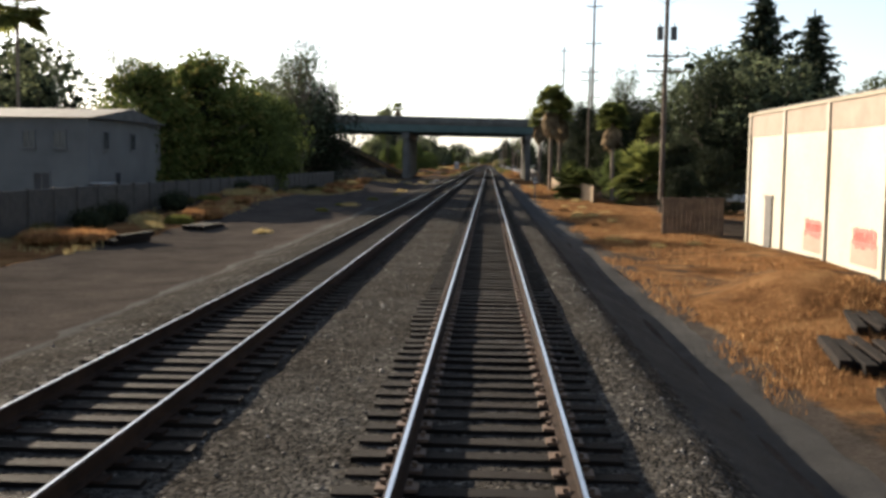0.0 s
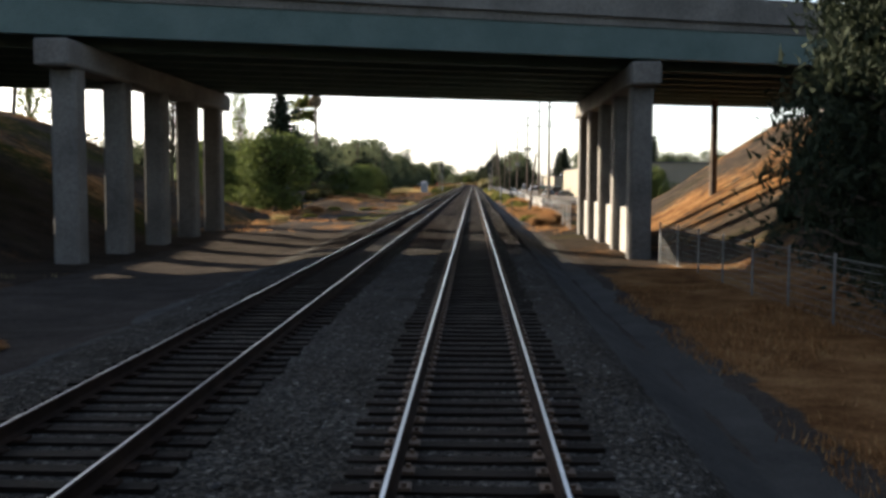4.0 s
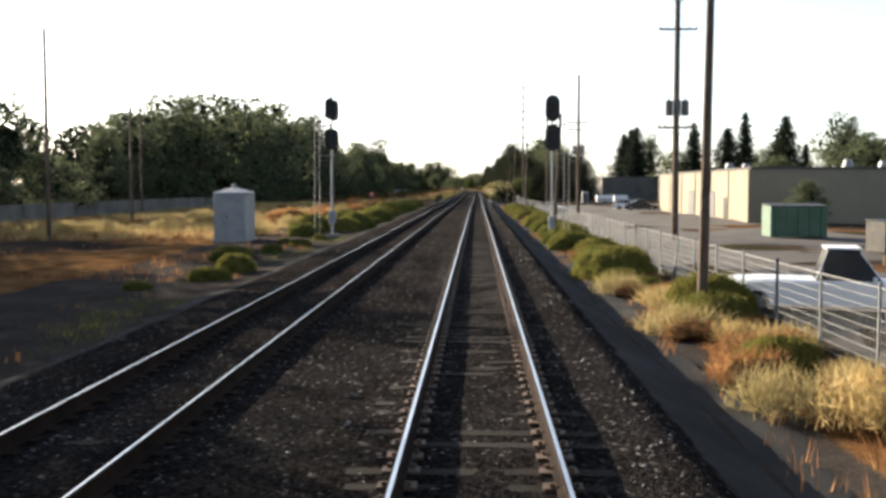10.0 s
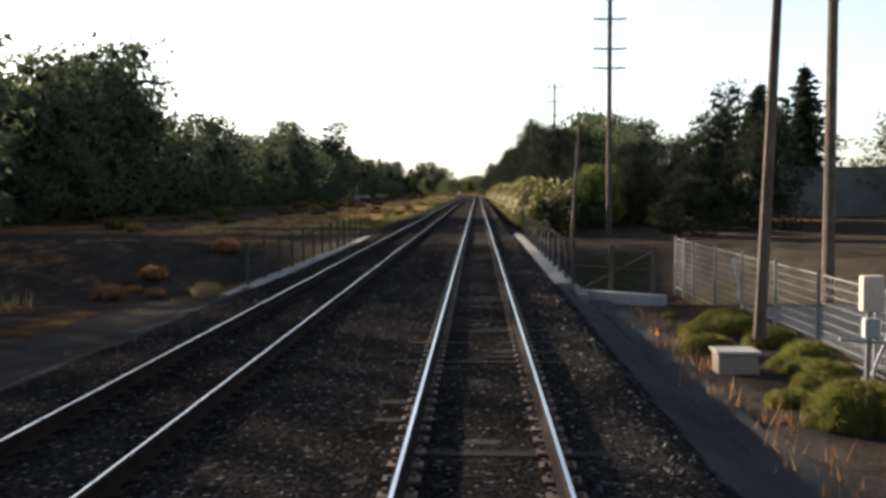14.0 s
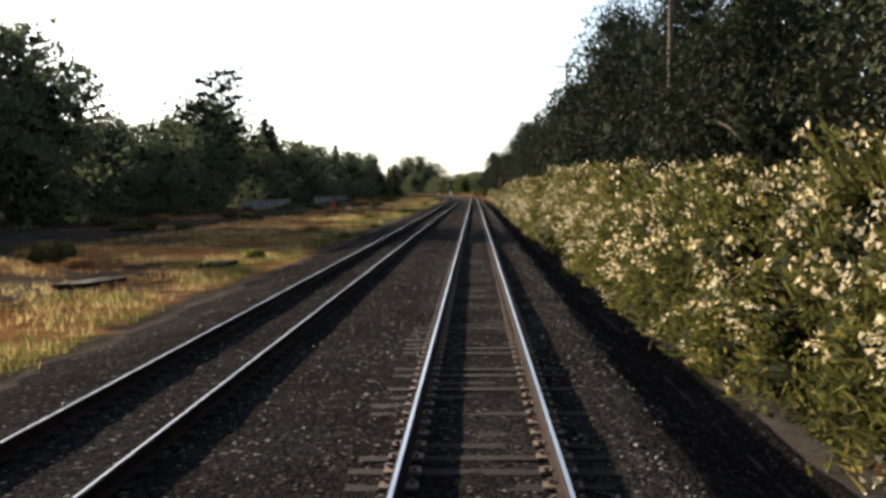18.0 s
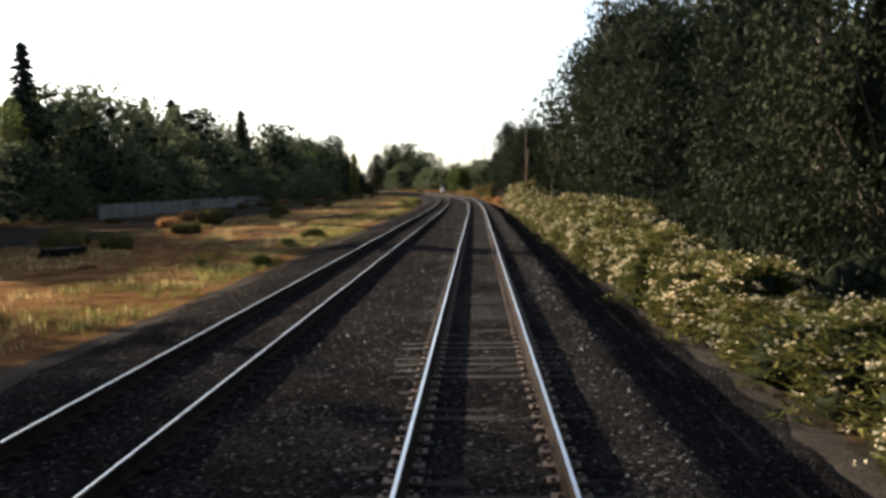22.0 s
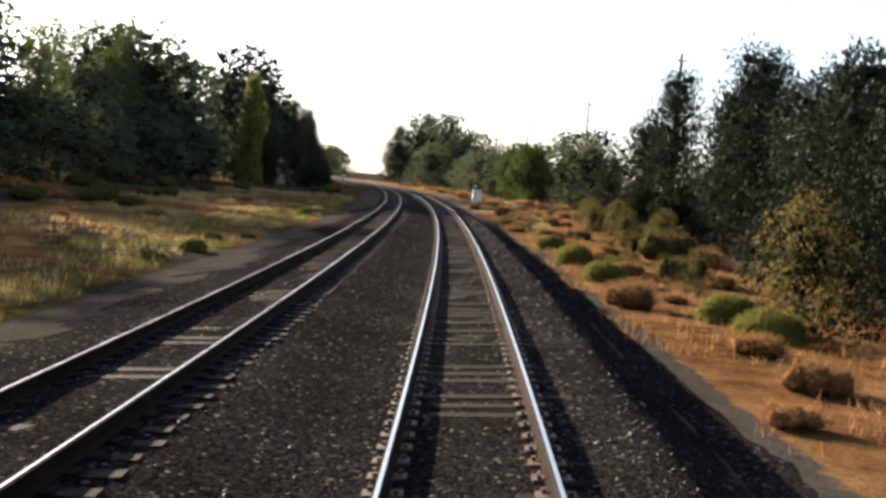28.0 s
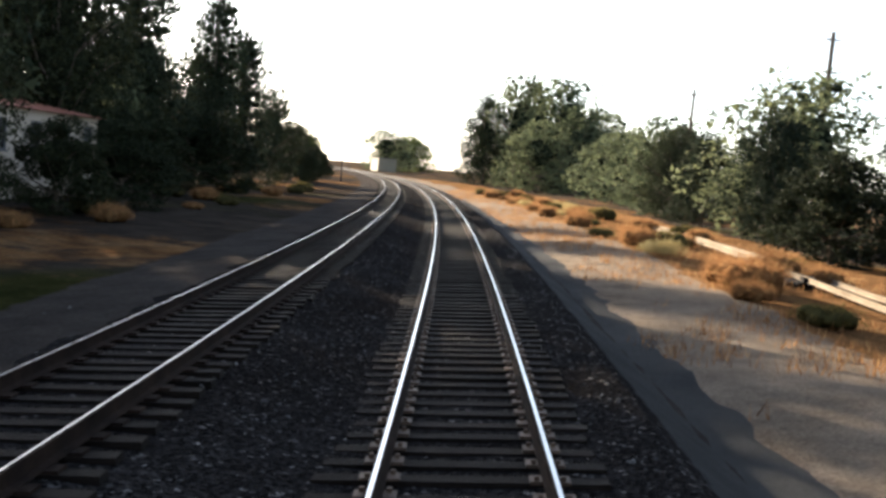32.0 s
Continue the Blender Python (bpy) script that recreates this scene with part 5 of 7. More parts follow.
def build_overpass():
    b = thing("road_bridge", "concrete road bridge with green girders across the tracks", "bridge", kind="structure")

    def slab(name, x0, x1, near, deep, z0, z1, mat, label=""):
        bm = bmesh.new()
        vs = []
        for z in (z0, z1):
            for x, d in ((x0, near), (x1, near), (x1, near + deep), (x0, near + deep)):
                vs.append(bm.verts.new((x, 189.3 + ROAD_TILT * x + d, z)))
        for f in ((3, 2, 1, 0), (4, 5, 6, 7), (0, 1, 5, 4), (1, 2, 6, 5), (2, 3, 7, 6), (3, 0, 4, 7)):
            bm.faces.new([vs[i] for i in f])
        return part(name, bm, mat, b, label)

    slab("deck", -44, 32, 0.25, 22.5, 9.35, 9.75, DARK_CONCRETE)
    slab("parapet", -44, 32, 0.0, 0.3, 9.72, 10.85, DARK_CONCRETE, "weathered concrete parapet")
    slab("parapet", -44, 32, 22.7, 0.3, 9.72, 10.85, DARK_CONCRETE, "weathered concrete parapet")
    for k in range(9):
        slab("girder", -42, 30, 0.35 + k * 2.72, 0.35, 7.75 if k else 8.0, 9.35, GREEN_STEEL, "green painted steel girder")
    for k in range(14):
        slab("rail_post", -43 + k * 5.6, -42.8 + k * 5.6, 0.0, 0.25, 10.85, 11.05, CONCRETE)
    for x in (-15.6, 7.5):
        bm = bmesh.new()
        y0 = 189.3 + ROAD_TILT * x
        box(bm, (1.3, 24.5, 1.0), (x, y0 + 11.6, 7.25), bevel=0.08)
        part("pier_cap", bm, DARK_CONCRETE, b)
        for k in range(5):
            bm = bmesh.new()
            box(bm, (1.0, 1.1, 8.2), (x, y0 + 0.9 + k * 5.3, 2.9), bevel=0.12)
            part("column", bm, DARK_CONCRETE, b, "stained square concrete column")
        if x > 0:
            part("crash_wall", bx((0.5, 22.0, 2.6), (x + 0.1, y0 + 11.6, 0.0), bevel=0.05), CONCRETE, b)
    for x, name in ((-39.0, "abutment"), (26.5, "abutment")):
        bm = bmesh.new()
        box(bm, (3.0, 24.0, 4.0), (x, 189.3 + ROAD_TILT * x + 11.6, 7.4), bevel=0.1)
        part(name, bm, DARK_CONCRETE, b)


build_overpass()


# ---------------------------------------------------------------- buildings
def window(parent, w, h, at, face, mat=GREY_WALL):
    """A window with frame, sill and pane on a wall; face is the wall's outward turn in degrees about z (0: faces -y)."""
    m = pose(*at, 0, 0, face)
    bm = bmesh.new()
    for s in (-1, 1):
        box(bm, (0.09, 0.10, h), (s * (w / 2), -0.02, 0))
        box(bm, (w + 0.09, 0.10, 0.09), (0, -0.022, s * h / 2))
    box(bm, (0.05, 0.06, h), (0, -0.02, 0))
    bm.transform(m)
    fr = part("window_frame", bm, mat, parent)
    bm = bx((w, 0.03, h), (0, -0.012, 0))
    bm.transform(m)
    part("pane", bm, PANE, fr, "dark window glass")
    bm = bx((w + 0.25, 0.16, 0.07), (0, -0.07, -h / 2 - 0.06))
    bm.transform(m)
    part("sill", bm, mat, fr)


def gable_roof(parent, x0, x1, y0, y1, z, rise, mat, along="x", over=0.4):
    bm = bmesh.new()
    x0, x1, y0, y1 = x0 - over, x1 + over, y0 - over, y1 + over
    if along == "x":
        ym = (y0 + y1) / 2
        vs = [(x0, y0, z), (x1, y0, z), (x1, y1, z), (x0, y1, z), (x0, ym, z + rise), (x1, ym, z + rise)]
        fs = [(0, 1, 5, 4), (2, 3, 4, 5), (0, 4, 3), (1, 2, 5), (3, 2, 1, 0)]
    else:
        xm = (x0 + x1) / 2
        vs = [(x0, y0, z), (x1, y0, z), (x1, y1, z), (x0, y1, z), (xm, y0, z + rise), (xm, y1, z + rise)]
        fs = [(0, 3, 5, 4), (1, 4, 5, 2), (0, 4, 1), (3, 2, 5), (3, 2, 1, 0)]
    vv = [bm.verts.new(v) for v in vs]
    for f in fs:
        bm.faces.new([vv[i] for i in f])
    bmesh.ops.recalc_face_normals(bm, faces=bm.faces)
    r = part("roof", bm, mat, parent)
    return r


def house(name, label, s, off, w, d, z0, z1, rise, wall, roof, windows, along="x", hip=False):
    h = thing(name, label, "house", stand(s, off, 0))
    part("wall", bx((w, d, z1 - z0), (0, d / 2, (z0 + z1) / 2)), wall, h)
    gable_roof(h, -w / 2, w / 2, 0, d, z1, rise, roof, along)
    for x, z, ww, hh, face in windows:
        if face == 0:
            window(h, ww, hh, (x, 0, z), 0)
        else:
            window(h, ww, hh, (w / 2, x, z), 90)
    return h


house("apartment_house", "two-storey grey stucco apartment house with grey roof", 62, -31.5, 12, 14, -0.8, 5.0, 0.9, GREY_WALL, ROOF,
      [(-4, 3.6, 1.1, 1.2, 0), (-1.2, 3.6, 1.1, 1.2, 0), (2.2, 3.6, 0.8, 1.1, 0), (4.2, 3.6, 0.8, 1.1, 0), (-3, 0.9, 1.1, 1.2, 0), (3, 0.9, 1.1, 1.2, 0), (3, 3.6, 1.0, 1.2, 1), (8, 3.6, 1.0, 1.2, 1), (5, 0.9, 1.0, 1.2, 1)])
house("suburban_house", "grey two-storey house with a pitched roof", 84, -33, 9, 10, -0.8, 5.2, 1.6, GREY_WALL, ROOF, [(2.4, 3.8, 1.0, 1.2, 0), (-2, 3.8, 1.0, 1.2, 0), (4, 3.8, 1.0, 1.2, 1)], "y")
house("suburban_house", "grey-blue two-storey house with a gabled front", 302, -37.5, 8, 10, -0.8, 5.0, 1.7, GREY_WALL, ROOF, [(-2, 3.6, 1.2, 1.4, 0), (1.6, 3.6, 1.2, 1.4, 0), (4, 3.6, 1.2, 1.4, 1)], "x")
house("garden_shed", "low shed with a pale tin roof behind a fence", 289, -30.5, 6.5, 4, -0.8, 1.2, 0.6, GREY_WALL, ALU, [], "x")
hq = house("red_roofed_house", "tan house with a row of windows and low red tile roof", 1173, -23.9, 9, 24, -0.5, 3.5, 0.7, TAN_WALL, RED_ROOF,
           [(-2.4, 2.3, 0.9, 1.3, 0), (0.2, 2.3, 0.9, 1.3, 0), (2.6, 2.3, 0.9, 1.3, 0), (2, 2.3, 0.9, 1.3, 1), (5.5, 2.3, 0.9, 1.3, 1), (9, 2.3, 0.9, 1.3, 1), (12.5, 2.3, 0.9, 1.3, 1), (16, 2.3, 0.9, 1.3, 1), (19.5, 2.3, 0.9, 1.3, 1), (22.5, 2.3, 0.9, 1.3, 1)], "y")


def warehouse(name, label, s0, s1, off, deep, z0, z1, wall, band=None, pil=6.0, doors=()):
    """A long flat-roofed hall whose long wall runs beside the line."""
    h = thing(name, label, "warehouse", stand((s0 + s1) / 2, off, 0))
    n = s1 - s0
    top = z1 - (band or 0)
    part("wall", bx((deep, n, top - z0), (deep / 2, 0, (top + z0) / 2)), wall, h)
    if band:
        part("wall_band", bx((deep + 0.06, n + 0.06, band), (deep / 2, 0, z1 - band / 2)), BROWN_BAND, h, "brown painted band below the roof")
    part("roof_edge", bx((deep + 0.2, n + 0.2, 0.12), (deep / 2, 0, z1 + 0.06)), ROOF if not band else WHITE_WALL, h)
    part("roof", bx((deep - 0.4, n - 0.4, 0.10), (deep / 2, 0, z1 + 0.17)), ROOF, h)
    k = int(n / pil)
    for i in range(k + 1):
        part("pilaster", bx((0.10, 0.22, z1 - z0), (-0.05, -n / 2 + 0.2 + i * (n - 0.4) / k, (z1 + z0) / 2)), wall, h)
    for y, w, hh, mat in doors:
        d = part("door", bx((0.08, w, hh), (-0.03, y, z0 + hh / 2 + 0.05), bevel=0.01), mat, h, "metal door")
        part("door_frame", bx((0.06, w + 0.24, 0.12), (-0.05, y, z0 + hh + 0.11)), DARK_IRON, d)
    return h


wh = warehouse("warehouse", "long white warehouse with brown top band and red graffiti", 4.0, 46.0, 11.9, 22, -1.1, 4.75, PALE_WALL, 0.95, 5.2, [(17.5, 1.0, 2.2, DARK_IRON)])
rg = random.Random(9)
for cy in (11.7, 6.8):
    part("paint_patch", bx((0.008, 2.2, 0.75), (-0.008, cy, -0.25), bevel=0.002), BROWN_BAND, wh, "dull patch of covering paint")
    for i in range(8):
        h = rg.uniform(0.45, 0.72)
        part("graffiti", bx((0.012, 0.15, h), (-0.018, cy - 0.9 + i * 0.25, 0.28 + rg.uniform(-0.05, 0.05)), (rg.uniform(-16, 16), 0, 0)), GRAFFITI_RED, wh, "red spray-painted stroke")
    for z in (0.08, 0.5):
        part("graffiti", bx((0.010, 1.9, 0.10), (-0.020, cy, z)), GRAFFITI_RED, wh, "red spray-painted stroke")
warehouse("warehouse", "long cream flat-roofed warehouse beside a yard", 292, 396, 22.6, 30, -1.1, 5.2, WHITE_WALL, None, 8.0,
          [(-38, 1.1, 2.2, GREY_WALL), (-20, 3.2, 3.4, GREY_WALL), (-2, 1.1, 2.2, GREY_WALL), (14, 3.2, 3.4, GREY_WALL), (34, 1.1, 2.2, DARK_IRON), (42, 1.1, 2.2, GREY_WALL)])
warehouse("warehouse", "low cream workshop with loading doors", 461, 507, 25.6, 26, -1.1, 4.1, WHITE_WALL, None, 7.0,
          [(-14, 1.2, 2.3, DARK_IRON), (-8, 3.0, 2.9, GREY_WALL), (2, 3.0, 2.9, GREY_WALL), (12, 1.2, 2.3, GREY_WALL)])
warehouse("office_building", "low grey flat-roofed building half hidden by trees", 636, 676, 34, 40, -1.1, 4.9, DARK_CONCRETE, None, 8.0)
far = warehouse("far_building", "white building seen along the tracks in the distance", 1500, 1520, -38, 24, -0.8, 6.0, WHITE_WALL, None, 6.0)
far2 = warehouse("far_building", "pale flat-roofed building among trees", 1515, 1532, 17, 7, -0.8, 4.6, WHITE_WALL, None, 6.0)
# roof fans of the workshop
for s, o in ((486, 30), (490, 33), (470, 38), (476, 44)):
    v = thing("roof_vent", "small metal roof vent on a flat roof", "roof vent", stand(s, o, 4.32))
    part("base", bx((0.9, 0.9, 0.5), (0, 0, 0.25), bevel=0.04), ALU, v)
    part("cap", rd((0, 0, 0.5), (0, 0, 0.95), 0.5, 0.35, 12), ALU, v)


# ---------------------------------------------------------------- walls and fences
def wall_run(name, label, s0, s1, off, z0, z1, thick, mat, panel=3.0, slope=0.0):
    w = thing(name, label, "wall")
    n = max(1, round((s1 - s0) / panel))
    for i in range(n):
        sa = s0 + (s1 - s0) * (i + 0.5) / n
        o = off + slope * (sa - s0)
        p, a = at_line(sa, o)
        bm = bx((thick, (s1 - s0) / n - 0.03, z1 - z0), (0, 0, (z0 + z1) / 2), bevel=0.02)
        bm.transform(pose(p.x, p.y, 0, 0, 0, math.degrees(a) - math.degrees(math.atan(slope))))
        part("panel", bm, mat, w)
        bm = bx((thick + 0.1, 0.2, z1 - z0 + 0.06), (0, -(s1 - s0) / n / 2, (z0 + z1) / 2 + 0.03), bevel=0.02)
        bm.transform(pose(p.x, p.y, 0, 0, 0, math.degrees(a)))
        part("post", bm, mat, w)
    return w


wall_run("board_fence", "tall tan board fence in evening light", 86, 141, 9.1, -1.3, 0.55, 0.08, FENCE_WOOD, 2.4, -0.012)
gw = wall_run("concrete_wall", "low grey concrete wall covered in white graffiti", 256, 292, 7.7, -1.3, 0.75, 0.2, DARK_CONCRETE, 4.0)
for k in range(11):
    bm = bmesh.new()
    y = 257.5 + k * 3.1
    for i in range(6):
        h = rg.uniform(0.3, 0.75)
        box(bm, (0.01, 0.07, h), (7.59, y, -0.35 + h / 2 + rg.uniform(0, 0.25)), (rg.uniform(-35, 35), 0, 0))
        box(bm, (0.011, 0.34, 0.06), (7.588, y + 0.1, -0.2 + rg.uniform(0, 0.6)), (rg.uniform(-40, 40), 0, 0))
        y += 0.36
    part("graffiti", bm, GRAFFITI_WHITE, gw, "white spray-painted strokes")


def wire_fence(label, s0, s1, off, z0, z1, step=3.0, mesh=0.16, mat=ZINC, braces=(), drift=0.0):
    """A wire fence: posts, a top rail and a woven mesh of thin wires."""
    f = thing("wire_fence", label, "fence")
    n = max(1, round((s1 - s0) / step))
    pm = bpy.data.meshes.new("post")
    bm = bmesh.new()
    rod(bm, (0, 0, z0 - 0.3), (0, 0, z1 + 0.06), 0.034, n=7)
    bmesh.ops.create_uvsphere(bm, u_segments=7, v_segments=4, radius=0.045, matrix=Matrix.Translation((0, 0, z1 + 0.07)))
    bm.to_mesh(pm)
    bm.free()
    pm.materials.append(mat)
    for i in range(n + 1):
        s = s0 + (s1 - s0) * i / n
        ob = new("post", pm)
        ob.parent = f
        ob.matrix_basis = stand(s, off + drift * (s - s0), 0)
    v, q = [], []

    def wire(a, b, r=0.004):
        d = Vector(b) - Vector(a)
        u = Vector((0, 0, 1)) if abs(d.z) < 0.9 * d.length else Vector((0, 1, 0))
        u = u - d * (u.dot(d) / d.length_squared)
        u = u.normalized() * r
        k = len(v)
        v.extend([Vector(a) - u, Vector(a) + u, Vector(b) + u, Vector(b) - u])
        q.append((k, k + 1, k + 2, k + 3))

    for i in range(n):
        sa, sb = s0 + (s1 - s0) * i / n, s0 + (s1 - s0) * (i + 1) / n
        pa, _ = at_line(sa, off + drift * (sa - s0))
        pb, _ = at_line(sb, off + drift * (sb - s0))
        rows = 9
        for j in range(rows + 1):
            z = z0 + (z1 - z0) * j / rows
            wire((pa.x, pa.y, z), (pb.x, pb.y, z), 0.006 if j not in (0, rows) else 0.012)
        cols = int((sb - sa) / mesh)
        for j in range(cols):
            c = pa.lerp(pb, (j + 0.5) / cols)
            wire((c.x, c.y, z0), (c.x, c.y, z1), 0.0045)
    ob = link_mesh("wire_mesh", v, q, mat)
    ob.parent = f
    for s, way in braces:
        pa, _ = at_line(s, off)
        pb, _ = at_line(s + way * 1.3, off)
        part("brace", rd((pa.x, pa.y, z1 - 0.15), (pb.x, pb.y, z0), 0.03, n=6), ALU, f)
    return f


wire_fence("silver chain-link fence beside dry brush", 222, 256, 7.3, -1.0, 0.75, 3.0, braces=((240, -1), (252, 1)))
wire_fence("long silver chain-link fence along the yard", 292, 546, 7.1, -1.0, 0.72, 3.0, braces=((318, 1), (345, 1), (379, -1), (402, 1), (430, -1), (452, 1), (470, 1), (490, -1), (497, 1), (515, -1), (530, 1), (541, -1)))
wire_fence("dark wire fence below the road bridge", 150, 190, 9.6, -1.0, 0.7, 3.0, mat=ZINC, braces=((151, 1),), drift=-0.04)
wire_fence("grey wire fence at the foot of the bank", 118, 182, -19.0, -0.8, 1.1, 2.6, mat=ZINC)
wall_run("board_fence", "tall dark board fence before the houses", 20, 118, -18.6, -0.85, 1.15, 0.06, DARK_IRON, 2.4)
wire_fence("silver fence returning from the line at the yard's end", 546, 549, 7.1, -1.0, 0.72, 1.5, braces=())


# ---------------------------------------------------------------- the small bridge
def build_small_bridge():
    b = thing("small_rail_bridge", "short concrete railway bridge with curbs and wire rails", "bridge", kind="structure")
    for x, s0, s1 in ((2.55, 543, 577), (-6.95, 543, 577)):
        n = 11
        for i in range(n):
            y = s0 + (s1 - s0) * (i + 0.5) / n
            part("curb_block", bx((0.5, (s1 - s0) / n - 0.02, 0.5), (x, y, -0.55 if x > 0 else -0.66), bevel=0.03), DARK_CONCRETE, b)
    for x, sg in ((3.0, 1), (-7.45, -1)):
        part("parapet_beam", bx((0.3, 36, 0.9), (x + sg * 0.06, 560, -1.0)), DARK_CONCRETE, b)
        for k in range(13):
            y = 545 + k * 2.6
            part("rail_post", bx((0.09, 0.09, 1.55), (x + sg * 0.05, y, 0.10), bevel=0.008), DARK_IRON, b, "dark iron railing post")
        for z in (0.25, 0.82):
            part("rail_wire", rd((x + sg * 0.05, 545, z), (x + sg * 0.05, 576.2, z), 0.006, n=5), DARK_IRON, b)
    for dx in (1, 2):
        part("rail_post", bx((0.12, 0.12, 1.7), (3.0 + dx * 1.15, 545 - dx * 0.9, -0.05), bevel=0.01), POLE_WOOD, b)
    for z in (0.1, 0.65):
        part("rail_wire", rd((3.05, 545, z), (5.3, 543.2, z - 0.05), 0.02, n=5), POLE_WOOD, b)
    part("gate_brace", rd((3.2, 545, -0.75), (5.2, 543.3, 0.55), 0.035, n=6), POLE_WOOD, b)
    part("wing_wall", bx((3.2, 0.35, 0.6), (4.3, 543.8, -0.95), (0, 0, -38), bevel=0.03), CONCRETE, b)


build_small_bridge()


# ---------------------------------------------------------------- poles, signals, boxes
def wood_pole(s, off, top, r=0.16, lean_x=0.0, lean_y=0.0, arms=(), mat=POLE_WOOD, cans=0, wide=2.4, label="", antenna=False, cans_at=0.68, name="utility_pole", group=""):
    z0 = ground_z(s, off)
    p = thing(name, label or ("tall wooden utility pole with crossarms" if arms else "bare weathered wooden pole"), "utility pole", stand(s, off, z0), group)
    h = top - z0
    tip = Vector((lean_x, lean_y, h))
    part("shaft", rd((0, 0, -0.4), tip, r * 1.15, r * 0.75, 10), mat, p)
    for z in arms:
        c = tip * ((z - z0) / h)
        a = part("crossarm", bx((wide, 0.11, 0.13), (c.x, c.y - 0.16, c.z), bevel=0.01), mat, p)
        for dx in (-0.46, -0.30, 0.30, 0.46):
            part("insulator", rd((c.x + dx * wide, c.y - 0.16, c.z + 0.06), (c.x + dx * wide, c.y - 0.16, c.z + 0.26), 0.05, 0.035, 7), INSULATOR, a)
        for sg in (-1, 1):
            part("brace", rd((c.x + sg * wide * 0.3, c.y - 0.18, c.z), (c.x, c.y - 0.18, c.z - 0.55), 0.018, n=5), DARK_IRON, a)
    for i in range(cans):
        sg = (-1, 1, 0)[i]
        c = tip * cans_at
        can = part("transformer", rd((c.x + sg * 0.5, c.y - 0.2, c.z), (c.x + sg * 0.5, c.y - 0.2, c.z + 0.95), 0.24, n=12), GREY_WALL, p, "grey transformer can")
        part("bushing", rd((c.x + sg * 0.5, c.y - 0.2, c.z + 0.95), (c.x + sg * 0.5, c.y - 0.2, c.z + 1.25), 0.05, 0.03, 6), INSULATOR, can)
    if antenna:
        for k in range(4):
            a = k * 1.57
            part("antenna", bx((0.28, 0.12, 1.0), (math.cos(a) * 0.36, math.sin(a) * 0.36, h * 0.61), (0, 0, math.degrees(a) + 90), bevel=0.02), GREY_WALL, p, "grey box antenna")
    return p


LINE_POLES = []


def line_pole(s, off, top, arms, cans=0, **kw):
    wood_pole(s, off, top, 0.2, 0, 0, arms, cans=cans, **kw)
    LINE_POLES.append((s, off, max(arms)))


wood_pole(74, 12.8, 17.5, 0.18, 0, 0, (14.6, 10.4, 9.3), wide=2.8, cans=2)
wood_pole(130.3, 12.9, 15.0, 0.16, 0, 0, (14.3, 13.2))
wood_pole(160, 12.9, 12.6, 0.14, 0.3, 0, (12.1,), wide=2.2)
line_pole(152, 15.5, 27.0, (26.0, 20.5, 12.5))
line_pole(212, 15.5, 27.0, (26.0, 22.0))
line_pole(268, 18, 23.0, (21.5,), mat=REDWOOD, label="tall reddish wooden pole at the yard")
line_pole(312, 12.5, 20.0, (19.1, 17.3, 14.8), antenna=True, label="tall wooden pole with crossarms and box antennas")
line_pole(337, 12.5, 19.0, (15.8, 13.0))
line_pole(370, 12.1, 17.2, (16.9, 15.0, 13.1, 9.9), 2, cans_at=0.56)
line_pole(430, 12.5, 17.0, (16.6, 14.4, 12.3, 6.2), 3, cans_at=0.44)
line_pole(491, 12.6, 16.3, (10.4, 9.5, 5.6), 2, cans_at=0.43)
line_pole(550, 12.9, 18.5, (16.1, 14.6, 10.9, 9.7))
line_pole(592, 10.4, 25.5, (24.6, 22.7, 21.0, 19.4, 17.6, 15.8, 13.5, 12.0), wide=2.6)
line_pole(655, 11.0, 17.6, (17.0, 15.0, 13.0))
line_pole(715, 11.0, 17.2, (16.6,), wide=2.8)
line_pole(777, 11.0, 17.4, (16.8, 15.0))
line_pole(833, 11.0, 16.0, (15.0, 13.0))
line_pole(884, 11.0, 18.0, (17.2, 15.2))
line_pole(948, 12.0, 17.2, (16.3, 14.4))
line_pole(987, 11.7, 15.0, (14.4, 12.8))
line_pole(1112, 25.2, 17.8, (17.0, 14.4, 12.0), wide=1.2)
line_pole(1168, 27.9, 17.2, (16.6, 14.0, 11.5), wide=1.4)
line_pole(1218, 28.0, 15.4, (14.8, 12.4), wide=1.2)
line_pole(1252, 28.0, 13.8, (13.2,), wide=1.2)
for s, off, top, lx in ((251.3, 5.8, 5.5, 0.75), (310.4, 7.2, 3.9, 0.0), (345.0, 5.65, 10.9, -1.1), (392, 5.65, 7.5, 0.1), (437, 5.4, 7.6, 0.45), (488, 5.95, 7.9, 0.1), (534.8, 6.08, 7.8, 0.35), (585, 6.8, 7.6, 0.55)):
    wood_pole(s, off, top, 0.17 if lx < -0.6 else 0.125, lx)
wood_pole(947.5, 7.6, 7.6, 0.14, 0.8, mat=REDWOOD, label="leaning reddish pole above the hedge")
for s, off, top in ((323, -31.0, 17.5), (368, -25.9, 11.0), (425, -25.5, 11.8), (452, -30, 10.5), (478, -38, 13.2), (1290, -11.0, 9.5), (1265, 38, 12.0)):
    wood_pole(s, off, top, 0.12, 0, 0, (top - 0.5,) if off == -25.9 else (), wide=1.6)
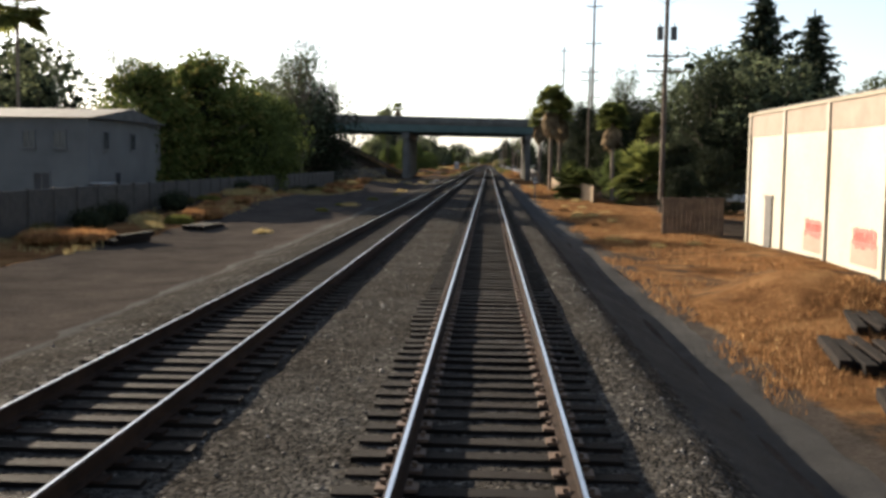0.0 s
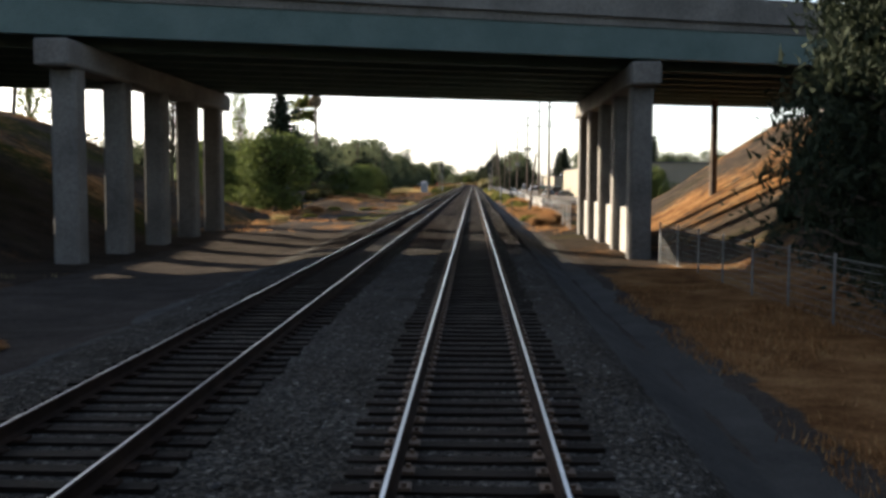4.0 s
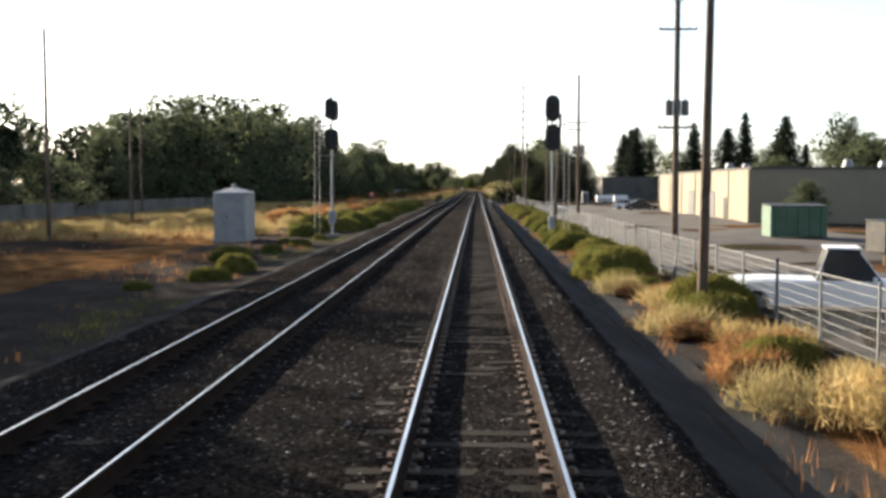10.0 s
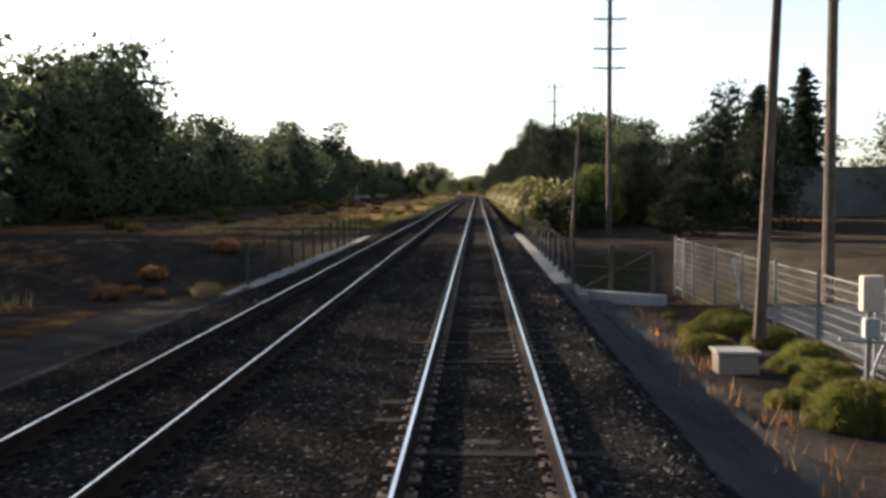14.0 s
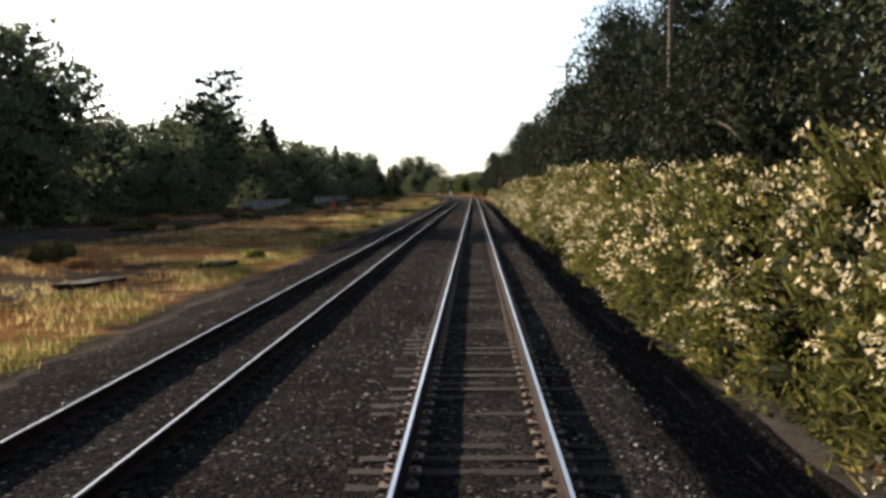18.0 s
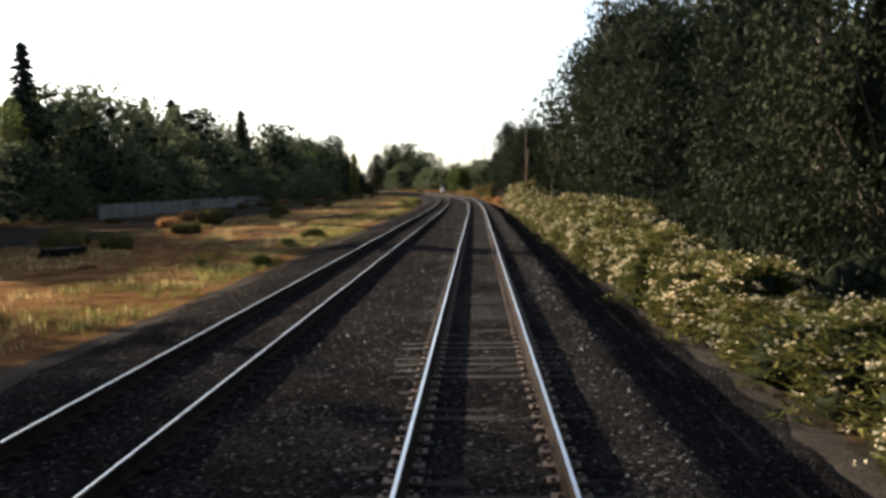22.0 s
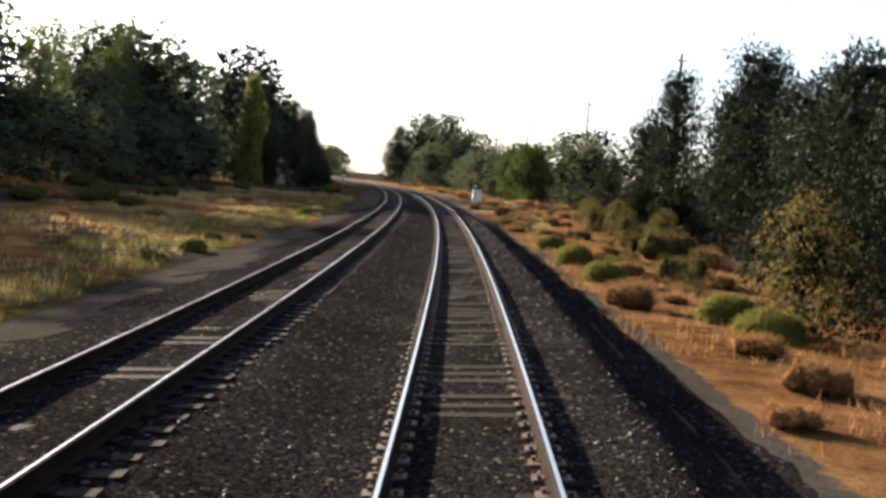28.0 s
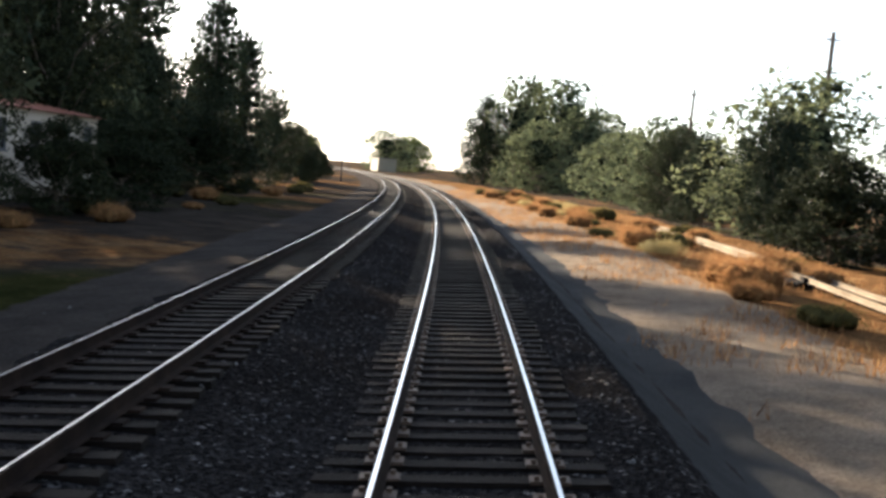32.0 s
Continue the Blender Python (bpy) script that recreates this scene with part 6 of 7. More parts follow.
# wires from pole to pole
wires = []
for i in range(2, len(LINE_POLES) - 1):
    (s0, o0, z0), (s1, o1, z1) = LINE_POLES[i], LINE_POLES[i + 1]
    for dx in (-1.1, 1.1):
        pa, _ = at_line(s0, o0 + dx)
        pb, _ = at_line(s1, o1 + dx)
        pts = [pa.lerp(pb, t / 8) + Vector((0, 0, z0 + (z1 - z0) * t / 8 + 0.25 - 1.2 * 4 * (t / 8) * (1 - t / 8))) for t in range(9)]
        wires.append(pts)
pa, pb = Vector((-38, 584, 12.0)), Vector((12.4, 606, 14.8))
wires.append([pa.lerp(pb, t / 12) - Vector((0, 0, 2.4 * 4 * (t / 12) * (1 - t / 12))) for t in range(13)])
pa, pb = Vector((13.3, 550, 14.6)), Vector((60, 520, 13.0))
wires.append([pa.lerp(pb, t / 12) - Vector((0, 0, 2.4 * (t / 12) * (1 - t / 12))) for t in range(13)])
for pts in wires:
    bm = bmesh.new()
    for i in range(len(pts) - 1):
        rod(bm, pts[i], pts[i + 1], 0.013, n=4, caps=False)
    me = bpy.data.meshes.new("power_line")
    bm.to_mesh(me)
    bm.free()
    me.materials.append(WIRE)
    tagged(new("power_line", me), "thin dark overhead wire between poles", "cable", "overhead wires", "structure")


def signal(s, off, facing_double, lit):
    z0 = ground_z(s, off)
    g = thing("railway_signal", "silver railway signal mast with two black oval heads", "signal", stand(s, off, z0))
    part("foundation", bx((0.7, 0.7, 0.5), (0, 0, 0.0), bevel=0.03), DARK_CONCRETE, g)
    part("mast", rd((0, 0, 0.2), (0, 0, 8.5), 0.075, 0.06, 10), ALU, g)
    part("base_case", bx((0.42, 0.3, 0.75), (0.0, -0.12, 1.25), bevel=0.02), ALU, g)
    for zc in ((7.6, 5.85) if facing_double else (8.1, 6.35)):
        wide = 0.32 if facing_double else 0.44
        for sg, dy in (((0.0, -0.25), (0.0, 1.1)) if facing_double else ((0.0, 0.0),)):
            bm = bmesh.new()
            rim = []
            for k in range(24):
                a = 2 * math.pi * (k + 0.5) / 24
                rim.append((math.cos(a) * wide, math.sin(a) * wide + math.copysign(0.36 if wide > 0.4 else 0.32, math.sin(a))))
            near = [bm.verts.new((sg + x, dy - 0.325, zc + z)) for x, z in rim]
            back = [bm.verts.new((sg + x, dy - 0.275, zc + z)) for x, z in rim]
            bm.faces.new(near)
            bm.faces.new(back[::-1])
            for k in range(24):
                bm.faces.new((near[k], back[k], back[(k + 1) % 24], near[(k + 1) % 24]))
            bmesh.ops.recalc_face_normals(bm, faces=bm.faces)
            head = part("signal_head", bm, BLACK, g, "black oval signal backing")
            part("housing", bx((0.3, 0.25, 0.66), (sg, dy * 0.72 - 0.15, zc), bevel=0.04), BLACK, head)
            for k, dz in enumerate((0.36, 0.0, -0.36) if dy < 0.5 else ()):
                bm = rd((sg, dy - 0.33, zc + dz), (sg, dy - 0.58, zc + dz - 0.02), 0.12, 0.115, 10)
                part("hood", bm, BLACK, head)
                part("lens", rd((sg, dy - 0.325, zc + dz), (sg, dy - 0.345, zc + dz), 0.085, n=10), LENS_RED if (lit and zc < 7 and k == 2) else PANE, head)
        part("bracket", bx((0.3, 1.3, 0.08) if facing_double else (0.7, 0.08, 0.08), (0, 0.1 if facing_double else -0.06, zc - 0.4), bevel=0.01), ALU, g)
        part("platform", bx((1.0, 0.55, 0.04), (-0.3 if off < 0 else 0.35, 0.1, zc - 0.95)), ZINC, g)
    sx = -1 if off < 0 else 1
    lad = part("ladder", rd((sx * 0.75, 0.05, 0.0), (sx * 0.72, 0.05, 8.7), 0.025, n=6), ZINC, g, "galvanised ladder")
    part("ladder_rail", rd((sx * 1.05, 0.05, 0.0), (sx * 1.02, 0.05, 8.7), 0.025, n=6), ZINC, lad)
    for k in range(26):
        part("rung", rd((sx * 0.75, 0.05, 0.3 + k * 0.32), (sx * 1.05, 0.05, 0.3 + k * 0.32), 0.012, n=5), ZINC, lad)
    for z in (2.6, 4.6, 6.6):
        part("stay", rd((0, 0, z), (sx * 0.75, 0.05, z + 0.02), 0.02, n=5), ZINC, g)


signal(427.0, 4.5, False, False)
signal(425.4, -8.6, True, True)


def equipment_house(s, off, w, d, h, label, cap=True):
    z0 = ground_z(s, off)
    e = thing("equipment_house", label, "relay cabinet", stand(s, off, z0 - 0.1))
    part("plinth", bx((w + 0.2, d + 0.2, 0.3), (0, 0, 0.12), bevel=0.02), CONCRETE, e)
    part("body", bx((w, d, h), (0, 0, 0.25 + h / 2), bevel=0.03), ALU, e)
    bm = bmesh.new()
    bmesh.ops.create_cone(bm, cap_ends=True, segments=4, radius1=w * 0.76, radius2=w * 0.12, depth=0.28, matrix=Matrix.Translation((0, 0, 0.25 + h + 0.14)) @ Matrix.Rotation(radians(45), 4, "Z") @ Matrix.Diagonal((1, d / w, 1, 1)))
    part("roof", bm, ALU, e)
    if cap:
        part("vent_cap", rd((0, 0, 0.25 + h + 0.2), (0, 0, 0.25 + h + 0.5), 0.12, 0.16, 8), ALU, e)
    dr = part("door", bx((w * 0.42, 0.04, h * 0.86), (0.15, -d / 2 - 0.015, 0.3 + h * 0.45), bevel=0.01), ALU, e)
    part("handle", bx((0.04, 0.06, 0.16), (0.15 - w * 0.15, -d / 2 - 0.06, 0.3 + h * 0.45)), DARK_IRON, dr)


equipment_house(422, -13.6, 1.75, 2.4, 2.55, "grey metal signal equipment house beside the service road")


def trackside_case(s, off, w, d, h, label):
    z0 = ground_z(s, off)
    e = thing("trackside_cabinet", label, "cabinet", stand(s, off, z0 - 0.08))
    part("base", bx((w + 0.1, d + 0.1, 0.35), (0, 0, 0.14), bevel=0.02), DARK_CONCRETE, e)
    part("body", bx((w, d, h), (0, 0, 0.3 + h / 2), bevel=0.025), SIGN_WHITE, e)
    part("lid", bx((w + 0.12, d + 0.12, 0.07), (0, 0, 0.33 + h), bevel=0.02), ALU, e)
    dr = part("door", bx((w * 0.9, 0.03, h * 0.92), (0, -d / 2 - 0.012, 0.3 + h * 0.5), bevel=0.008), SIGN_WHITE, e)
    for z in (0.25, 0.55, 0.8):
        part("latch", bx((0.05, 0.05, 0.14), (-w * 0.45, -d / 2 - 0.04, 0.3 + h * z), bevel=0.008), ZINC, dr)
    part("notice", bx((w * 0.4, 0.008, 0.2), (-w * 0.1, -d / 2 - 0.032, 0.3 + h * 0.8)), SIGN_WHITE, dr)
    for dx in (-0.25, 0.15):
        part("lifting_eye", rd((dx, 0, 0.36 + h), (dx, 0, 0.47 + h), 0.035, n=8), ZINC, e)


trackside_case(1124.0, 5.75, 1.05, 0.8, 1.85, "white steel trackside cabinet with lid and latches")
# low concrete box by the fence
c = thing("concrete_box", "low pale concrete cable box in weeds", "cable box", stand(532, 4.85, ground_z(532, 4.85)))
part("body", bx((0.74, 0.6, 0.42), (0, 0, 0.16), bevel=0.03), BROWN_BAND, c)
part("lid", bx((0.82, 0.68, 0.06), (0, 0, 0.40), bevel=0.015), CONCRETE, c)
# a control cabinet on a post by the yard's gate
c = thing("control_box", "pale control box on a steel post by the fence", "control box", stand(530.5, 6.75, ground_z(530, 6.75)))
part("post", rd((0, 0, -0.2), (0, 0, 1.9), 0.05, n=8), ZINC, c)
part("box", bx((0.36, 0.22, 0.62), (0, -0.12, 1.65), bevel=0.02), TAN_WALL, c)
part("lower_box", bx((0.26, 0.2, 0.35), (0, -0.12, 1.05), bevel=0.02), ALU, c)
part("cross_bar", rd((-0.5, -0.02, 0.85), (0.6, -0.02, 0.75), 0.03, n=6), ALU, c)


def sign(s, off, top, w, h, mat, label, post=ZINC, bars=True, second=None, r=0.035):
    z0 = ground_z(s, off)
    g = thing("trackside_sign", label, "sign", stand(s, off, z0))
    part("post", rd((0, 0.02, -0.2), (0, 0.02, top - z0), r, n=7), post, g)
    pl = part("plate", bx((w, 0.02, h), (0, -0.025, top - z0 - h / 2), bevel=0.004), mat, g)
    if second:
        part("lower_plate", bx((w * 0.8, 0.02, second), (0, -0.025, top - z0 - h - second / 2 - 0.04), bevel=0.004), SIGN_WHITE, g)
    if bars:
        part("symbol", bx((w * 0.3, 0.006, h * 0.45), (0, -0.039, top - z0 - h / 2)), DARK_IRON if mat is SIGN_WHITE else SIGN_WHITE, pl)


sign(84.4, 3.95, 1.43, 0.33, 0.41, GREY_WALL, "square white sign on a dark post in dry grass", DARK_IRON, True, 0.18, 0.07)
# this plate's shaded back is painted in, with the colour of pole wood
sign(244.6, 3.8, 1.35, 0.34, 0.34, POLE_WOOD, "small sign with a shade-dark plate on a dark post", POLE_WOOD, False, None, 0.05)
sign(296.5, 4.1, 1.75, 0.12, 1.3, SIGN_WHITE, "narrow white marker post", ZINC, False)
sign(479.5, -12.0, 1.9, 0.5, 0.5, SIGN_RED, "small red sign above green weeds")
sign(633.5, 4.3, 1.75, 0.34, 0.36, SIGN_RED, "red over white sign on a steel post at the hedge", ZINC, False, 0.55)
sign(744.7, 3.9, 1.4, 0.2, 0.6, SIGN_WHITE, "narrow pale marker sign before the hedge", POLE_WOOD, False)
sign(955.4, 4.55, 1.6, 0.2, 0.25, SIGN_RED, "thin marker post at the hedge's end", POLE_WOOD, False)
sign(1071.3, 5.4, 1.55, 0.42, 0.45, SIGN_RED, "small faded red sign seen against brush", POLE_WOOD, False)
sign(1119.6, -9.9, 2.0, 0.36, 0.36, SIGN_WHITE, "white square sign on a pole in straw grass", ZINC)
sign(1119.0, 5.0, 2.1, 0.3, 0.3, SIGN_WHITE, "small white square sign beside a cabinet", ZINC)
sign(760, -14.5, 1.5, 0.45, 0.7, SIGN_RED, "red sign board far off the track", ZINC, False)

# ---------------------------------------------------------------- bushes, hedge and grass
BUSH = {
    "weed1": mound(63, 1.9, 0.9, "weed_mound", "rounded bright green weed mound with fine stems", 1700),
    "weed2": mound(64, 1.5, 0.6, "weed_mound", "low green weed mound beside the track", 1500),
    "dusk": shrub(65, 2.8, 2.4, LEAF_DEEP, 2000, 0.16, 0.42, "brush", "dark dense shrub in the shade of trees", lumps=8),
    "straw1": shrub(23, 1.9, 1.0, STRAW, 2400, 0.24, 0.05, "dry_bush", "rust-coloured dry brush on rough ground", upright=0.9, inner=INNER_STRAW),
    "straw2": shrub(24, 1.4, 0.6, STRAW, 1300, 0.19, 0.06, "dry_bush", "low dry orange brush on the verge", upright=0.9, lumps=5, inner=INNER_STRAW),
    "gold1": shrub(25, 1.6, 0.7, GOLD, 900, 0.34, 0.06, "grass_clump", "golden dry grass clump on the verge", upright=1.6, lumps=6, solid=False),
    "ole1": hedge_bush(26, 3.4, 3.7, 4600, 250, "oleander", "tall oleander bush full of white blossoms"),
    "ole2": hedge_bush(27, 3.2, 3.4, 4300, 180, "oleander", "tall oleander bush with white blossoms"),
    "ole3": hedge_bush(28, 2.8, 3.1, 1500, 60, "oleander", "oleander bush with only few blossoms"),
    "brush1": shrub(29, 2.6, 2.2, LEAF_OLIVE, 2400, 0.15, 0.3, "brush", "olive-green wild shrub on rough ground", lumps=9, inner=INNER_OLIVE),
    "mound1": mound(61, 2.6, 1.05, "weed_mound", "smooth rounded yellow-green weed mound"),
    "mound2": mound(62, 2.0, 0.8, "weed_mound", "low smooth yellow-green weed mound"),
    "brush2": shrub(30, 2.2, 1.5, LEAF_OLIVE, 1900, 0.13, 0.28, "brush", "yellowish wild shrub in dry grass", lumps=8, inner=INNER_OLIVE),
}
SEEN, MANY = {}, {}
# small growth of these kinds is counted singly only near the line
LOW = {"straw1": -9.0, "straw2": -9.0, "gold1": -9.0, "weed2": -9.0, "weed1": -11.0, "mound1": -12.0, "mound2": -11.0}


def bush(kind, s, off, k=1.0, kz=1.0, dz=0.0):
    p, a = at_line(s, off)
    m = pose(p.x, p.y, ground_z(s, off) + dz, 0, 0, (s * 31.7 + off * 57.1) % 360) @ Matrix.Diagonal((k, k, k * kz, 1))
    if kind in SEEN and kind in LOW and not LOW[kind] <= off <= 5.9:
        MANY.setdefault(kind, []).append(m)
        return None
    if kind in SEEN:
        return copy_thing(BUSH[kind], m)
    SEEN[kind] = True
    BUSH[kind].matrix_basis = m
    return BUSH[kind]


rb = random.Random(12)
# green and rusty growth between ballast and fence on the right
for s0, s1, kinds, lo, hi, step in ((226, 262, ("straw1", "straw1", "straw2", "straw1", "weed2"), 4.6, 6.8, 0.95), (264, 284, ("mound1", "mound1", "mound2"), 4.7, 6.6, 0.75), (284, 294, ("straw1", "straw1", "straw2"), 4.8, 6.2, 0.8), (286, 300, ("mound1", "mound2"), 4.9, 6.4, 1.6), (276, 296, ("straw1", "straw1", "gold1"), 6.6, 7.2, 1.3), (300, 340, ("mound1", "mound2", "mound1", "weed1"), 4.7, 6.6, 0.7), (340, 346, ("straw1",), 5.0, 6.4, 0.7), (346, 372, ("mound1", "mound2", "mound1", "weed1"), 4.7, 6.7, 0.75),
                                  (372, 398, ("gold1", "gold1", "straw2", "weed1"), 4.4, 6.6, 0.8), (398, 426, ("mound1", "mound2", "weed1", "straw2"), 4.6, 6.6, 0.9), (430, 540, ("weed1", "mound1", "mound2", "weed2", "weed1", "straw2", "mound1"), 4.7, 6.8, 0.62)):
    s = s0
    while s < s1:
        kind = rb.choice(kinds)
        if 529 < s < 539:  # a concrete box stands here
            kind = "weed2"
        bush(kind, s, rb.uniform(lo, hi), rb.uniform(1.0, 1.7) * (0.54 if "mound" in kind else 0.74) * (0.62 if s > 508 else 1.0), rb.uniform(0.75, 1.05))
        s += step * rb.uniform(0.7, 1.3)
# green mounds and golden grass on the left around the signals
for s0, s1, lo, hi, step, size in ((396, 432, -10.8, -8.8, 3.4, 0.7), (432, 522, -11.6, -8.8, 0.72, 0.95)):
    s = s0
    while s < s1:
        bush(rb.choice(("mound1", "weed1", "mound2")), s, rb.uniform(lo, hi), size * rb.uniform(0.75, 1.35), rb.uniform(0.8, 1.05))
        s += step * rb.uniform(0.7, 1.3)
for i in range(90):
    bush(rb.choice(("gold1", "gold1", "straw2")), rb.uniform(426, 520), rb.uniform(-30, -13), rb.uniform(0.7, 1.4), 0.9)
for i in range(70):
    bush(rb.choice(("straw1", "straw1", "straw2", "gold1")), rb.uniform(446, 522), rb.uniform(-18.5, -13.0), rb.uniform(0.9, 1.4), rb.uniform(0.9, 1.2))
# the oleander hedge: height of its top by metres along the line
HEDGE = [(590, 2.6), (600, 3.4), (619, 3.9), (632, 3.9), (640, 3.1), (650, 3.4), (662, 3.8), (675, 3.3), (690, 3.4), (720, 3.9), (740, 3.2), (760, 3.9), (776, 3.4), (790, 4.0), (798, 4.0), (801, 2.6), (804, 1.0), (819, 0.5), (824, 0.9), (835, 1.7), (850, 1.8), (862, 2.1), (875, 1.9), (886, 1.2), (892, 1.5), (902, 2.0), (914, 2.7), (930, 2.9), (948, 1.2), (970, 0.9)]
s = 590.0
while s < 964:
    top = float(np.interp(s, [q[0] for q in HEDGE], [q[1] for q in HEDGE])) + rb.uniform(-0.25, 0.25)
    if not (926 < s < 950):
        kind = rb.choice(("ole1", "ole1", "ole2")) if top > 1.4 else rb.choice(("ole3", "ole2"))
        k = rb.uniform(0.95, 1.12) * (0.9 if top < 2.2 else 1.0) * (0.6 if s > 948 else 1.0)
        bush(kind, s, 5.55 + rb.uniform(-0.3, 0.3) + (0.5 if s > 940 else 0), k, (top + 0.95) / ({"ole1": 3.7, "ole2": 3.4, "ole3": 3.1}[kind] * 1.14) / k)
    else:
        tree("olive", s + 1.5, 7.4 + rb.uniform(-0.5, 0.8), rb.uniform(3.7, 4.9) * (1.0 if s < 940 else 0.6), 0.8)
    if rb.random() < 0.45 and s < 922 and top > 2.5:
        bush("ole3", s + 1.0, 7.7 + rb.uniform(-0.3, 0.4), rb.uniform(1.0, 1.25), (top + 0.6) / 4.2)
    s += 2.3
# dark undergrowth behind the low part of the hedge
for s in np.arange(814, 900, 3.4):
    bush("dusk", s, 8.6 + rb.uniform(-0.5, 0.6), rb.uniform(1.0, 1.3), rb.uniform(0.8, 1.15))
# brush along the curve on the right
for s0, s1, lo, hi, step, kinds in ((965, 1120, 10.4, 15.0, 5.5, ("brush2", "straw1", "straw1", "brush1")), (968, 1075, 4.8, 8.4, 3.0, ("straw2", "straw2", "straw1", "weed2")), (1075, 1130, 5.2, 9.5, 1.6, ("straw1", "straw2", "straw2", "gold1", "straw1", "weed2")),
                                  (1120, 1290, 8.2, 16.0, 1.9, ("straw1", "straw2", "gold1", "brush2", "straw1"))):
    s = s0
    while s < s1:
        bush(rb.choice(kinds), s, rb.uniform(lo, hi), rb.uniform(0.7, 1.3), rb.uniform(0.7, 1.1))
        s += step * rb.uniform(0.6, 1.4)
for row in (("brush1", 1063, 8.9, 0.55), ("weed1", 1052, 5.6, 0.8), ("weed1", 1060, 5.5, 0.7), ("weed2", 1056, 5.9, 0.9), ("brush1", 1069, 8.6, 0.6), ("weed1", 1066, 5.8, 0.7), ("brush2", 1049, 9.6, 1.2), ("brush1", 1058, 11, 1.5), ("brush2", 1066, 11.5, 1.6), ("brush2", 1088, 13, 1.5), ("brush1", 1098, 14, 1.5)):
    bush(*row)
# right side before the bridge
for i in range(46):
    bush(rb.choice(("straw2", "gold1", "gold1", "straw2")), rb.uniform(40, 150), rb.uniform(5.2, 8.6), rb.uniform(0.3, 0.6), 0.7)
for i in range(10):
    bush(rb.choice(("straw1", "straw1", "straw2")), rb.uniform(546, 556), rb.uniform(5.2, 8.5), rb.uniform(0.6, 1.0), 0.9)
# left side, first stretch
for i in range(26):
    bush(rb.choice(("straw1", "straw1", "straw2")), rb.uniform(22, 122), rb.uniform(-17.4, -13.6), rb.uniform(0.5, 1.0), 0.7)
for i in range(44):
    bush(rb.choice(("straw2", "gold1", "weed2", "gold1")), rb.uniform(24, 130), rb.uniform(-18.2, -14.6), rb.uniform(0.5, 1.1), 0.7)
for i in range(16):
    bush(rb.choice(("straw2", "weed2", "gold1")), rb.uniform(40, 170), rb.uniform(-10, -8.2), rb.uniform(0.35, 0.7), 0.6)
for s in np.arange(22, 118, 4.0):
    bush(rb.choice(("dusk", "brush1", "straw1")), s, -17.6 + rb.uniform(-0.3, 0.5), rb.uniform(0.35, 0.6), rb.uniform(0.7, 1.0))
# left, between bridge and signals
for i in range(46):
    bush(rb.choice(("straw2", "gold1", "weed2", "straw1")), rb.uniform(215, 400), rb.uniform(-22, -14.5), rb.uniform(0.5, 1.1), 0.7)
for i in range(16):
    bush(rb.choice(("straw2", "weed2", "gold1")), rb.uniform(220, 330), rb.uniform(-12, -8.6), rb.uniform(0.4, 0.8), 0.6)
for i in range(20):
    bush("brush1", rb.uniform(240, 400), rb.uniform(-24, -20), rb.uniform(0.8, 1.4), 1.0)
# left, from the small bridge to the curve
for i in range(70):
    s = rb.uniform(590, 1130)
    bush(rb.choice(("weed1", "weed2", "weed2", "gold1")), s, rb.uniform(-11.5, -8.4), rb.uniform(0.35, 0.75), rb.uniform(0.7, 1.0))
for i in range(60):
    s = rb.uniform(582, 1130)
    bush(rb.choice(("gold1", "straw1", "gold1", "straw2")), s, rb.uniform(-20, -11), rb.uniform(0.45, 1.0), rb.uniform(0.5, 0.8))
for i in range(110):
    s = rb.uniform(582, 1130)
    bush(rb.choice(("brush1", "brush1", "brush2", "straw1", "brush1")), s, rb.uniform(-36, -19), rb.uniform(0.7, 1.4), rb.uniform(0.6, 0.95))
for i in range(26):
    s = rb.uniform(1140, 1240)
    bush(rb.choice(("brush1", "brush1", "straw1")), s, rb.uniform(-17, -11.5), rb.uniform(0.5, 1.0), rb.uniform(0.6, 0.9))
for i in range(14):
    bush(rb.choice(("straw2", "straw1", "gold1")), rb.uniform(546, 575), rb.uniform(-20, -11), rb.uniform(0.8, 1.3), 1.0)


def join_many():
    """The low growth farther off, one body of stuff for each kind."""
    for kind, places in MANY.items():
        src = BUSH[kind].children[0].data
        co = np.empty(len(src.vertices) * 3, np.float32)
        src.vertices.foreach_get("co", co)
        co = co.reshape(-1, 3)
        f = np.empty(len(src.loops), np.int32)
        src.loops.foreach_get("vertex_index", f)
        f = f.reshape(-1, 3)
        idx = np.empty(len(src.polygons), np.int32)
        src.polygons.foreach_get("material_index", idx)
        v, g = [], []
        for i, m in enumerate(places):
            a = np.array(m)
            v.append(co @ a[:3, :3].T + a[:3, 3])
            g.append(f + i * len(co))
        ob = fast_mesh("low_" + BUSH[kind].name.split(".")[0], np.concatenate(v), np.concatenate(g), list(src.materials), np.tile(idx, len(places)))
        tagged(ob, "scattered " + BUSH[kind]["label"], "bushes", kind="stuff")


join_many()


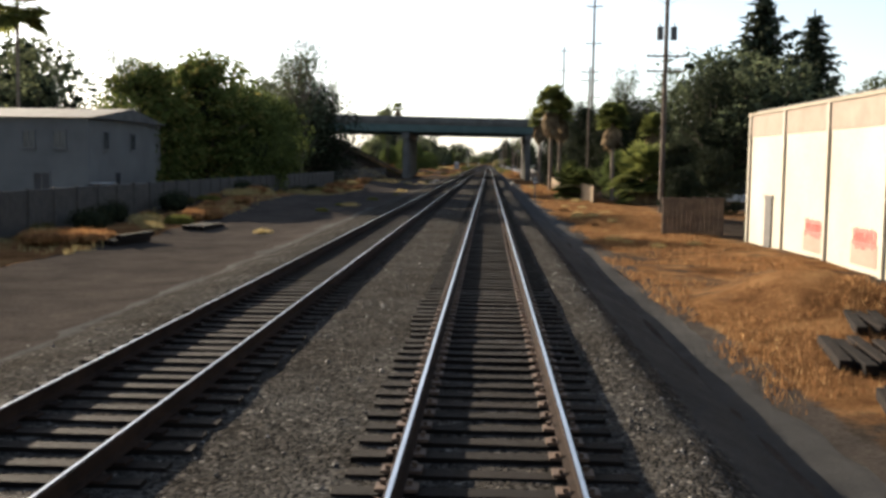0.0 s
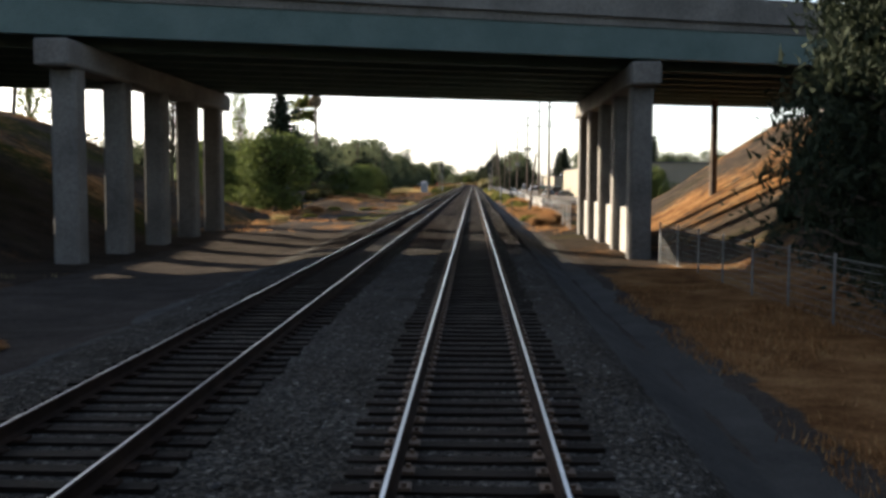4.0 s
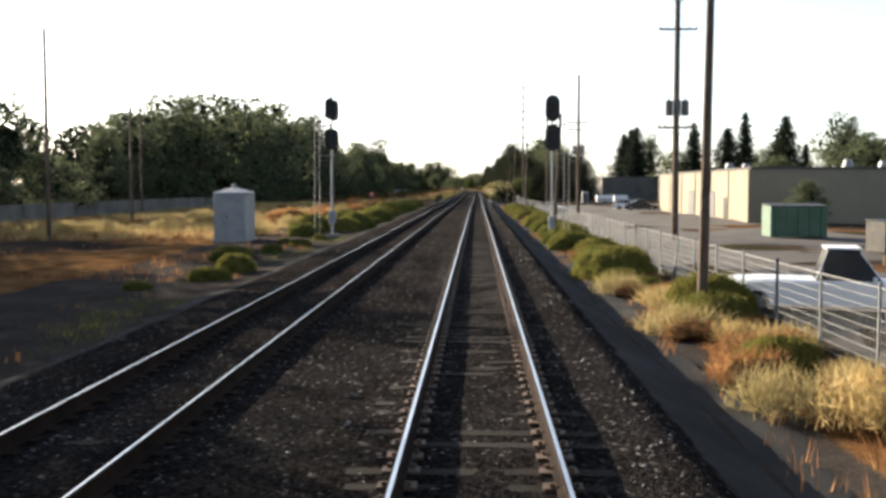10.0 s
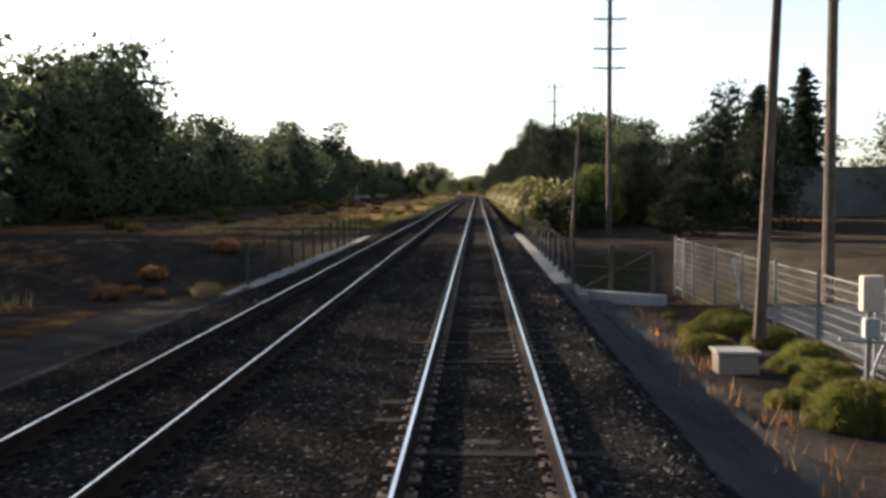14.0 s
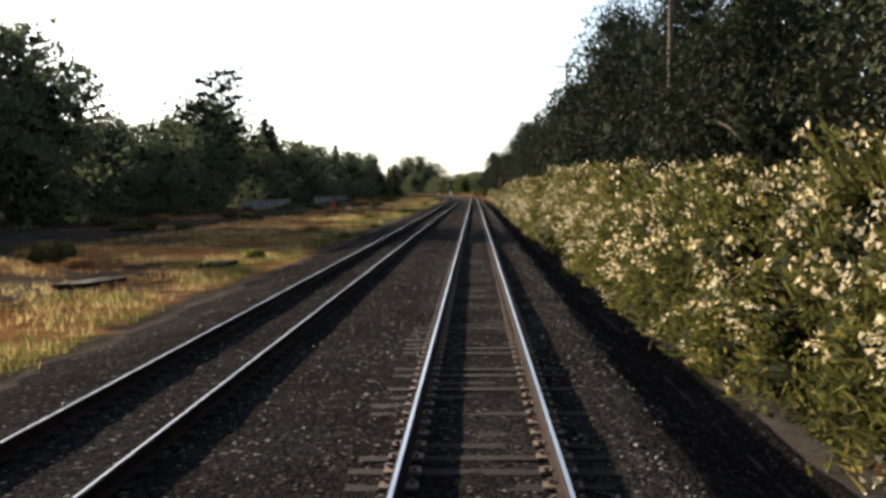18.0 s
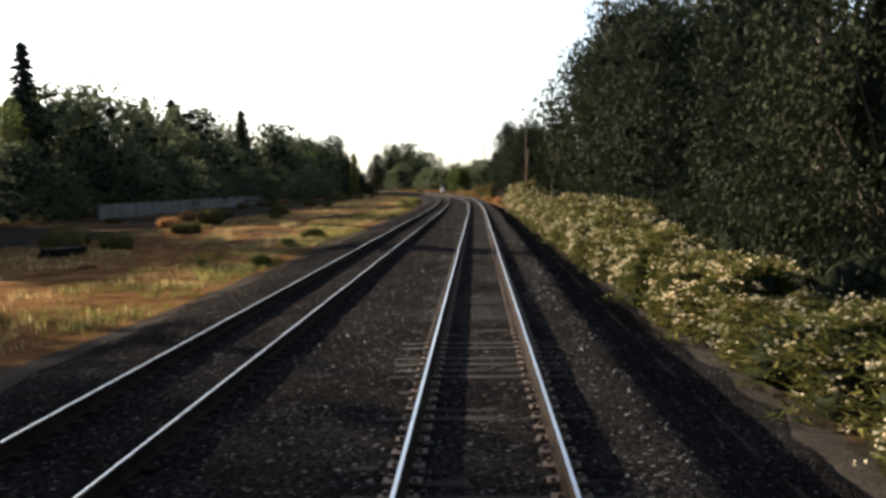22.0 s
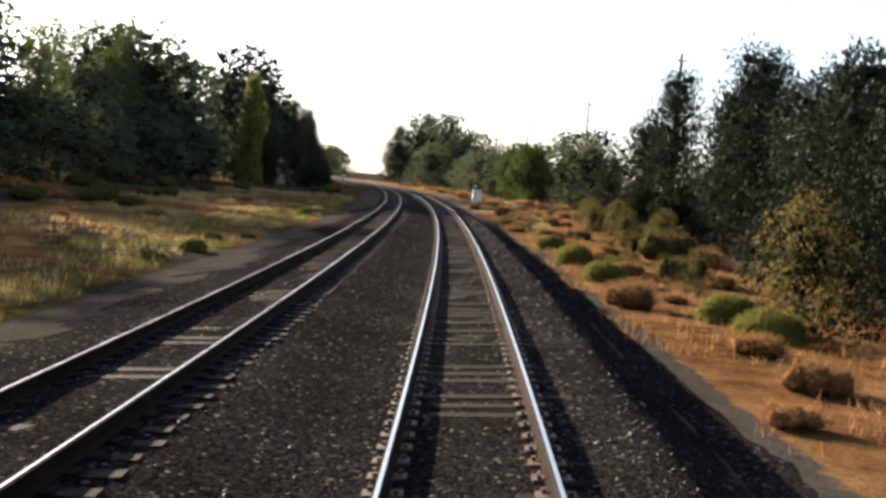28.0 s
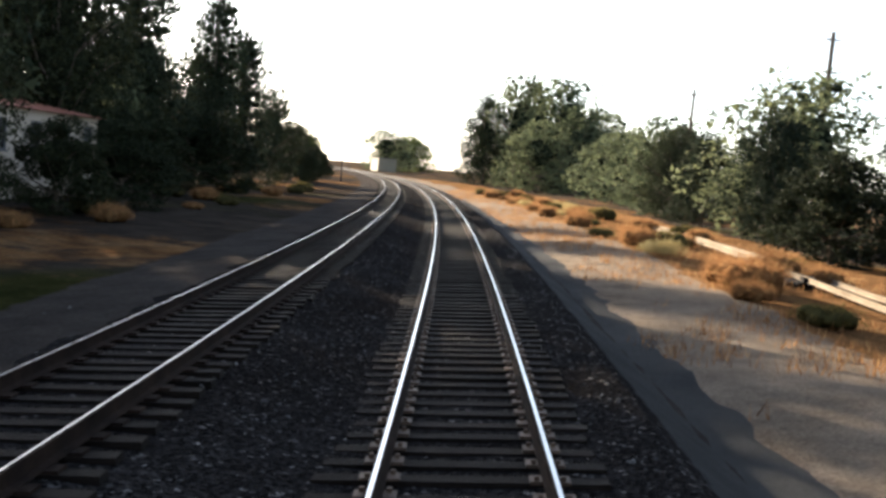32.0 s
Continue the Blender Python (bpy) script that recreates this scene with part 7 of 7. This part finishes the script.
def grass_field(name, label, seed, n, s0, s1, lo, hi, mat, length, patch=7.0, level=0.05, width=0.014):
    """Loose blades and stalks in patches; one body of stuff."""
    rng = np.random.default_rng(seed)
    v, done = [], 0
    while done < n:
        s, off = rng.uniform(s0, s1), rng.uniform(lo, hi)
        if noise.noise((s / patch, off / patch, seed)) < level:
            if rng.random() > 0.03:
                continue
        p, a = at_line(s, off)
        z = ground_z(s, off)
        for k in range(7):
            x, y = p.x + rng.normal() * 0.14, p.y + rng.normal() * 0.14
            h = length * rng.uniform(0.5, 1.3)
            an = rng.uniform(0, 6.28)
            w = width * rng.uniform(0.6, 1.3)
            lx, ly = rng.normal() * h * 0.35, rng.normal() * h * 0.35
            v.append((x - math.cos(an) * w, y - math.sin(an) * w, z - 0.03))
            v.append((x + math.cos(an) * w, y + math.sin(an) * w, z - 0.03))
            v.append((x + lx, y + ly, z + h))
            done += 1
    v = np.array(v)
    ob = fast_mesh(name, v, np.arange(len(v)).reshape(-1, 3), mat)
    tagged(ob, label, "grass", kind="stuff")


grass_field("dry_grass", "rust-coloured dry grass on a bank", 31, 90000, 10, 180, 4.2, 10.5, STRAW, 0.14, 5, -0.05)
grass_field("dry_grass", "golden dry grass beside the service road", 32, 14000, 15, 180, -22, -13.4, GOLD, 0.22, 6, 0.08)
grass_field("dry_grass", "golden dry grass on waste ground", 33, 26000, 205, 430, -26, -8.2, STRAW, 0.22, 7, 0.1)
grass_field("dry_grass", "field of tall golden grass", 34, 36000, 424, 545, -40, -12.5, GOLD, 0.5, 12, -0.3)
grass_field("dry_grass", "straw grass along the fence", 35, 9000, 215, 548, 3.7, 7.0, STRAW, 0.3, 6, -0.1)
grass_field("green_grass", "short green grass verge", 36, 70000, 585, 1110, -13, -8.2, WEED, 0.22, 3.5, 0.05)
grass_field("dry_grass", "golden meadow grass beside the line", 37, 70000, 585, 1130, -24, -8.8, GOLD, 0.26, 6, 0.02)
grass_field("dry_grass", "orange straw patches on the meadow", 41, 60000, 600, 1120, -24, -11.0, STRAW, 0.22, 14, 0.05)
grass_field("dry_grass", "orange dry grass along the curve", 38, 80000, 945, 1290, 4.0, 18, STRAW, 0.26, 7, -0.15)
grass_field("green_grass", "sparse green weeds beside the ballast", 39, 14000, 215, 560, -9.6, -7.6, WEED, 0.12, 6, 0.1)
grass_field("green_grass", "low weeds among the ballast", 40, 9000, 0, 1200, -3.4, -1.5, WEED, 0.07, 9, 0.18, 0.018)

# ---------------------------------------------------------------- yard things, vehicles, clutter
def car(s, off, turn, paint, label, long=4.5, high=1.42, truck=False):
    z0 = ground_z(s, off) + 0.06
    c = thing("parked_car" if not truck else "pickup_truck", label, "car" if not truck else "pickup truck", stand(s, off, z0, turn))
    w = 1.78

    def hull(profile, half, inset):
        bm = bmesh.new()
        rows = []
        for x, k in ((-half, 1.0), (-half + 0.12, 0.0), (half - 0.12, 0.0), (half, 1.0)):
            rows.append([bm.verts.new((x, y, z - inset * k * 0.06)) for y, z in profile])
        n = len(profile)
        for a, b in zip(rows, rows[1:]):
            for i in range(n):
                j = (i + 1) % n
                bm.faces.new((a[i], b[i], b[j], a[j]))
        bm.faces.new(rows[0][::-1])
        bm.faces.new(rows[-1])
        bmesh.ops.recalc_face_normals(bm, faces=bm.faces)
        return bm

    L = long / 2
    body = [(-L, 0.32), (-L + 0.05, 0.62), (-L + 0.25, 0.78), (-L + 1.2, 0.90), (L - 1.0, 0.92), (L - 0.1, 0.86), (L, 0.55), (L - 0.05, 0.30)]
    part("body", hull(body, w / 2, 1), paint, c, smooth=False)
    if truck:
        cabin = [(-L + 1.2, 0.88), (-L + 1.8, high + 0.2), (-L + 2.6, high + 0.25), (-L + 2.9, 0.9)]
    else:
        cabin = [(-L + 1.1, 0.88), (-L + 1.75, high - 0.06), (0.5, high), (L - 0.55, 0.9)]
    cb = part("cabin", hull(cabin, w / 2 - 0.12, 1), PANE, c, "dark side windows")
    y0, y1 = cabin[1][0], cabin[2][0]
    part("roof", bx((w - 0.3, y1 - y0 + 0.1, 0.05), (0, (y0 + y1) / 2, cabin[2][1] + 0.005), bevel=0.015), paint, cb)
    for sx in (-1, 1):
        for y in (-L + 0.85, L - 0.85):
            wh = part("wheel", rd((sx * (w / 2 - 0.2), y, 0.31), (sx * (w / 2 + 0.01), y, 0.31), 0.31, n=16), RUBBER, c)
            part("rim", rd((sx * (w / 2 - 0.02), y, 0.31), (sx * (w / 2 + 0.02), y, 0.31), 0.19, n=12), ALU, wh)
        part("headlight", bx((0.32, 0.06, 0.13), (sx * 0.62, -L + 0.06, 0.64), bevel=0.02), SIGN_WHITE, c)
        part("tail_light", bx((0.3, 0.05, 0.14), (sx * 0.64, L - 0.03, 0.7), bevel=0.02), SIGN_RED, c)
        part("mirror", bx((0.16, 0.1, 0.12), (sx * (w / 2 + 0.06), -L + 1.45, 0.98), bevel=0.02), paint, c)
    part("bumper", bx((w - 0.1, 0.12, 0.2), (0, -L + 0.02, 0.42), bevel=0.03), paint, c)


car(372, 21.0, 90, DARK_PAINT, "dark sedan parked beside the warehouse")
car(392, 18.5, 20, DARK_PAINT, "dark blue car parked in the yard")
car(497.5, 9.6, 78, SILVER_PAINT, "silver car parked behind the wire fence")
car(394, 9.4, 75, WHITE_PAINT, "white pickup parked behind the wire fence", 5.2, 1.5, True)
car(514, 22.5, 80, WHITE_PAINT, "white car parked by the workshop")
car(509, 23.4, 85, DARK_PAINT, "dark van-like car beside a white one", 4.6, 1.6)
car(88, 21.5, 60, WHITE_PAINT, "white pickup glimpsed between trees", 5.0, 1.5, True)
car(62, -24.5, 90, SILVER_PAINT, "pale car parked behind the dark fence")


def dumpster(s, off, w, d, h, mat, label, turn=0):
    z0 = ground_z(s, off) + 0.03
    c = thing("dumpster", label, "dumpster", stand(s, off, z0, turn))
    part("body", bx((w, d, h), (0, 0, 0.12 + h / 2), bevel=0.03), mat, c)
    for k in range(5):
        part("rib", bx((0.09, 0.08, h * 0.92), (-w / 2 + w * (k + 0.5) / 5, -d / 2 - 0.03, 0.12 + h / 2)), mat, c)
    part("lid", bx((w + 0.08, d + 0.05, 0.06), (0, 0, 0.16 + h), (4, 0, 0), bevel=0.01), BLACK, c)


dumpster(432, 20.6, 3.6, 2.0, 2.0, GREEN_PAINT, "green steel container standing in the yard")
dumpster(412, 21.6, 2.2, 1.6, 1.8, DARK_IRON, "dark steel dumpster beside the warehouse", 10)
dumpster(398, 21.0, 2.4, 1.6, 2.0, DARK_IRON, "dark steel dumpster before the cream wall")
dumpster(417, 20.6, 1.8, 1.4, 1.5, DARK_IRON, "small dark steel dumpster in the yard", 20)


def pallet_stack(s, off, n, wide, label, turn=0):
    z0 = ground_z(s, off) + 0.03
    c = thing("pallet_stack", label, "pallets", stand(s, off, z0, turn))
    for i in range(n):
        for dx in range(wide):
            x0 = (dx - (wide - 1) / 2) * 1.18
            z = i * 0.14
            deck = part("pallet", bx((1.06, 0.09, 0.1), (x0, 0, z + 0.06)), FENCE_WOOD, c)
            for k in range(5):
                part("board", bx((0.12, 1.0, 0.02), (x0 - 0.46 + k * 0.23, 0, z + 0.12)), FENCE_WOOD, deck)
            for k in (-0.45, 0.45):
                part("bearer", bx((1.06, 0.09, 0.1), (x0, k, z + 0.06)), FENCE_WOOD, deck)


pallet_stack(404, 19.2, 12, 3, "tall stack of wooden pallets in the yard", 8)
pallet_stack(409, 17.8, 3, 1, "few loose pallets on the asphalt", 30)
# portable toilet and white trailers on the lot
c = thing("portable_toilet", "pale portable toilet on the dirt lot", "portable toilet", stand(560, 21.0, ground_z(560, 21.0) + 0.02))
part("body", bx((1.15, 1.15, 2.1), (0, 0, 1.1), bevel=0.05), ALU, c)
part("roof", bx((1.2, 1.2, 0.18), (0, 0, 2.22), bevel=0.07), SIGN_WHITE, c)
part("door", bx((0.8, 0.04, 1.8), (0, -0.585, 1.05), bevel=0.01), GREY_WALL, c)
for i, (s, o, ln) in enumerate(((571, 26.2, 3.4), (572, 29.6, 2.6))):
    c = thing("utility_trailer", "white box trailer parked on the dirt lot", "trailer", stand(s, o, ground_z(s, o) + 0.02, 90))
    part("box", bx((2.0, ln, 1.35), (0, 0, 1.05), bevel=0.03), WHITE_PAINT, c)
    part("stripe", bx((2.02, ln - 0.4, 0.2), (0, 0, 0.75)), GREY_WALL, c)
    for sx in (-1, 1):
        wl = part("wheel", rd((sx * 0.85, 0, 0.3), (sx * 1.02, 0, 0.3), 0.3, n=14), RUBBER, c)
        part("rim", rd((sx * 0.98, 0, 0.3), (sx * 1.04, 0, 0.3), 0.16, n=10), ALU, wl)
    part("drawbar", rd((0, -ln / 2, 0.5), (0, -ln / 2 - 1.2, 0.45), 0.05, n=6), DARK_IRON, c)
# concrete headwalls of a culvert
for s, o in ((143.3, 3.5), (143.8, -7.55)):
    c = thing("culvert_headwall", "small white concrete culvert headwall in gravel", "headwall", stand(s, o, ground_z(s, o) - (0.22 if o < 0 else 0.0)))
    part("block", bx((0.42, 4.4, 0.8), (0, 0, 0.08), bevel=0.03), DARK_CONCRETE, c)
    part("coping", bx((0.56, 4.6, 0.11), (0, 0, 0.51), bevel=0.02), CONCRETE, c)
    part("wing", bx((0.9, 0.32, 0.55), (0.55 if o > 0 else -0.55, -2.1, 0.1), (0, 0, 25 if o > 0 else -25), bevel=0.03), CONCRETE, c)
# old sleepers and rails lying about
rs = random.Random(3)


def old_sleepers(s, off, n, label, turn=80, name="sleeper_pile"):
    z0 = ground_z(s, off)
    c = thing(name, label, "timber", stand(s, off, z0, turn))
    for i in range(n):
        lay = i // 4
        part("timber", bx((2.5, 0.22, 0.18), (rs.uniform(-0.3, 0.3), (i % 4 - 1.5) * 0.3 + rs.uniform(-0.06, 0.06), 0.09 + lay * 0.18), (0, 0, rs.uniform(-6, 6)), bevel=0.01), TIE, c)


for s, o, n, t in ((36, -13.6, 5, 70), (44, -12.8, 4, 84), (650, -14.0, 4, 60), (668, -16.0, 6, 75), (676, -13.5, 4, 88), (692, -13.2, 3, 80), (700, -11.0, 3, 70), (820, -22.0, 8, 88), (835, -21.0, 8, 92), (848, -20.0, 8, 88), (1016, -19, 4, 40), (1096, 9.2, 6, 70), (1104, 9.6, 8, 75),
                   (1112, 10.2, 8, 72), (1128, 11.5, 6, 78), (1140, 11.8, 8, 80), (1152, 12.4, 6, 74), (1166, 13.0, 8, 80), (1180, 12.6, 6, 84), (17.5, 6.6, 4, 88), (13.5, 6.0, 4, 84), (20.5, 8.0, 4, 80)):
    old_sleepers(s, o, n, "loose pile of old dark railway sleepers")
for k, (s0, s1, o0, o1) in enumerate(((1126, 1215, 10.2, 14.2), (1130, 1222, 11.7, 15.6), (1090, 1122, 8.0, 9.6))):
    bm = bmesh.new()
    pts = []
    for i in range(9):
        s = s0 + (s1 - s0) * i / 8
        p, a = at_line(s, o0 + (o1 - o0) * i / 8)
        pts.append(Vector((p.x, p.y, ground_z(s, o0 + (o1 - o0) * i / 8) + 0.32)))
    rings = []
    for i, q in enumerate(pts):
        d = (pts[min(i + 1, 8)] - pts[max(i - 1, 0)]).normalized()
        side = d.cross(Vector((0, 0, 1))).normalized()
        rings.append([bm.verts.new(q + side * x + Vector((0, 0, z))) for x, z in ((-0.07, -0.09), (0.07, -0.09), (0.015, -0.03), (0.035, 0.09), (-0.035, 0.09), (-0.015, -0.03))])
    for a, b in zip(rings, rings[1:]):
        for k2 in range(6):
            bm.faces.new((a[k2], a[(k2 + 1) % 6], b[(k2 + 1) % 6], b[k2]))
    bm.faces.new(rings[0][::-1])
    bm.faces.new(rings[-1])
    me = bpy.data.meshes.new("stored_rail")
    bm.to_mesh(me)
    bm.free()
    me.materials.append(SAND)
    tagged(new("stored_rail", me), "long pale stored rail lying in dry grass", "rail")
# a short board fence across the end of the warehouse yard
bf = thing("board_fence", "short brown board fence beside the warehouse corner", "fence", stand(49.0, 10.3, ground_z(49, 10.3)))
for k in range(13):
    part("board", bx((0.21, 0.03, 1.9 + 0.05 * math.sin(k * 2.3)), (-1.6 + k * 0.225, 0, 0.85), bevel=0.004), POLE_WOOD, bf)
for z in (0.3, 1.4):
    part("rail", bx((2.95, 0.05, 0.09), (-0.25, 0.045, z)), POLE_WOOD, bf)
for x in (-1.7, -0.25, 1.2):
    part("post", bx((0.1, 0.1, 2.1), (x, 0.11, 0.75), bevel=0.006), POLE_WOOD, bf)
# a pale boundary wall on the left before the far houses
# dark concrete on pale walls: the shade they stand in is in the colour
wall_run("garden_wall", "long pale garden wall toned down for shade before dark trees", 905, 1010, -40, -0.6, 1.0, 0.2, DARK_CONCRETE, 6.0)
wall_run("garden_wall", "pale low wall at the foot of the wood", 820, 862, -38, -0.6, 0.9, 0.2, DARK_CONCRETE, 6.0)
wall_run("garden_wall", "dark board fence below the wood", 440, 540, -41, -0.6, 0.9, 0.12, DARK_CONCRETE, 5.0)
wall_run("garden_fence", "brown board fence before houses", 262, 300, -25, -0.6, 1.0, 0.08, POLE_WOOD, 2.4)
